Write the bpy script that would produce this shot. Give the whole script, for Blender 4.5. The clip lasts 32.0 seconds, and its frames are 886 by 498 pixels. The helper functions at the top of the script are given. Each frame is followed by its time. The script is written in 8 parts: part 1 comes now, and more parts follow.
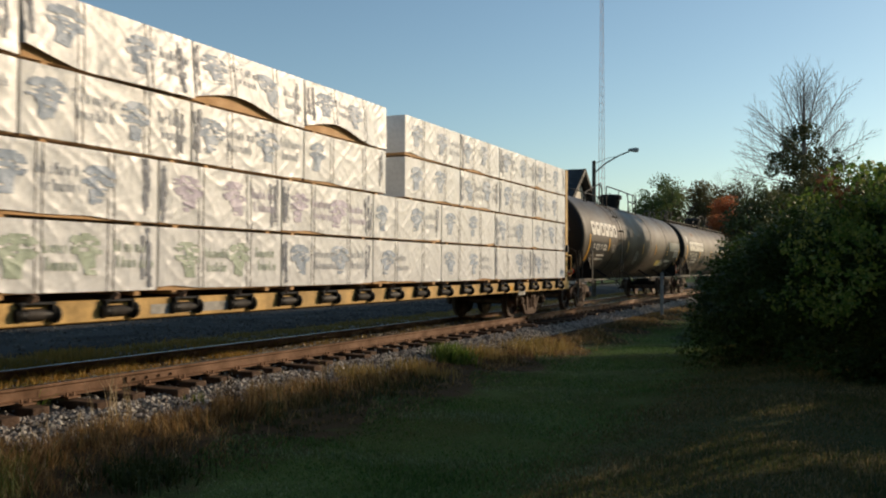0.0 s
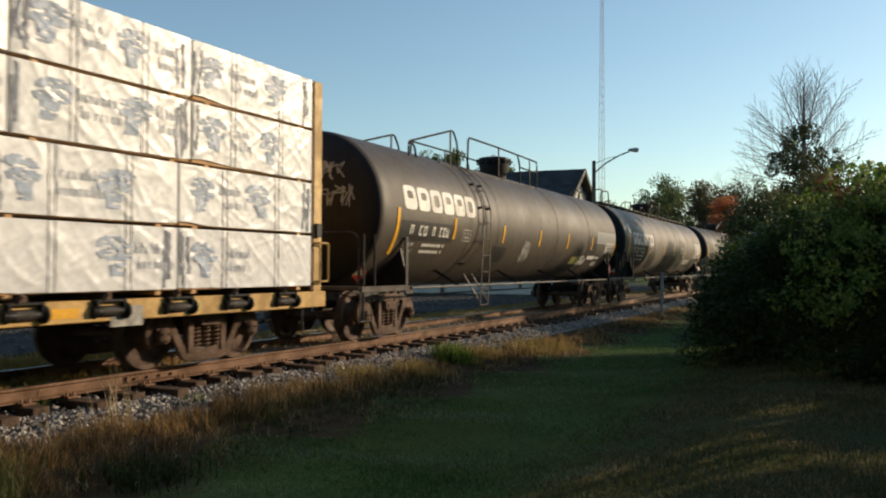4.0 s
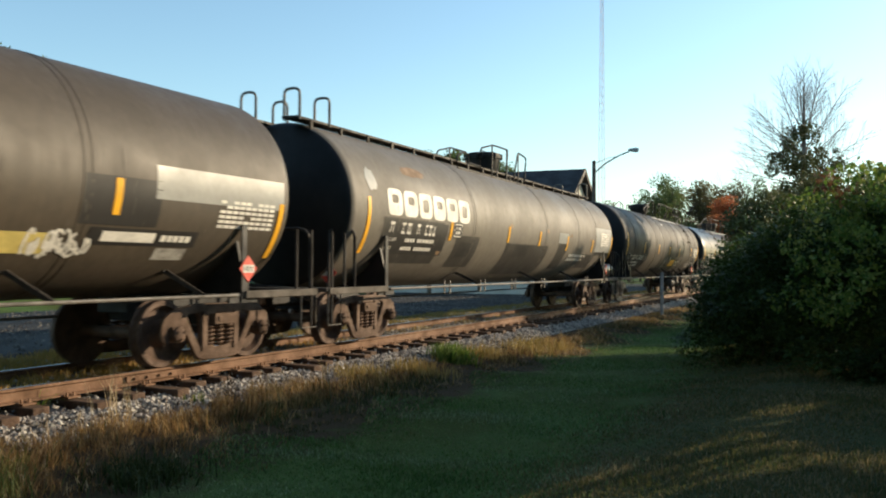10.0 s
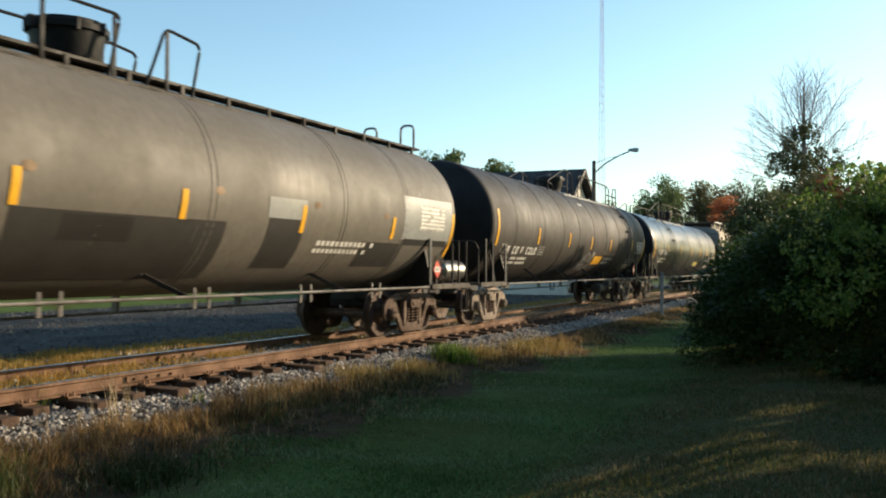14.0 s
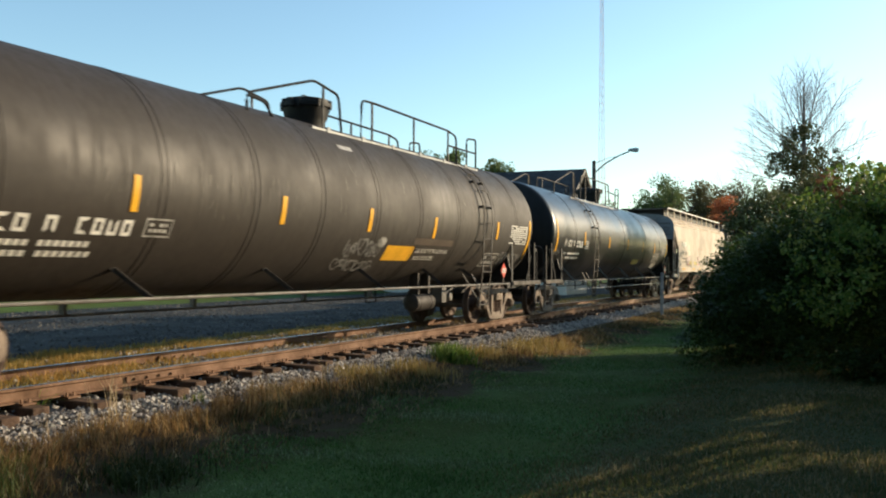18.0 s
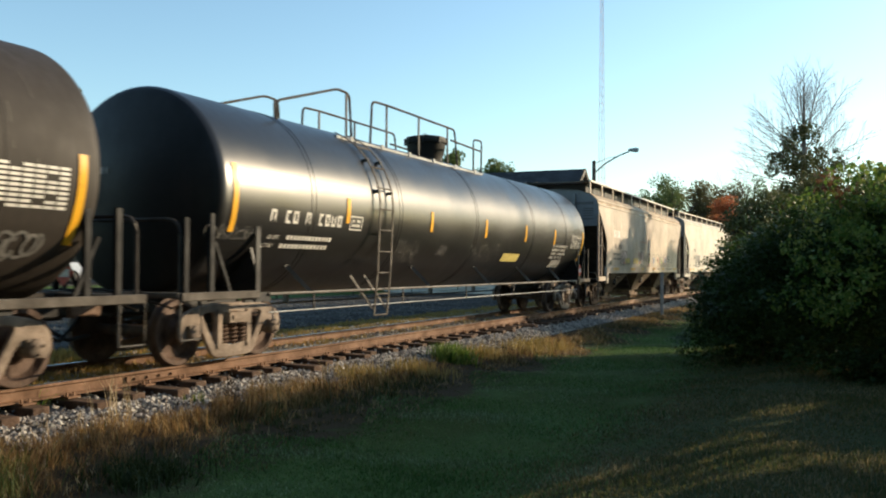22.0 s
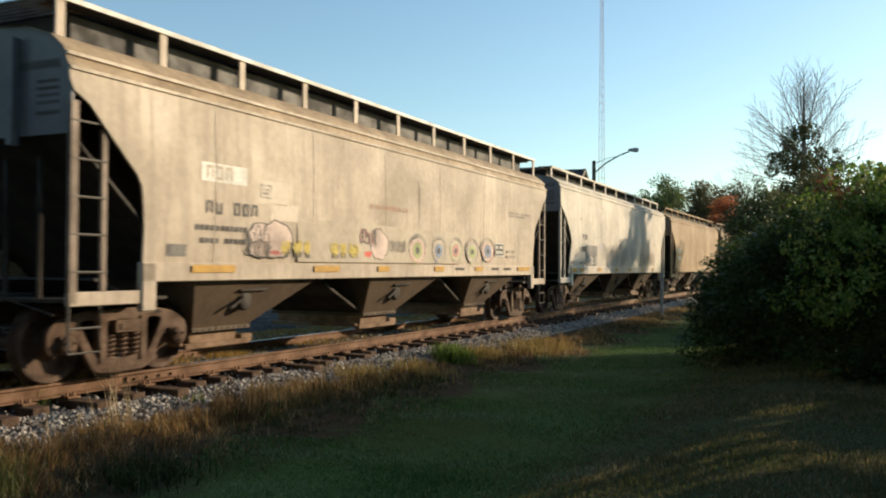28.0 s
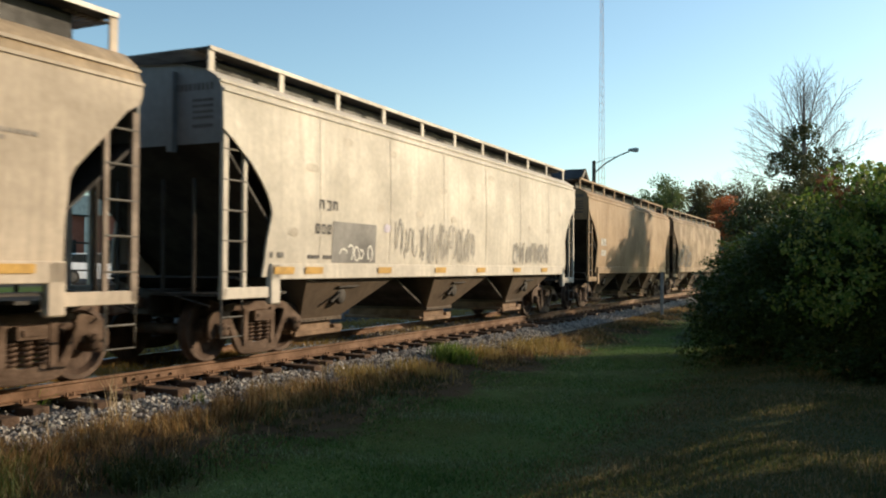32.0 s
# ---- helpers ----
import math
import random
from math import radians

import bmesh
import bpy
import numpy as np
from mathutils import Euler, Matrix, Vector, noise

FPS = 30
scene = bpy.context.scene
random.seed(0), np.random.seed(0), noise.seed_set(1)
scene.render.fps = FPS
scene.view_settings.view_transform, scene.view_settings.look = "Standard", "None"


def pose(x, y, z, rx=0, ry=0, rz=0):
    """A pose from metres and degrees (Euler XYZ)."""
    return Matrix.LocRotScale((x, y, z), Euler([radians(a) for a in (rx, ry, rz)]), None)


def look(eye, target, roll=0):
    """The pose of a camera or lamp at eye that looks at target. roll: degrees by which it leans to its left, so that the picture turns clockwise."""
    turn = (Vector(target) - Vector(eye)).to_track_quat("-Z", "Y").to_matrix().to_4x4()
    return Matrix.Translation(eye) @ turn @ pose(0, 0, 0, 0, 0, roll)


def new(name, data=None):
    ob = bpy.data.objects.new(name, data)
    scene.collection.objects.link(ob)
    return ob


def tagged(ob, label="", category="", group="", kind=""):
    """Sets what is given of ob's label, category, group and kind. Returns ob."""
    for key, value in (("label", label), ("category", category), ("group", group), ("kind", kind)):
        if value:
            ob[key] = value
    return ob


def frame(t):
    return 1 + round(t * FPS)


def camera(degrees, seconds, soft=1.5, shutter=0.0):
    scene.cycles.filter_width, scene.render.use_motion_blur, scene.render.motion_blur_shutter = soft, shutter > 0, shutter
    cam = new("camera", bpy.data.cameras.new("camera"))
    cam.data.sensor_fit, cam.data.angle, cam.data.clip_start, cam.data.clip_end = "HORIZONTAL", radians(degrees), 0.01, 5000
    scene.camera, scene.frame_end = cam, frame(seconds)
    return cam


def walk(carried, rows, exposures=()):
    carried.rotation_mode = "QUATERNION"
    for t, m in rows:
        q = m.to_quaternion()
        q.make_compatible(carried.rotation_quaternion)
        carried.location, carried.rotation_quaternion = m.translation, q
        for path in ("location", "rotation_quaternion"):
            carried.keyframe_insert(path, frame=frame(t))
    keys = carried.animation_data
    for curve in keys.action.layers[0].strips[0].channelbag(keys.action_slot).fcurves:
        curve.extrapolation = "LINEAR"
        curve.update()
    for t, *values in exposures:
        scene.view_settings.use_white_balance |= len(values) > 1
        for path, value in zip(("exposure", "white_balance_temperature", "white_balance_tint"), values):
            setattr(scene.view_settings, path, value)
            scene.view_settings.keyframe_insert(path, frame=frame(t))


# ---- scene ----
# World: the camera stands at the origin and looks along +y; rail top is z = 0.
DURATION = 32.0
EYE = 1.3727
cam = camera(53.938, DURATION, soft=2.0, shutter=0.5)
CAM_POSE = pose(0, 0, EYE, 90 + 1.204, 0, 0) @ pose(0, 0, 0, 0, 0, 0.262)
walk(cam, [(0.0, CAM_POSE), (DURATION, CAM_POSE)],
     exposures=[(0.0, -0.25, 6500, 12), (3.5, -0.1, 6500, 12), (6.0, 0.42, 6450, 9), (9.0, 0.6, 6400, 8), (25.5, 0.6, 6400, 8), (28.0, 0.3, 6450, 9), (32.0, 0.32, 6450, 9)])

# ---- light ----
SUN_AZ, SUN_EL = 65.0, 16.3      # degrees right of the view, degrees up
sun_data = bpy.data.lights.new("sun", "SUN")
sun_data.energy, sun_data.angle, sun_data.color = 4.6, radians(0.53), (1.0, 0.78, 0.53)
sun = new("sun", sun_data)
sun_dir = Vector((math.sin(radians(SUN_AZ)) * math.cos(radians(SUN_EL)),
                  math.cos(radians(SUN_AZ)) * math.cos(radians(SUN_EL)), math.sin(radians(SUN_EL))))
sun.matrix_basis = look(sun_dir * 60, (0, 0, 0))
world = bpy.data.worlds.new("sky")
scene.world = world
world.use_nodes = True
wn = world.node_tree.nodes
sky = wn.new("ShaderNodeTexSky")
sky.sky_type, sky.sun_disc = "NISHITA", False
sky.sun_elevation, sky.sun_rotation = radians(SUN_EL), radians(SUN_AZ)
sky.air_density, sky.dust_density, sky.ozone_density = 1.0, 0.6, 0.4
wn["Background"].inputs["Strength"].default_value = 0.15
tint = wn.new("ShaderNodeMix")
tint.data_type, tint.blend_type = "RGBA", "MULTIPLY"
tint.inputs["Factor"].default_value, tint.inputs["B"].default_value = 1.0, (0.82, 0.98, 1.03, 1)
world.node_tree.links.new(sky.outputs["Color"], tint.inputs["A"])
world.node_tree.links.new(tint.outputs["Result"], wn["Background"].inputs["Color"])

# ---- the track's line ----
A0, K1, K2 = 0.46856, -0.003057, 0.00005392
DIST = 9.3705


def _line():
    s = np.arange(-140.0, 260.0, 0.25)
    k = np.where(s < 6, 0.0, np.minimum(K1 + 2 * K2 * s, 0.0062))
    a = np.cumsum(k) * 0.25
    a += (A0 + K1 * 6 + K2 * 36) - np.interp(6.0, s, a)
    x = np.cumsum(np.sin(a)) * 0.25
    y = np.cumsum(np.cos(a)) * 0.25
    # the foot of the first straight, carried to s = 6
    f = np.arange(0, 6.01, 0.05)
    fa = A0 + K1 * f + K2 * f * f
    x6 = -DIST * math.cos(A0) + np.sum(np.sin(fa[:-1])) * 0.05
    y6 = DIST * math.sin(A0) + np.sum(np.cos(fa[:-1])) * 0.05
    x += x6 - np.interp(6.0, s, x)
    y += y6 - np.interp(6.0, s, y)
    return s, x, y, a


LS, LX, LY, LA = _line()


def on_track(s, off=0.0, z=0.0):
    """World place at s metres along the track, off metres towards the camera's side."""
    a = np.interp(s, LS, LA)
    return Vector((float(np.interp(s, LS, LX) + off * math.cos(a)), float(np.interp(s, LS, LY) - off * math.sin(a)), z))


def beside(x, y):
    """Arc place and signed offset of world points from the track's middle."""
    x, y = np.atleast_1d(x), np.atleast_1d(y)
    ps, px, py, pa = LS[::4], LX[::4], LY[::4], LA[::4]
    so, oo = np.empty(len(x)), np.empty(len(x))
    for i in range(0, len(x), 4000):
        dx, dy = x[i:i + 4000, None] - px, y[i:i + 4000, None] - py
        j = np.argmin(dx * dx + dy * dy, axis=1)
        r = np.arange(len(j))
        ex, ey = dx[r, j], dy[r, j]
        so[i:i + 4000] = ps[j] + ex * np.sin(pa[j]) + ey * np.cos(pa[j])
        oo[i:i + 4000] = ex * np.cos(pa[j]) - ey * np.sin(pa[j])
    return so, oo


def travelled(t):
    """How far the train has come since 16 s; it speeds up a little."""
    sway = (-0.0213, -0.0602, 0.0143, 0.1117, -0.0157, -0.0618)
    return 3.63962 * (t - 16) + 0.5 * 0.014694 * (t - 16) ** 2 + sum(e * math.sin(math.pi * (k + 1) * t / 32) for k, e in enumerate(sway))


def smooth(a, b, v):
    q = np.clip((v - a) / (b - a), 0, 1)
    return q * q * (3 - 2 * q)


def ground_z(x, y):
    x, y = np.atleast_1d(np.asarray(x, float)), np.atleast_1d(np.asarray(y, float))
    _, o = beside(x, y)
    z = np.full(len(x), -0.34)
    z = np.where(o > 0, -0.42 - 0.16 * smooth(1.9, 3.4, o), -0.30 - 0.06 * smooth(1.6, 3.2, -o))
    # the bank on which the camera stands, right of a line across the lawn
    side = ((x - 0.75) * 0.905 - (y - 7.8) * 0.425)
    z = z + 0.42 * smooth(-0.9, 2.2, side) * smooth(2.5, 4.5, o)
    # beyond the lot the grass climbs to the level of the road
    z = z + 0.82 * smooth(18.2, 22.4, -o)
    far = np.hypot(x, y)
    z = z + 0.05 * np.sin(x * 0.7 + 1) * np.sin(y * 0.55) * smooth(3.4, 5, o) * smooth(60, 30, far)
    return z


# ---- materials ----
def mat(name, base, rough=0.6, metal=0.0, dark=0.6, big=1.2, fine=14.0, bump=0.15, streak=0.0, tint=None, coat=0.0, island=0.0, spec=0.25):
    """A surface with stains at two scales. dark: how far the stains pull the base down; streak: vertical runs of dirt; tint: the stains' own colour."""
    m = bpy.data.materials.new(name)
    m.use_nodes = True
    nt = m.node_tree
    n, l = nt.nodes, nt.links
    b = n["Principled BSDF"]
    tc = n.new("ShaderNodeTexCoord")
    n1 = n.new("ShaderNodeTexNoise")
    n1.inputs["Scale"].default_value, n1.inputs["Detail"].default_value, n1.inputs["Roughness"].default_value = big, 6, 0.62
    n2 = n.new("ShaderNodeTexNoise")
    n2.inputs["Scale"].default_value, n2.inputs["Detail"].default_value = fine, 4
    l.new(tc.outputs["Object"], n1.inputs["Vector"])
    l.new(tc.outputs["Object"], n2.inputs["Vector"])
    mix = n.new("ShaderNodeMix")
    mix.data_type = "RGBA"
    low = tint or [c * dark for c in base]
    mix.inputs["A"].default_value, mix.inputs["B"].default_value = (*low, 1), (*base, 1)
    ramp = n.new("ShaderNodeMapRange")
    ramp.inputs["From Min"].default_value, ramp.inputs["From Max"].default_value = 0.36, 0.6
    l.new(n1.outputs["Fac"], ramp.inputs["Value"])
    fac = ramp.outputs["Result"]
    if streak:
        mp = n.new("ShaderNodeMapping")
        mp.inputs["Scale"].default_value = (5.0, 5.0, 0.35)
        l.new(tc.outputs["Object"], mp.inputs["Vector"])
        n3 = n.new("ShaderNodeTexNoise")
        n3.inputs["Scale"].default_value, n3.inputs["Detail"].default_value = 1.6, 5
        l.new(mp.outputs["Vector"], n3.inputs["Vector"])
        r3 = n.new("ShaderNodeMapRange")
        r3.inputs["From Min"].default_value, r3.inputs["From Max"].default_value = 0.35, 0.55
        r3.inputs["To Min"].default_value = 1 - streak
        l.new(n3.outputs["Fac"], r3.inputs["Value"])
        mul = n.new("ShaderNodeMath")
        mul.operation = "MULTIPLY"
        l.new(fac, mul.inputs[0])
        l.new(r3.outputs["Result"], mul.inputs[1])
        fac = mul.outputs[0]
    l.new(fac, mix.inputs["Factor"])
    hsv = n.new("ShaderNodeHueSaturation")
    l.new(mix.outputs["Result"], hsv.inputs["Color"])
    val = n.new("ShaderNodeMapRange")
    val.inputs["To Min"].default_value, val.inputs["To Max"].default_value = 0.8, 1.2
    l.new(n2.outputs["Fac"], val.inputs["Value"])
    if island:
        geo = n.new("ShaderNodeNewGeometry")
        iv = n.new("ShaderNodeMapRange")
        iv.inputs["To Min"].default_value, iv.inputs["To Max"].default_value = 1 - island, 1 + island
        l.new(geo.outputs["Random Per Island"], iv.inputs["Value"])
        mm = n.new("ShaderNodeMath")
        mm.operation = "MULTIPLY"
        l.new(val.outputs["Result"], mm.inputs[0])
        l.new(iv.outputs["Result"], mm.inputs[1])
        l.new(mm.outputs[0], hsv.inputs["Value"])
        hv = n.new("ShaderNodeMapRange")
        hv.inputs["To Min"].default_value, hv.inputs["To Max"].default_value = 0.5 - 0.03, 0.5 + 0.03
        l.new(geo.outputs["Random Per Island"], hv.inputs["Value"])
        l.new(hv.outputs["Result"], hsv.inputs["Hue"])
    else:
        l.new(val.outputs["Result"], hsv.inputs["Value"])
    l.new(hsv.outputs["Color"], b.inputs["Base Color"])
    rr = n.new("ShaderNodeMapRange")
    rr.inputs["To Min"].default_value, rr.inputs["To Max"].default_value = min(1, rough * 1.18), rough * 0.85
    l.new(fac, rr.inputs["Value"])
    l.new(rr.outputs["Result"], b.inputs["Roughness"])
    b.inputs["Metallic"].default_value = metal
    b.inputs["Coat Weight"].default_value = coat
    b.inputs["Specular IOR Level"].default_value = spec
    if bump:
        bp = n.new("ShaderNodeBump")
        bp.inputs["Strength"].default_value, bp.inputs["Distance"].default_value = bump, 0.02
        l.new(n2.outputs["Fac"], bp.inputs["Height"])
        l.new(bp.outputs["Normal"], b.inputs["Normal"])
    return m


def leafy(name, cols, rough=0.55, trans=0.25, through_col=None):
    """Leaves or blades: colours spread from blade to blade, some light passing through."""
    m = bpy.data.materials.new(name)
    m.use_nodes = True
    n, l = m.node_tree.nodes, m.node_tree.links
    b = n["Principled BSDF"]
    geo = n.new("ShaderNodeNewGeometry")
    ramp = n.new("ShaderNodeValToRGB")
    while len(ramp.color_ramp.elements) < len(cols):
        ramp.color_ramp.elements.new(0.5)
    for i, (e, c) in enumerate(zip(ramp.color_ramp.elements, cols)):
        e.position, e.color = i / max(1, len(cols) - 1), (*c, 1)
    tc = n.new("ShaderNodeTexCoord")
    no = n.new("ShaderNodeTexNoise")
    no.inputs["Scale"].default_value, no.inputs["Detail"].default_value = 0.7, 3
    l.new(tc.outputs["Object"], no.inputs["Vector"])
    ad = n.new("ShaderNodeMath")
    ad.operation = "MULTIPLY_ADD"
    l.new(geo.outputs["Random Per Island"], ad.inputs[0])
    ad.inputs[1].default_value = 0.6
    sh = n.new("ShaderNodeMapRange")
    sh.inputs["From Min"].default_value, sh.inputs["From Max"].default_value = 0.3, 0.7
    sh.inputs["To Max"].default_value = 0.4
    l.new(no.outputs["Fac"], sh.inputs["Value"])
    l.new(sh.outputs["Result"], ad.inputs[2])
    l.new(ad.outputs[0], ramp.inputs["Fac"])
    l.new(ramp.outputs["Color"], b.inputs["Base Color"])
    b.inputs["Roughness"].default_value = rough
    b.inputs["Specular IOR Level"].default_value = 0.2
    if trans:
        t = n.new("ShaderNodeBsdfTranslucent")
        if through_col:
            t.inputs["Color"].default_value = (*through_col, 1)
        else:
            l.new(ramp.outputs["Color"], t.inputs["Color"])
        mx = n.new("ShaderNodeMixShader")
        mx.inputs["Fac"].default_value = trans
        l.new(b.outputs["BSDF"], mx.inputs[1])
        l.new(t.outputs["BSDF"], mx.inputs[2])
        l.new(mx.outputs["Shader"], n["Material Output"].inputs["Surface"])
    return m


M_RUST = mat("weathered brown steel", (0.17, 0.105, 0.07), 0.75, 0.0, 0.5, 2.5, 30, 0.4)
M_TRUCK = mat("dusty rusted cast steel", (0.13, 0.082, 0.055), 0.8, 0.0, 0.45, 3.0, 25, 0.5)
M_TRUCK_PALE = mat("pale dusty cast steel", (0.27, 0.21, 0.16), 0.75, 0.0, 0.5, 3.0, 25, 0.5)
M_WHEEL = mat("rust brown wheel steel", (0.11, 0.07, 0.05), 0.7, 0.1, 0.5, 4, 30, 0.3)
M_TREAD = mat("bright rolled steel", (0.5, 0.47, 0.44), 0.3, 1.0, 0.6, 5, 40, 0.1)
M_RAIL = mat("brown rusted rail side", (0.2, 0.112, 0.065), 0.75, 0.0, 0.55, 2.0, 22, 0.4)
M_TIE = mat("dark weathered timber", (0.125, 0.078, 0.052), 0.85, 0.0, 0.4, 3, 30, 0.6)
M_BLACK = mat("sooty black steel, also shaded parts", (0.022, 0.021, 0.02), 0.6, 0.0, 0.6, 2, 20, 0.25)
M_DARK = mat("dirty dark steel, also shaded sheets", (0.05, 0.042, 0.035), 0.7, 0.0, 0.5, 2, 20, 0.3)
M_SILL = mat("dusty grey brown steel", (0.1, 0.085, 0.068), 0.75, 0.0, 0.5, 2, 20, 0.3)
M_PIPE = mat("dull galvanised grey pipe", (0.16, 0.145, 0.125), 0.65, 0.0, 0.6, 3, 30, 0.2)
M_BLKPIPE = mat("black painted pipe", (0.011, 0.011, 0.011), 0.6, 0.0, 0.6, 3, 30, 0.2, spec=0.15)
M_TANK_B = mat("weathered olive black tank paint", (0.08, 0.064, 0.046), 0.52, 0.0, 0.72, 0.5, 9, 0.06, 0.5, spec=0.3)
M_TANK_C = mat("weathered grey beige tank paint", (0.148, 0.13, 0.105), 0.54, 0.0, 0.75, 0.5, 9, 0.06, 0.4, spec=0.25)
M_TANK_D = mat("faded brown black tank paint", (0.044, 0.036, 0.029), 0.58, 0.0, 0.72, 0.5, 9, 0.06, 0.6, spec=0.22)
M_TANK_E = mat("glossy black tank paint", (0.015, 0.0145, 0.0145), 0.33, 0.0, 0.7, 0.6, 8, 0.0, 0.3, spec=0.5)
M_PATCH_SOFT = mat("faint repainted panel", (0.044, 0.04, 0.035), 0.5, 0.0, 0.75, 1, 10, 0.05)
M_PATCH = mat("darker repainted panel", (0.027, 0.025, 0.023), 0.5, 0.0, 0.8, 1, 10, 0.05)
M_GREYPATCH = mat("pale grey repainted panel", (0.3, 0.3, 0.28), 0.4, 0.0, 0.8, 1, 10, 0.05)
M_WHITE = mat("dirty white lettering paint", (0.72, 0.69, 0.62), 0.55, 0.0, 0.75, 3, 25, 0.05)
M_FADED = mat("faded white lettering", (0.42, 0.4, 0.36), 0.6, 0.0, 0.5, 6, 30, 0.05)
M_CHALK = mat("grey white spray paint", (0.2, 0.19, 0.175), 0.6, 0.0, 0.5, 6, 30, 0.05)
M_YELLOW = mat("yellow reflective tape", (0.78, 0.40, 0.03), 0.35, 0.0, 0.85, 3, 25, 0.02)
M_TAPE_OLD = mat("faded orange reflective tape", (0.6, 0.36, 0.1), 0.5, 0.0, 0.75, 5, 25, 0.02)
M_LABEL = mat("faded yellow label", (0.62, 0.5, 0.16), 0.5, 0.0, 0.8, 4, 25, 0.02)
M_RED = mat("red placard", (0.62, 0.08, 0.05), 0.4, 0.0, 0.85, 4, 25, 0.02)
M_DARKMARK = mat("dark lettering paint", (0.1, 0.09, 0.085), 0.6, 0.0, 0.6, 5, 30, 0.05)
M_CAR_YELLOW = mat("weathered yellow car paint", (0.62, 0.39, 0.13), 0.55, 0.0, 0.55, 2.4, 18, 0.1, 0.5)
M_HOP_F = mat("dusty cream hopper paint", (0.54, 0.45, 0.352), 0.6, 0.0, 0.66, 0.45, 10, 0.06, 0.55)
M_HOP_G = mat("dirty white hopper paint", (0.6, 0.545, 0.46), 0.6, 0.0, 0.74, 0.7, 10, 0.06, 0.55)
M_HOP_H = mat("faded brown hopper paint", (0.33, 0.22, 0.12), 0.65, 0.0, 0.7, 0.5, 10, 0.06, 0.5)
M_HOP_I = mat("rusty brown hopper paint", (0.28, 0.19, 0.11), 0.65, 0.0, 0.5, 0.8, 10, 0.06, 0.6)
# grey blue puts shade into the pale hoppers' ends, turned from the sun
M_END_SHADED = mat("grey blue hopper end in shade", (0.2, 0.205, 0.21), 0.55, 0.0, 0.75, 0.6, 10, 0.05, 0.3)
M_BAY = mat("dusty brown chute steel", (0.125, 0.09, 0.062), 0.7, 0.0, 0.6, 1.2, 14, 0.15, 0.3)
M_GATE = mat("pale rusty gate steel", (0.24, 0.15, 0.09), 0.75, 0.0, 0.5, 3, 20, 0.2)
M_FOLD = mat("doubled grey wrap", (0.25, 0.27, 0.32), 0.5, 0.0, 0.55, 9, 30, 0.1)
M_HEAD_SHADE = mat("shade-black tank end", (0.017, 0.016, 0.015), 0.5, 0.0, 0.6, 1.2, 12, 0.05, 0.4)
M_GALV = mat("bright galvanised steel", (0.4, 0.4, 0.38), 0.65, 0.0, 0.75, 3, 30, 0.1)
M_WRAP = mat("white plastic lumber wrap", (0.69, 0.695, 0.69), 0.38, 0.0, 0.88, 1.2, 16, 0.1)
M_PRINT = mat("blue grey wrap print", (0.34, 0.405, 0.5), 0.5, 0.0, 0.8, 6, 30, 0.05)
M_PRINT_PALE = mat("pale grey wrap print", (0.44, 0.47, 0.51), 0.5, 0.0, 0.8, 6, 30, 0.05)
M_PRINT2 = mat("green wrap print", (0.4, 0.47, 0.37), 0.5, 0.0, 0.8, 6, 30, 0.05)
M_PRINT3 = mat("purple wrap print", (0.52, 0.47, 0.57), 0.5, 0.0, 0.8, 6, 30, 0.05)
M_WOOD = mat("fresh sawn lumber", (0.56, 0.33, 0.15), 0.7, 0.0, 0.7, 2, 30, 0.2)
M_LAWN = mat("damp lawn turf", (0.07, 0.115, 0.034), 0.95, 0.0, 0.6, 0.5, 30, 0.8, tint=(0.06, 0.075, 0.022), spec=0.05)


def add_zone(m, zone, lo, hi, col, col2, scale):
    """Blends another soil into a ground material where the mesh's own coordinate `zone` lies between lo and hi, with a ragged edge."""
    n, l = m.node_tree.nodes, m.node_tree.links
    base = n["Principled BSDF"].inputs["Base Color"]
    old = base.links[0].from_socket
    at, tc, no = n.new("ShaderNodeAttribute"), n.new("ShaderNodeTexCoord"), n.new("ShaderNodeTexNoise")
    at.attribute_name = zone
    no.inputs["Scale"].default_value, no.inputs["Detail"].default_value = scale, 6
    l.new(tc.outputs["Object"], no.inputs["Vector"])
    ad = n.new("ShaderNodeMath")
    ad.operation = "MULTIPLY_ADD"
    l.new(no.outputs["Fac"], ad.inputs[0])
    ad.inputs[1].default_value = 1.6
    l.new(at.outputs["Fac"], ad.inputs[2])
    ramp = n.new("ShaderNodeMapRange")
    ramp.inputs["From Min"].default_value, ramp.inputs["From Max"].default_value = lo + 0.8, hi + 0.8
    l.new(ad.outputs[0], ramp.inputs["Value"])
    two = n.new("ShaderNodeMix")
    two.data_type = "RGBA"
    two.inputs["A"].default_value, two.inputs["B"].default_value = (*col, 1), (*col2, 1)
    l.new(no.outputs["Fac"], two.inputs["Factor"])
    mx = n.new("ShaderNodeMix")
    mx.data_type = "RGBA"
    l.new(ramp.outputs["Result"], mx.inputs["Factor"])
    l.new(old, mx.inputs["A"])
    l.new(two.outputs["Result"], mx.inputs["B"])
    l.new(mx.outputs["Result"], base)


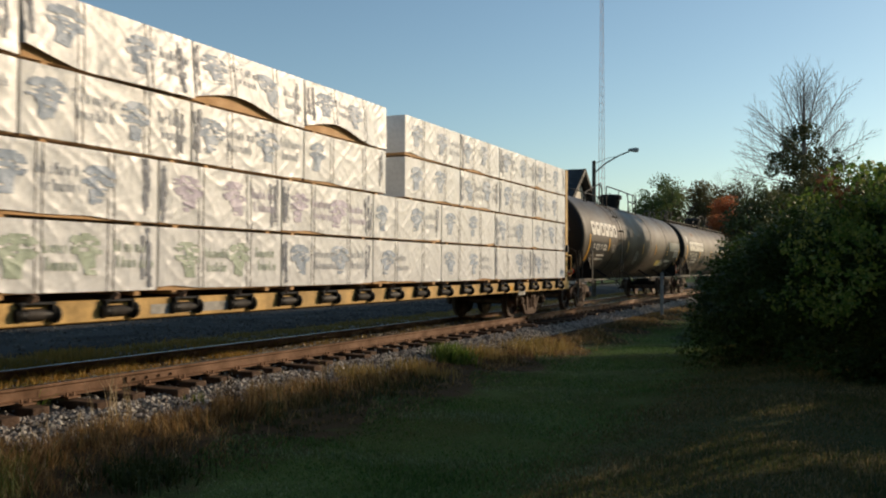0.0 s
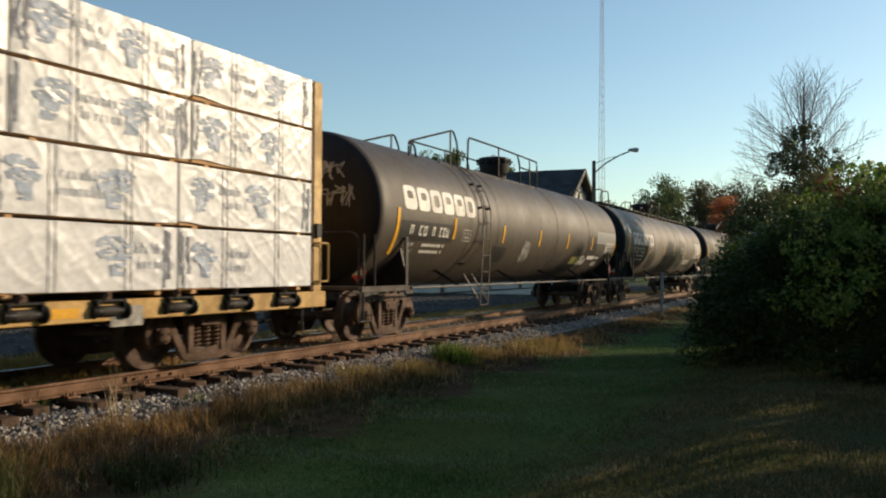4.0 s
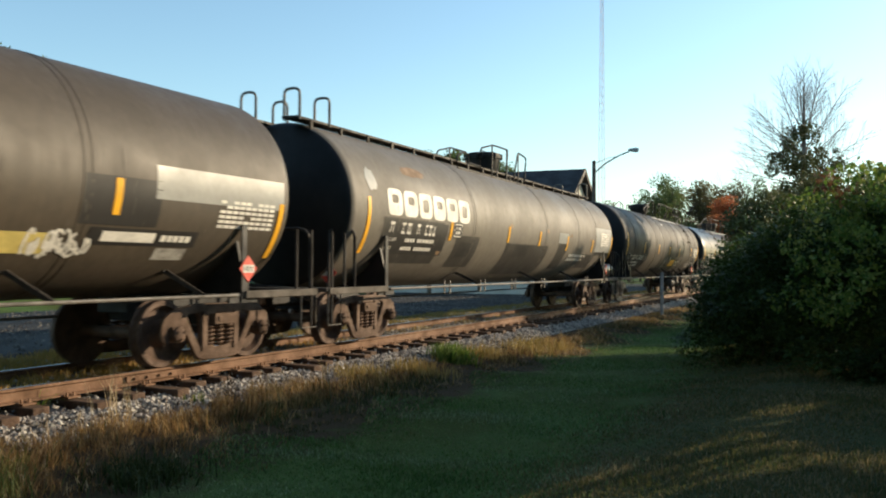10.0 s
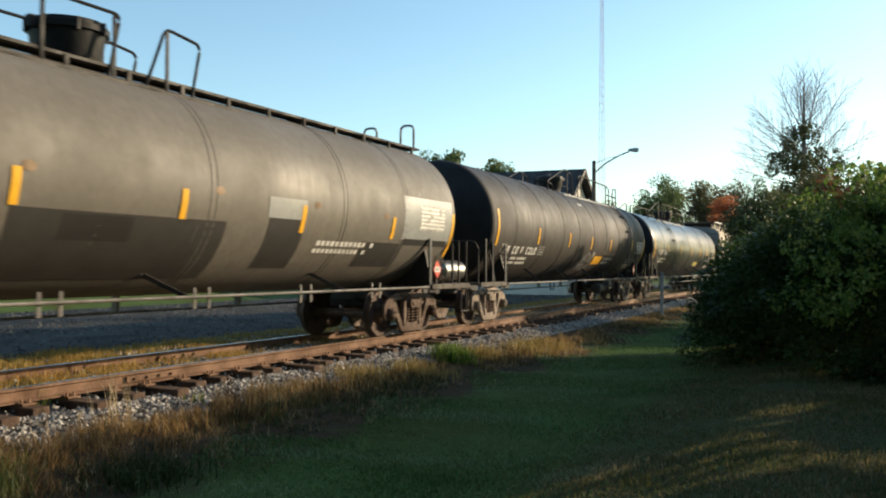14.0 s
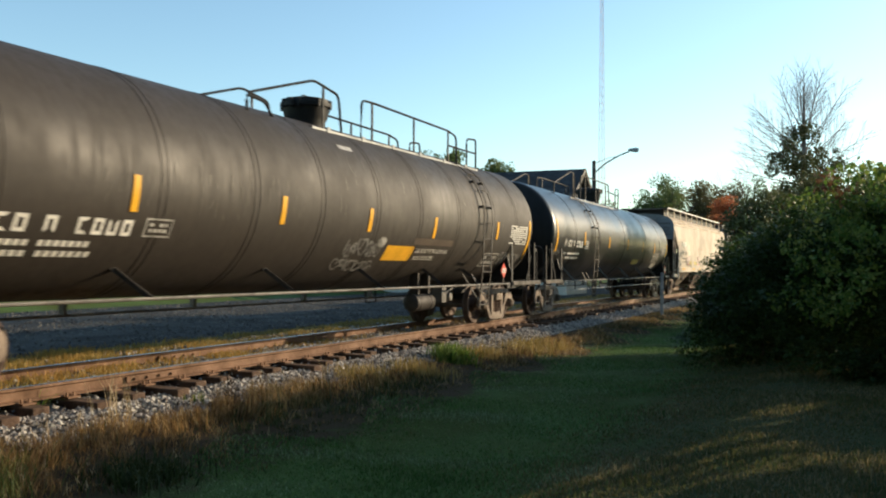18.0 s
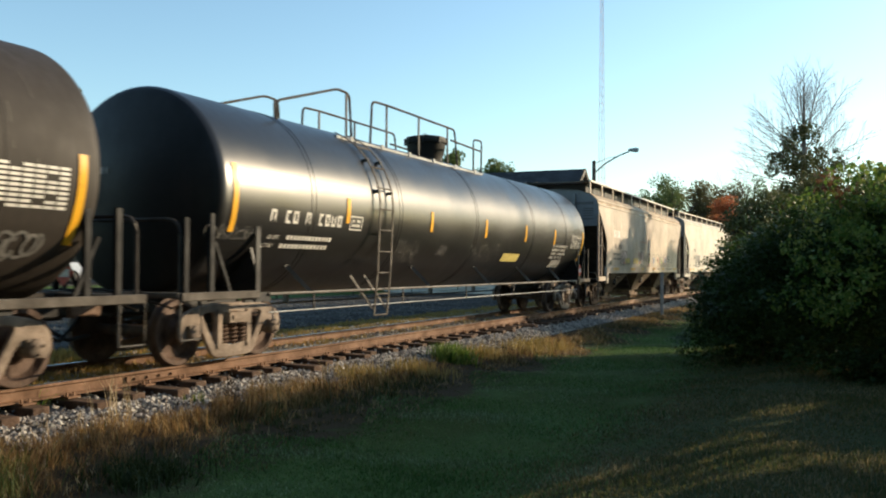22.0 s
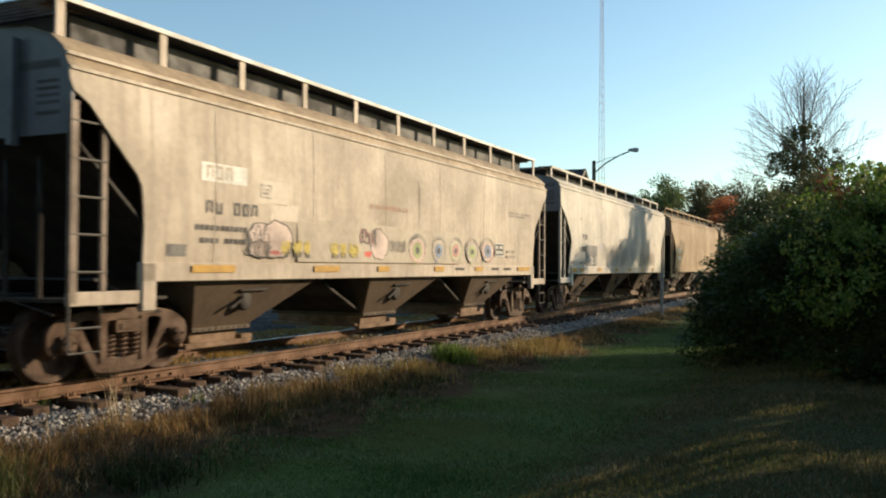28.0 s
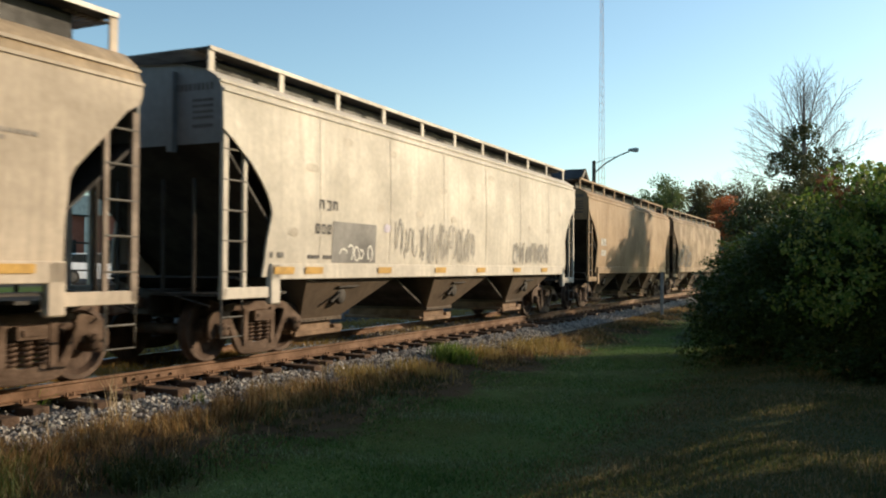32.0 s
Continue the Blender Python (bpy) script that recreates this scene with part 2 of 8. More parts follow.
add_zone(M_LAWN, "bank_side", -0.1, 0.6, (0.025, 0.06, 0.018), (0.1, 0.078, 0.042), 2.2)
add_zone(M_LAWN, "weed_side", -0.3, 0.3, (0.035, 0.026, 0.016), (0.075, 0.055, 0.033), 3.0)
M_BALLAST = mat("grey ballast bed", (0.2, 0.18, 0.16), 0.9, 0.0, 0.45, 3, 40, 0.8)
M_LOT = mat("grey gravel lot", (0.06, 0.057, 0.052), 0.95, 0.0, 0.45, 0.6, 12, 0.8, spec=0.1)
M_STONE = mat("broken grey stone", (0.36, 0.325, 0.29), 0.85, 0.0, 0.5, 8, 40, 0.3, island=0.75)
L_GRASS = leafy("lawn blades", [(0.045, 0.115, 0.026), (0.085, 0.17, 0.045), (0.14, 0.22, 0.075), (0.24, 0.31, 0.15)], 0.85, 0.25)
L_DEW = leafy("pale dewy lawn blades", [(0.09, 0.15, 0.06), (0.15, 0.21, 0.095), (0.22, 0.29, 0.15), (0.34, 0.4, 0.26)], 0.7, 0.2)
L_BANK = leafy("worn bank blades", [(0.03, 0.065, 0.02), (0.08, 0.1, 0.034), (0.17, 0.14, 0.065), (0.36, 0.3, 0.17)], 0.7, 0.4)
L_DRY = leafy("dry weeds", [(0.075, 0.045, 0.022), (0.17, 0.1, 0.045), (0.33, 0.21, 0.085), (0.6, 0.43, 0.19)], 0.55, 0.42)
L_STRAW = leafy("pale straw", [(0.3, 0.22, 0.12), (0.5, 0.4, 0.24)])
L_WEED = leafy("green weeds", [(0.02, 0.034, 0.011), (0.045, 0.066, 0.02), (0.13, 0.13, 0.04)])
L_BUSH = leafy("bush leaves", [(0.008, 0.02, 0.006), (0.018, 0.042, 0.011), (0.034, 0.07, 0.017), (0.075, 0.12, 0.03)], 0.6, 0.3, (0.05, 0.08, 0.014))
L_SPRAY = leafy("bush spray leaves", [(0.018, 0.04, 0.013), (0.034, 0.068, 0.02), (0.062, 0.11, 0.03), (0.15, 0.2, 0.06)], 0.5, 0.4)
# sunlight put into the leaf colour, for bush tops and weed clumps
L_SUNLIT = leafy("bright leaves for sunlit spots", [(0.05, 0.1, 0.02), (0.1, 0.17, 0.03), (0.22, 0.27, 0.06), (0.36, 0.36, 0.1)], 0.5, 0.45)
L_RED = leafy("red autumn leaves", [(0.38, 0.09, 0.04), (0.5, 0.17, 0.06), (0.26, 0.13, 0.05)], 0.55, 0.4)
L_RUSSET = leafy("russet leaves", [(0.1, 0.055, 0.03), (0.16, 0.075, 0.038), (0.13, 0.12, 0.04)], 0.6, 0.3)
L_TREE = leafy("tree leaves", [(0.06, 0.09, 0.03), (0.1, 0.14, 0.045), (0.15, 0.18, 0.065)], 0.55, 0.42)
L_OLIVE = leafy("olive autumn leaves", [(0.09, 0.09, 0.04), (0.15, 0.13, 0.055), (0.2, 0.15, 0.065)], 0.55, 0.42)
L_IVY = leafy("ivy leaves", [(0.05, 0.065, 0.025), (0.09, 0.1, 0.035), (0.15, 0.14, 0.06)])
M_BARK = mat("grey brown bark", (0.13, 0.105, 0.085), 0.9, 0.0, 0.6, 3, 25, 0.6)
M_TWIG = mat("bare grey twigs", (0.27, 0.22, 0.19), 0.9, 0.0, 0.7, 3, 25, 0.2)


# ---- mesh tools ----
class Geo:
    """Collects the faces of one mesh."""

    def __init__(self):
        self.v, self.f = [], []

    def add(self, verts, faces):
        k = len(self.v)
        self.v += [tuple(p) for p in verts]
        self.f += [tuple(i + k for i in q) for q in faces]
        return self

    def box(self, x0, x1, y0, y1, z0, z1):
        return self.add([(x0, y0, z0), (x1, y0, z0), (x1, y1, z0), (x0, y1, z0), (x0, y0, z1), (x1, y0, z1), (x1, y1, z1), (x0, y1, z1)],
                        [(0, 3, 2, 1), (4, 5, 6, 7), (0, 1, 5, 4), (1, 2, 6, 5), (2, 3, 7, 6), (3, 0, 4, 7)])

    def bar(self, p, q, w, h, up=(0, 0, 1)):
        """A rectangular bar from p to q, w wide across and h high along up."""
        p, q = Vector(p), Vector(q)
        d = (q - p).normalized()
        side = d.cross(Vector(up))
        side = side.normalized() if side.length > 1e-4 else Vector((1, 0, 0))
        u = side.cross(d)
        c = [side * w / 2 + u * h / 2, -side * w / 2 + u * h / 2, -side * w / 2 - u * h / 2, side * w / 2 - u * h / 2]
        return self.add([p + e for e in c] + [q + e for e in c],
                        [(0, 1, 2, 3), (7, 6, 5, 4), (0, 4, 5, 1), (1, 5, 6, 2), (2, 6, 7, 3), (3, 7, 4, 0)])

    def tube(self, pts, r, n=8, r2=None, caps=True):
        pts = [Vector(p) for p in pts]
        rings = []
        m = len(pts)
        ref = Vector((0, 0, 1))
        for i, p in enumerate(pts):
            d = (pts[min(i + 1, m - 1)] - pts[max(i - 1, 0)]).normalized()
            a = d.cross(ref)
            if a.length < 0.05:
                a = d.cross(Vector((1, 0, 0)))
            a.normalize()
            b = d.cross(a)
            rad = r if r2 is None else r + (r2 - r) * i / max(1, m - 1)
            rings.append([p + (a * math.cos(t) + b * math.sin(t)) * rad for t in (2 * math.pi * k / n for k in range(n))])
        vs = [v for g in rings for v in g]
        fs = [(i * n + k, i * n + (k + 1) % n, (i + 1) * n + (k + 1) % n, (i + 1) * n + k) for i in range(m - 1) for k in range(n)]
        if caps:
            fs += [tuple(range(n - 1, -1, -1)), tuple((m - 1) * n + k for k in range(n))]
        return self.add(vs, fs)

    def lathe(self, prof, axis="x", n=32, at=(0, 0, 0)):
        """prof: rows of (place along the axis, radius)."""
        vs, fs = [], []
        for p, r in prof:
            for k in range(n):
                t = 2 * math.pi * k / n
                c, s = r * math.cos(t), r * math.sin(t)
                q = {"x": (p, -c, s), "y": (c, p, s), "z": (c, s, p)}[axis]
                vs.append((q[0] + at[0], q[1] + at[1], q[2] + at[2]))
        m = len(prof)
        fs = [(i * n + k, i * n + (k + 1) % n, (i + 1) * n + (k + 1) % n, (i + 1) * n + k) for i in range(m - 1) for k in range(n)]
        fs += [tuple(range(n - 1, -1, -1)), tuple((m - 1) * n + k for k in range(n))]
        return self.add(vs, fs)

    def plate(self, pts, d):
        """A flat polygon, its corners in order, pushed out by the vector d."""
        n = len(pts)
        d = Vector(d)
        a = [Vector(p) for p in pts]
        return self.add(a + [p + d for p in a], [tuple(range(n - 1, -1, -1)), tuple(range(n, 2 * n))] +
                        [(k, (k + 1) % n, n + (k + 1) % n, n + k) for k in range(n)])

    def grid(self, fn, us, vs_):
        a, b = len(us), len(vs_)
        return self.add([fn(u, v) for u in us for v in vs_],
                        [(i * b + j, (i + 1) * b + j, (i + 1) * b + j + 1, i * b + j + 1) for i in range(a - 1) for j in range(b - 1)])

    def mesh(self, name, material, smooth_deg=35, bevel=0.0):
        me = bpy.data.meshes.new(name)
        me.from_pydata(self.v, [], self.f)
        if bevel:
            bm = bmesh.new()
            bm.from_mesh(me)
            bmesh.ops.recalc_face_normals(bm, faces=bm.faces)
            bmesh.ops.bevel(bm, geom=[e for e in bm.edges if e.is_manifold and e.calc_face_angle(0) > 0.6], offset=bevel, segments=1, affect="EDGES", clamp_overlap=True)
            bm.to_mesh(me)
            bm.free()
        if smooth_deg:
            me.polygons.foreach_set("use_smooth", [True] * len(me.polygons))
            me.set_sharp_from_angle(angle=radians(smooth_deg))
        me.materials.append(material)
        me.update()
        return me


def part(name, geo, material, parent=None, label="", at=(0, 0, 0), smooth_deg=35, bevel=0.0):
    """Links one mesh object under a thing or a part."""
    me = geo if isinstance(geo, bpy.types.Mesh) else geo.mesh(name, material, smooth_deg, bevel)
    ob = new(name, me)
    ob.parent = parent
    ob.location = at
    if label:
        ob["label"] = label
    return ob


def cloud_mesh(name, v, f_size, count, material):
    """A mesh of count loose pieces, each with f_size corners in order, from a flat array of places."""
    me = bpy.data.meshes.new(name)
    n = len(v)
    me.vertices.add(n)
    me.vertices.foreach_set("co", np.asarray(v, np.float32).ravel())
    me.loops.add(n)
    me.loops.foreach_set("vertex_index", np.arange(n, dtype=np.int32))
    me.polygons.add(count)
    me.polygons.foreach_set("loop_start", np.arange(0, n, f_size, dtype=np.int32))
    me.materials.append(material)
    me.update(calc_edges=True)
    return me


# ---- ground, lot, track bed ----
def ground():
    xs = np.concatenate([-np.geomspace(1600, 24, 26), np.arange(-22, 32, 0.3), np.geomspace(33, 1600, 26)])
    ys = np.concatenate([-np.geomspace(400, 6, 14), np.arange(-4, 62, 0.3), np.geomspace(63, 2600, 30)])
    gx, gy = np.meshgrid(xs, ys, indexing="ij")
    z = ground_z(gx.ravel(), gy.ravel())
    a, b = len(xs), len(ys)
    i, j = np.meshgrid(np.arange(a - 1), np.arange(b - 1), indexing="ij")
    q = np.stack([i * b + j, (i + 1) * b + j, (i + 1) * b + j + 1, i * b + j + 1], -1).reshape(-1, 4)
    me = bpy.data.meshes.new("ground")
    me.from_pydata(np.stack([gx.ravel(), gy.ravel(), z], -1).tolist(), [], q.tolist())
    me.polygons.foreach_set("use_smooth", [True] * len(me.polygons))
    _, oo = beside(gx.ravel(), gy.ravel())
    me.materials.append(M_LAWN)
    px, py = gx.ravel(), gy.ravel()
    bank = np.where((oo > 4) & (np.hypot(px, py) < 60), (px - 0.75) * 0.905 - (py - 7.8) * 0.425, -3.0)
    weed = np.minimum(oo - 1.2, 3.9 - oo)
    for zone, val in (("bank_side", np.clip(bank, -3, 3)), ("weed_side", np.clip(weed, -3, 3))):
        me.attributes.new(zone, "FLOAT", "POINT").data.foreach_set("value", val.astype(np.float32))
    tagged(new("ground", me), "shaded green lawn with a low bank", "ground", kind="structure")


def strip(name, s0, s1, profile, material, label, step=1.0):
    """A long sheet along the track: profile rows of (offset towards the camera, height)."""
    g = Geo()
    ss = np.arange(s0, s1, step)
    g.grid(lambda s, p: on_track(s, p[0], p[1]), ss, profile)
    me = g.mesh(name, material, 60)
    return tagged(new(name, me), label, name.replace("_", " "), kind="structure")


ground()
strip("ballast_bed", -60, 150, [(-2.8, -0.5), (-1.9, -0.3), (-0.9, -0.25), (-0.68, -0.15), (-0.2, -0.165), (0.4, -0.195), (0.7, -0.25), (0.95, -0.3), (1.4, -0.33), (1.75, -0.37), (2.7, -0.68)], M_BALLAST, "grey stone ballast under the rails")
strip("gravel_lot", -70, 120, [(-18.2, -0.42), (-18.05, -0.325), (-10, -0.325), (-4.1, -0.32), (-3.9, -0.4)], M_LOT, "dark grey gravel lot beyond the track")
strip("verge", -50, 110, [(-4.9, -0.42), (-4.3, -0.29), (-3.0, -0.12), (-2.4, -0.085), (-1.5, -0.09), (-0.95, -0.11), (-0.83, -0.15), (-0.82, -0.3)], mat("yellowish weedy soil", (0.2, 0.155, 0.07), 0.95, 0.0, 0.5, 1.5, 20, 0.8, tint=(0.09, 0.085, 0.03), spec=0.05), "weedy yellow verge between track and lot")
strip("road", -90, 140, [(-38.2, 0.4), (-38, 0.5), (-22.6, 0.5), (-22.4, 0.4)], M_LOT, "grey asphalt road beyond the grass", 2.0)

track = tagged(new("railway_track"), "single rusty railway track on grey ballast", "railway track", kind="structure")


def rail(off):
    prof = [(-0.036, 0), (-0.036, -0.03), (-0.01, -0.048), (-0.008, -0.135), (-0.07, -0.155), (-0.07, -0.168), (0.07, -0.168), (0.07, -0.155), (0.008, -0.135), (0.01, -0.048), (0.036, -0.03), (0.036, 0), (-0.036, 0)]
    g = Geo()
    g.grid(lambda s, p: on_track(s, off + p[0], p[1]), np.arange(-50, 150, 1.0), prof[::-1])
    r = part("rail", g, M_RAIL, track, "rust brown steel rail", smooth_deg=25)
    t = Geo()
    t.grid(lambda s, p: on_track(s, off + p[0], p[1]), np.arange(-50, 150, 1.0), [(-0.03, 0.001), (-0.026, 0.004), (0.02, 0.004), (0.028, 0.001)][::-1])
    part("running_surface", t, M_TREAD, r, "worn bright rail head")
    return r


RAIL_NEAR, RAIL_FAR = rail(0.753), rail(-0.753)


# ---- rolling stock ----
WHEEL_R, AXLE = 0.457, 0.889
CARS, WHEELS, RIDERS = [], [], []      # (thing, middle s, half truck distance), (wheelset, parent car), (thing, car, place in the car)


def wheel_mesh():
    g = Geo()
    # axle, wheels, journals along y
    g.lathe([(-1.02, 0.001), (-1.02, 0.085), (-0.86, 0.085), (-0.84, 0.1), (-0.6, 0.085), (0, 0.08), (0.6, 0.085), (0.84, 0.1), (0.86, 0.085), (1.02, 0.085), (1.02, 0.001)], "y", 12)
    for sgn in (-1, 1):
        pr = [(0.665, 0.12), (0.665, 0.2), (0.70, 0.32), (0.69, 0.385), (0.683, 0.40), (0.683, 0.488), (0.7, 0.49), (0.715, 0.459), (0.80, 0.455), (0.812, 0.445), (0.812, 0.385), (0.79, 0.375), (0.735, 0.33), (0.74, 0.2), (0.83, 0.13), (0.83, 0.12)]
        g.lathe([(sgn * a, r) for a, r in (pr if sgn > 0 else pr)], "y", 36)
    return g.mesh("wheelset", M_WHEEL, 35)


def tread_mesh():
    g = Geo()
    for sgn in (-1, 1):
        pr = [(0.716, 0.456), (0.72, 0.4615), (0.79, 0.458), (0.795, 0.452)]
        n = 36
        vs = [(r * math.cos(2 * math.pi * k / n), sgn * a, r * math.sin(2 * math.pi * k / n)) for a, r in pr for k in range(n)]
        g.add(vs, [(i * n + k, i * n + (k + 1) % n, (i + 1) * n + (k + 1) % n, (i + 1) * n + k) for i in range(3) for k in range(n)])
    return g.mesh("tread", M_TREAD, 40)


def soften(pts, rounds=2):
    """Cuts the corners of a closed outline."""
    for _ in range(rounds):
        q = []
        for (ax, az), (bx, bz) in zip(pts, pts[1:] + pts[:1]):
            q += [(ax * 0.75 + bx * 0.25, az * 0.75 + bz * 0.25), (ax * 0.25 + bx * 0.75, az * 0.25 + bz * 0.75)]
        pts = q
    return pts


def cast_plate(outlines, thick, bevel):
    """A flat casting with rounded edges; the first outline is its rim, the rest are its windows."""
    cu = bpy.data.curves.new("casting", "CURVE")
    cu.dimensions, cu.fill_mode = "2D", "BOTH"
    cu.extrude, cu.bevel_depth, cu.bevel_resolution = thick / 2 - bevel, bevel, 1
    for pts in outlines:
        sp = cu.splines.new("POLY")
        sp.points.add(len(pts) - 1)
        for p, (x, z) in zip(sp.points, pts):
            p.co = (x, z, 0, 1)
        sp.use_cyclic_u = True
    tmp = bpy.data.objects.new("casting", cu)
    scene.collection.objects.link(tmp)
    me = bpy.data.meshes.new_from_object(tmp.evaluated_get(bpy.context.evaluated_depsgraph_get()))
    bpy.data.objects.remove(tmp)
    return [(v.co.x, v.co.z, v.co.y) for v in me.vertices], [tuple(reversed(p.vertices)) for p in me.polygons]


def side_frame_mesh(material):
    """A cast truck side: arched top, drooping ends over the bearings, windows, lower bow. Middle at the origin, camera side -y."""
    half = [(0.0, 0.83), (0.45, 0.835), (0.72, 0.80), (0.98, 0.74), (1.12, 0.62), (1.13, 0.42), (1.06, 0.34), (1.0, 0.36), (0.99, 0.54), (0.79, 0.54), (0.77, 0.47), (0.70, 0.53), (0.6, 0.36), (0.45, 0.1), (0.2, 0.08)]
    rim = half + [(-x, z) for x, z in half[::-1][:-1]]
    holes = [[(k * x, z) for x, z in ((0.385, 0.735), (0.56, 0.745), (0.7, 0.71), (0.62, 0.55), (0.5, 0.36), (0.39, 0.2), (0.385, 0.45))] for k in (-1, 1)]
    holes.append([(-0.29, 0.73), (0.29, 0.73), (0.29, 0.22), (-0.29, 0.22)])
    g = Geo()
    g.add(*cast_plate([soften(rim)] + [soften(h) for h in holes], 0.07, 0.02))
    for k in (-1, 1):
        g.box(k * 0.889 - 0.1, k * 0.889 + 0.1, -0.085, 0.085, 0.5, 0.56)
        g.lathe([(-0.145, 0.001), (-0.145, 0.07), (-0.12, 0.105), (0.05, 0.115)], "y", 16, (k * 0.889, 0, 0.457))
        for a in range(3):
            t = 2 * math.pi * a / 3 + 0.5
            g.lathe([(-0.165, 0.001), (-0.165, 0.018), (-0.14, 0.018)], "y", 6, (k * 0.889 + 0.065 * math.cos(t), 0, 0.457 + 0.065 * math.sin(t)))
        g.bar((k * 0.33, -0.03, 0.75), (k * 0.33, -0.03, 0.2), 0.1, 0.06, (0, 1, 0))
    g.box(-0.20, 0.20, -0.13, 0.1, 0.56, 0.71)      # bolster end
    g.box(-0.14, 0.14, -0.15, -0.12, 0.6, 0.67)
    return g.mesh("side_frame", material, 40, 0.0)


def spring_mesh():
    g = Geo()
    for x0 in (0.0,):
        pts = [(x0 + 0.07 * math.cos(a), 0.07 * math.sin(a), 0.25 + 0.29 * a / (2 * math.pi * 5)) for a in np.linspace(0, 2 * math.pi * 5, 61)]
        g.tube(pts, 0.02, 5)
    return g.mesh("spring", M_RUST, 60)


def bolster_mesh():
    g = Geo()
    g.box(-0.2, 0.2, -0.92, 0.92, 0.56, 0.72)
    g.box(-0.35, 0.35, -0.3, 0.3, 0.72, 0.8)
    for k in (-1, 1):
        g.bar((k * 0.46, -0.8, 0.42), (k * 0.46, 0.8, 0.42), 0.08, 0.12)
        for q in (-0.75, 0.75):
            g.box(k * 0.46 - 0.05, k * 0.46 + 0.05, q - 0.06, q + 0.06, 0.3, 0.6)
    return g.mesh("truck", M_DARK, 30)


MESH_WHEEL, MESH_TREAD, MESH_SPRING, MESH_BOLSTER = wheel_mesh(), tread_mesh(), spring_mesh(), bolster_mesh()
MESH_FRAME = {"rust": side_frame_mesh(M_TRUCK), "pale": side_frame_mesh(M_TRUCK_PALE)}


class Car:
    """A rail car: local x runs back along the train, -y is the side that faces the camera; s places are those of the track at 16 s."""

    def __init__(self, name, mid, half, label, category, frame="rust", fit=(1.0, 0.0)):
        self.k, self.nominal = fit[0], mid
        mid = mid * fit[0] + fit[1]
        self.mid, self.half = mid, half
        self.ob = tagged(new(name), label, category, "cars of the train")
        CARS.append((self.ob, mid, half))
        for k in (-1, 1):
            tr = part("truck", MESH_BOLSTER, None, self.ob, "four-wheeled cast steel truck", (k * half, 0, 0))
            for q in (-1, 1):
                sf = part("side_frame", MESH_FRAME[frame], None, tr, "", (0, q * 1.0, 0))
                if q > 0:
                    sf.rotation_euler = (0, 0, math.pi)
                for i in (-1, 0, 1):
                    part("spring", MESH_SPRING, None, tr, "", (i * 0.2, q * 0.99, 0))
            for q in (-1, 1):
                ws = part("wheelset", MESH_WHEEL, None, tr, "", (q * AXLE, 0, WHEEL_R))
                ws.data.materials[0] = M_WHEEL
                WHEELS.append((ws, (q * AXLE, 0, WHEEL_R)))
        self.side = lambda z: 1.5

    def u(self, s):
        return (s - self.nominal) * self.k

    def add(self, name, geo, material, label="", bevel=0.0, smooth_deg=35, parent=None):
        return part(name, geo, material, parent or self.ob, label, (0, 0, 0), smooth_deg, bevel)

    def patch(self, name, s0, s1, z0, z1, material, label="", proud=0.006, lean=0.0, parent=None):
        """A thin painted or stuck-on patch that follows the side. lean: how far its top is shifted along."""
        if name == "reflective_strip":
            proud = max(proud, 0.013)
        g = Geo()
        zs = np.linspace(z0, z1, max(2, int(abs(z1 - z0) / 0.12) + 2))
        g.grid(lambda s, z: (self.u(s) + lean * (z - z0), -self.side(z) - proud, z), [s0, s1], list(zs))
        return self.add(name, g, material, label, parent=parent)

    def bars(self, name, s0, s1, z0, z1, n, material, label="", gap=0.3, rnd=None, parent=None):
        """A row of plain blocks in place of writing; large blocks are parts of their own."""
        r = random.Random(rnd or n)
        w = (s1 - s0) / n
        g = Geo()
        for i in range(n):
            if r.random() < 0.12:
                continue
            a, b = s0 + w * i, s0 + w * (i + 1 - gap)
            zs = np.linspace(z0, z1, 3)
            if z1 - z0 > 0.1:
                h, e = (z1 - z0) * 0.22, (b - a) * 0.3
                k = len(g.v)
                g.v += [(self.u(sa), -self.side(za) - 0.009, za) for sa, za in ((a, z0), (b, z0), (b, z1), (a, z1), (a + e, z0 + h), (b - e, z0 + h), (b - e, z1 - h), (a + e, z1 - h))]
                drop = r.randrange(6)            # some blocks are open on one side
                g.f += [(k + m, k + (m + 1) % 4, k + 4 + (m + 1) % 4, k + 4 + m) for m in range(4) if m != drop]
            else:
                g.grid(lambda s, z: (self.u(s), -self.side(z) - 0.009, z), [a, b], list(zs))
            if z1 - z0 > 0.1 and g.v:
                self.add(name, g, material, label, parent=parent)
                g = Geo()
        if g.v:
            tagged(self.add(name, g, material, label, parent=parent), kind="stuff")

    def letters(self, text, s0, z0, height, material, parent=None, proud=0.009):
        """Readable writing laid on the side."""
        cu = bpy.data.curves.new("lettering", "FONT")
        cu.body, cu.size, cu.resolution_u = text, height * 1.38, 2
        tmp = bpy.data.objects.new("lettering", cu)
        scene.collection.objects.link(tmp)
        me = bpy.data.meshes.new_from_object(tmp.evaluated_get(bpy.context.evaluated_depsgraph_get()))
        bpy.data.objects.remove(tmp)
        for v in me.vertices:
            z = z0 + v.co.y
            v.co = (self.u(s0) + v.co.x, -self.side(z) - proud, z)
        me.materials.clear()
        me.materials.append(material)
        return tagged(part("lettering", me, None, parent or self.ob), kind="stuff")

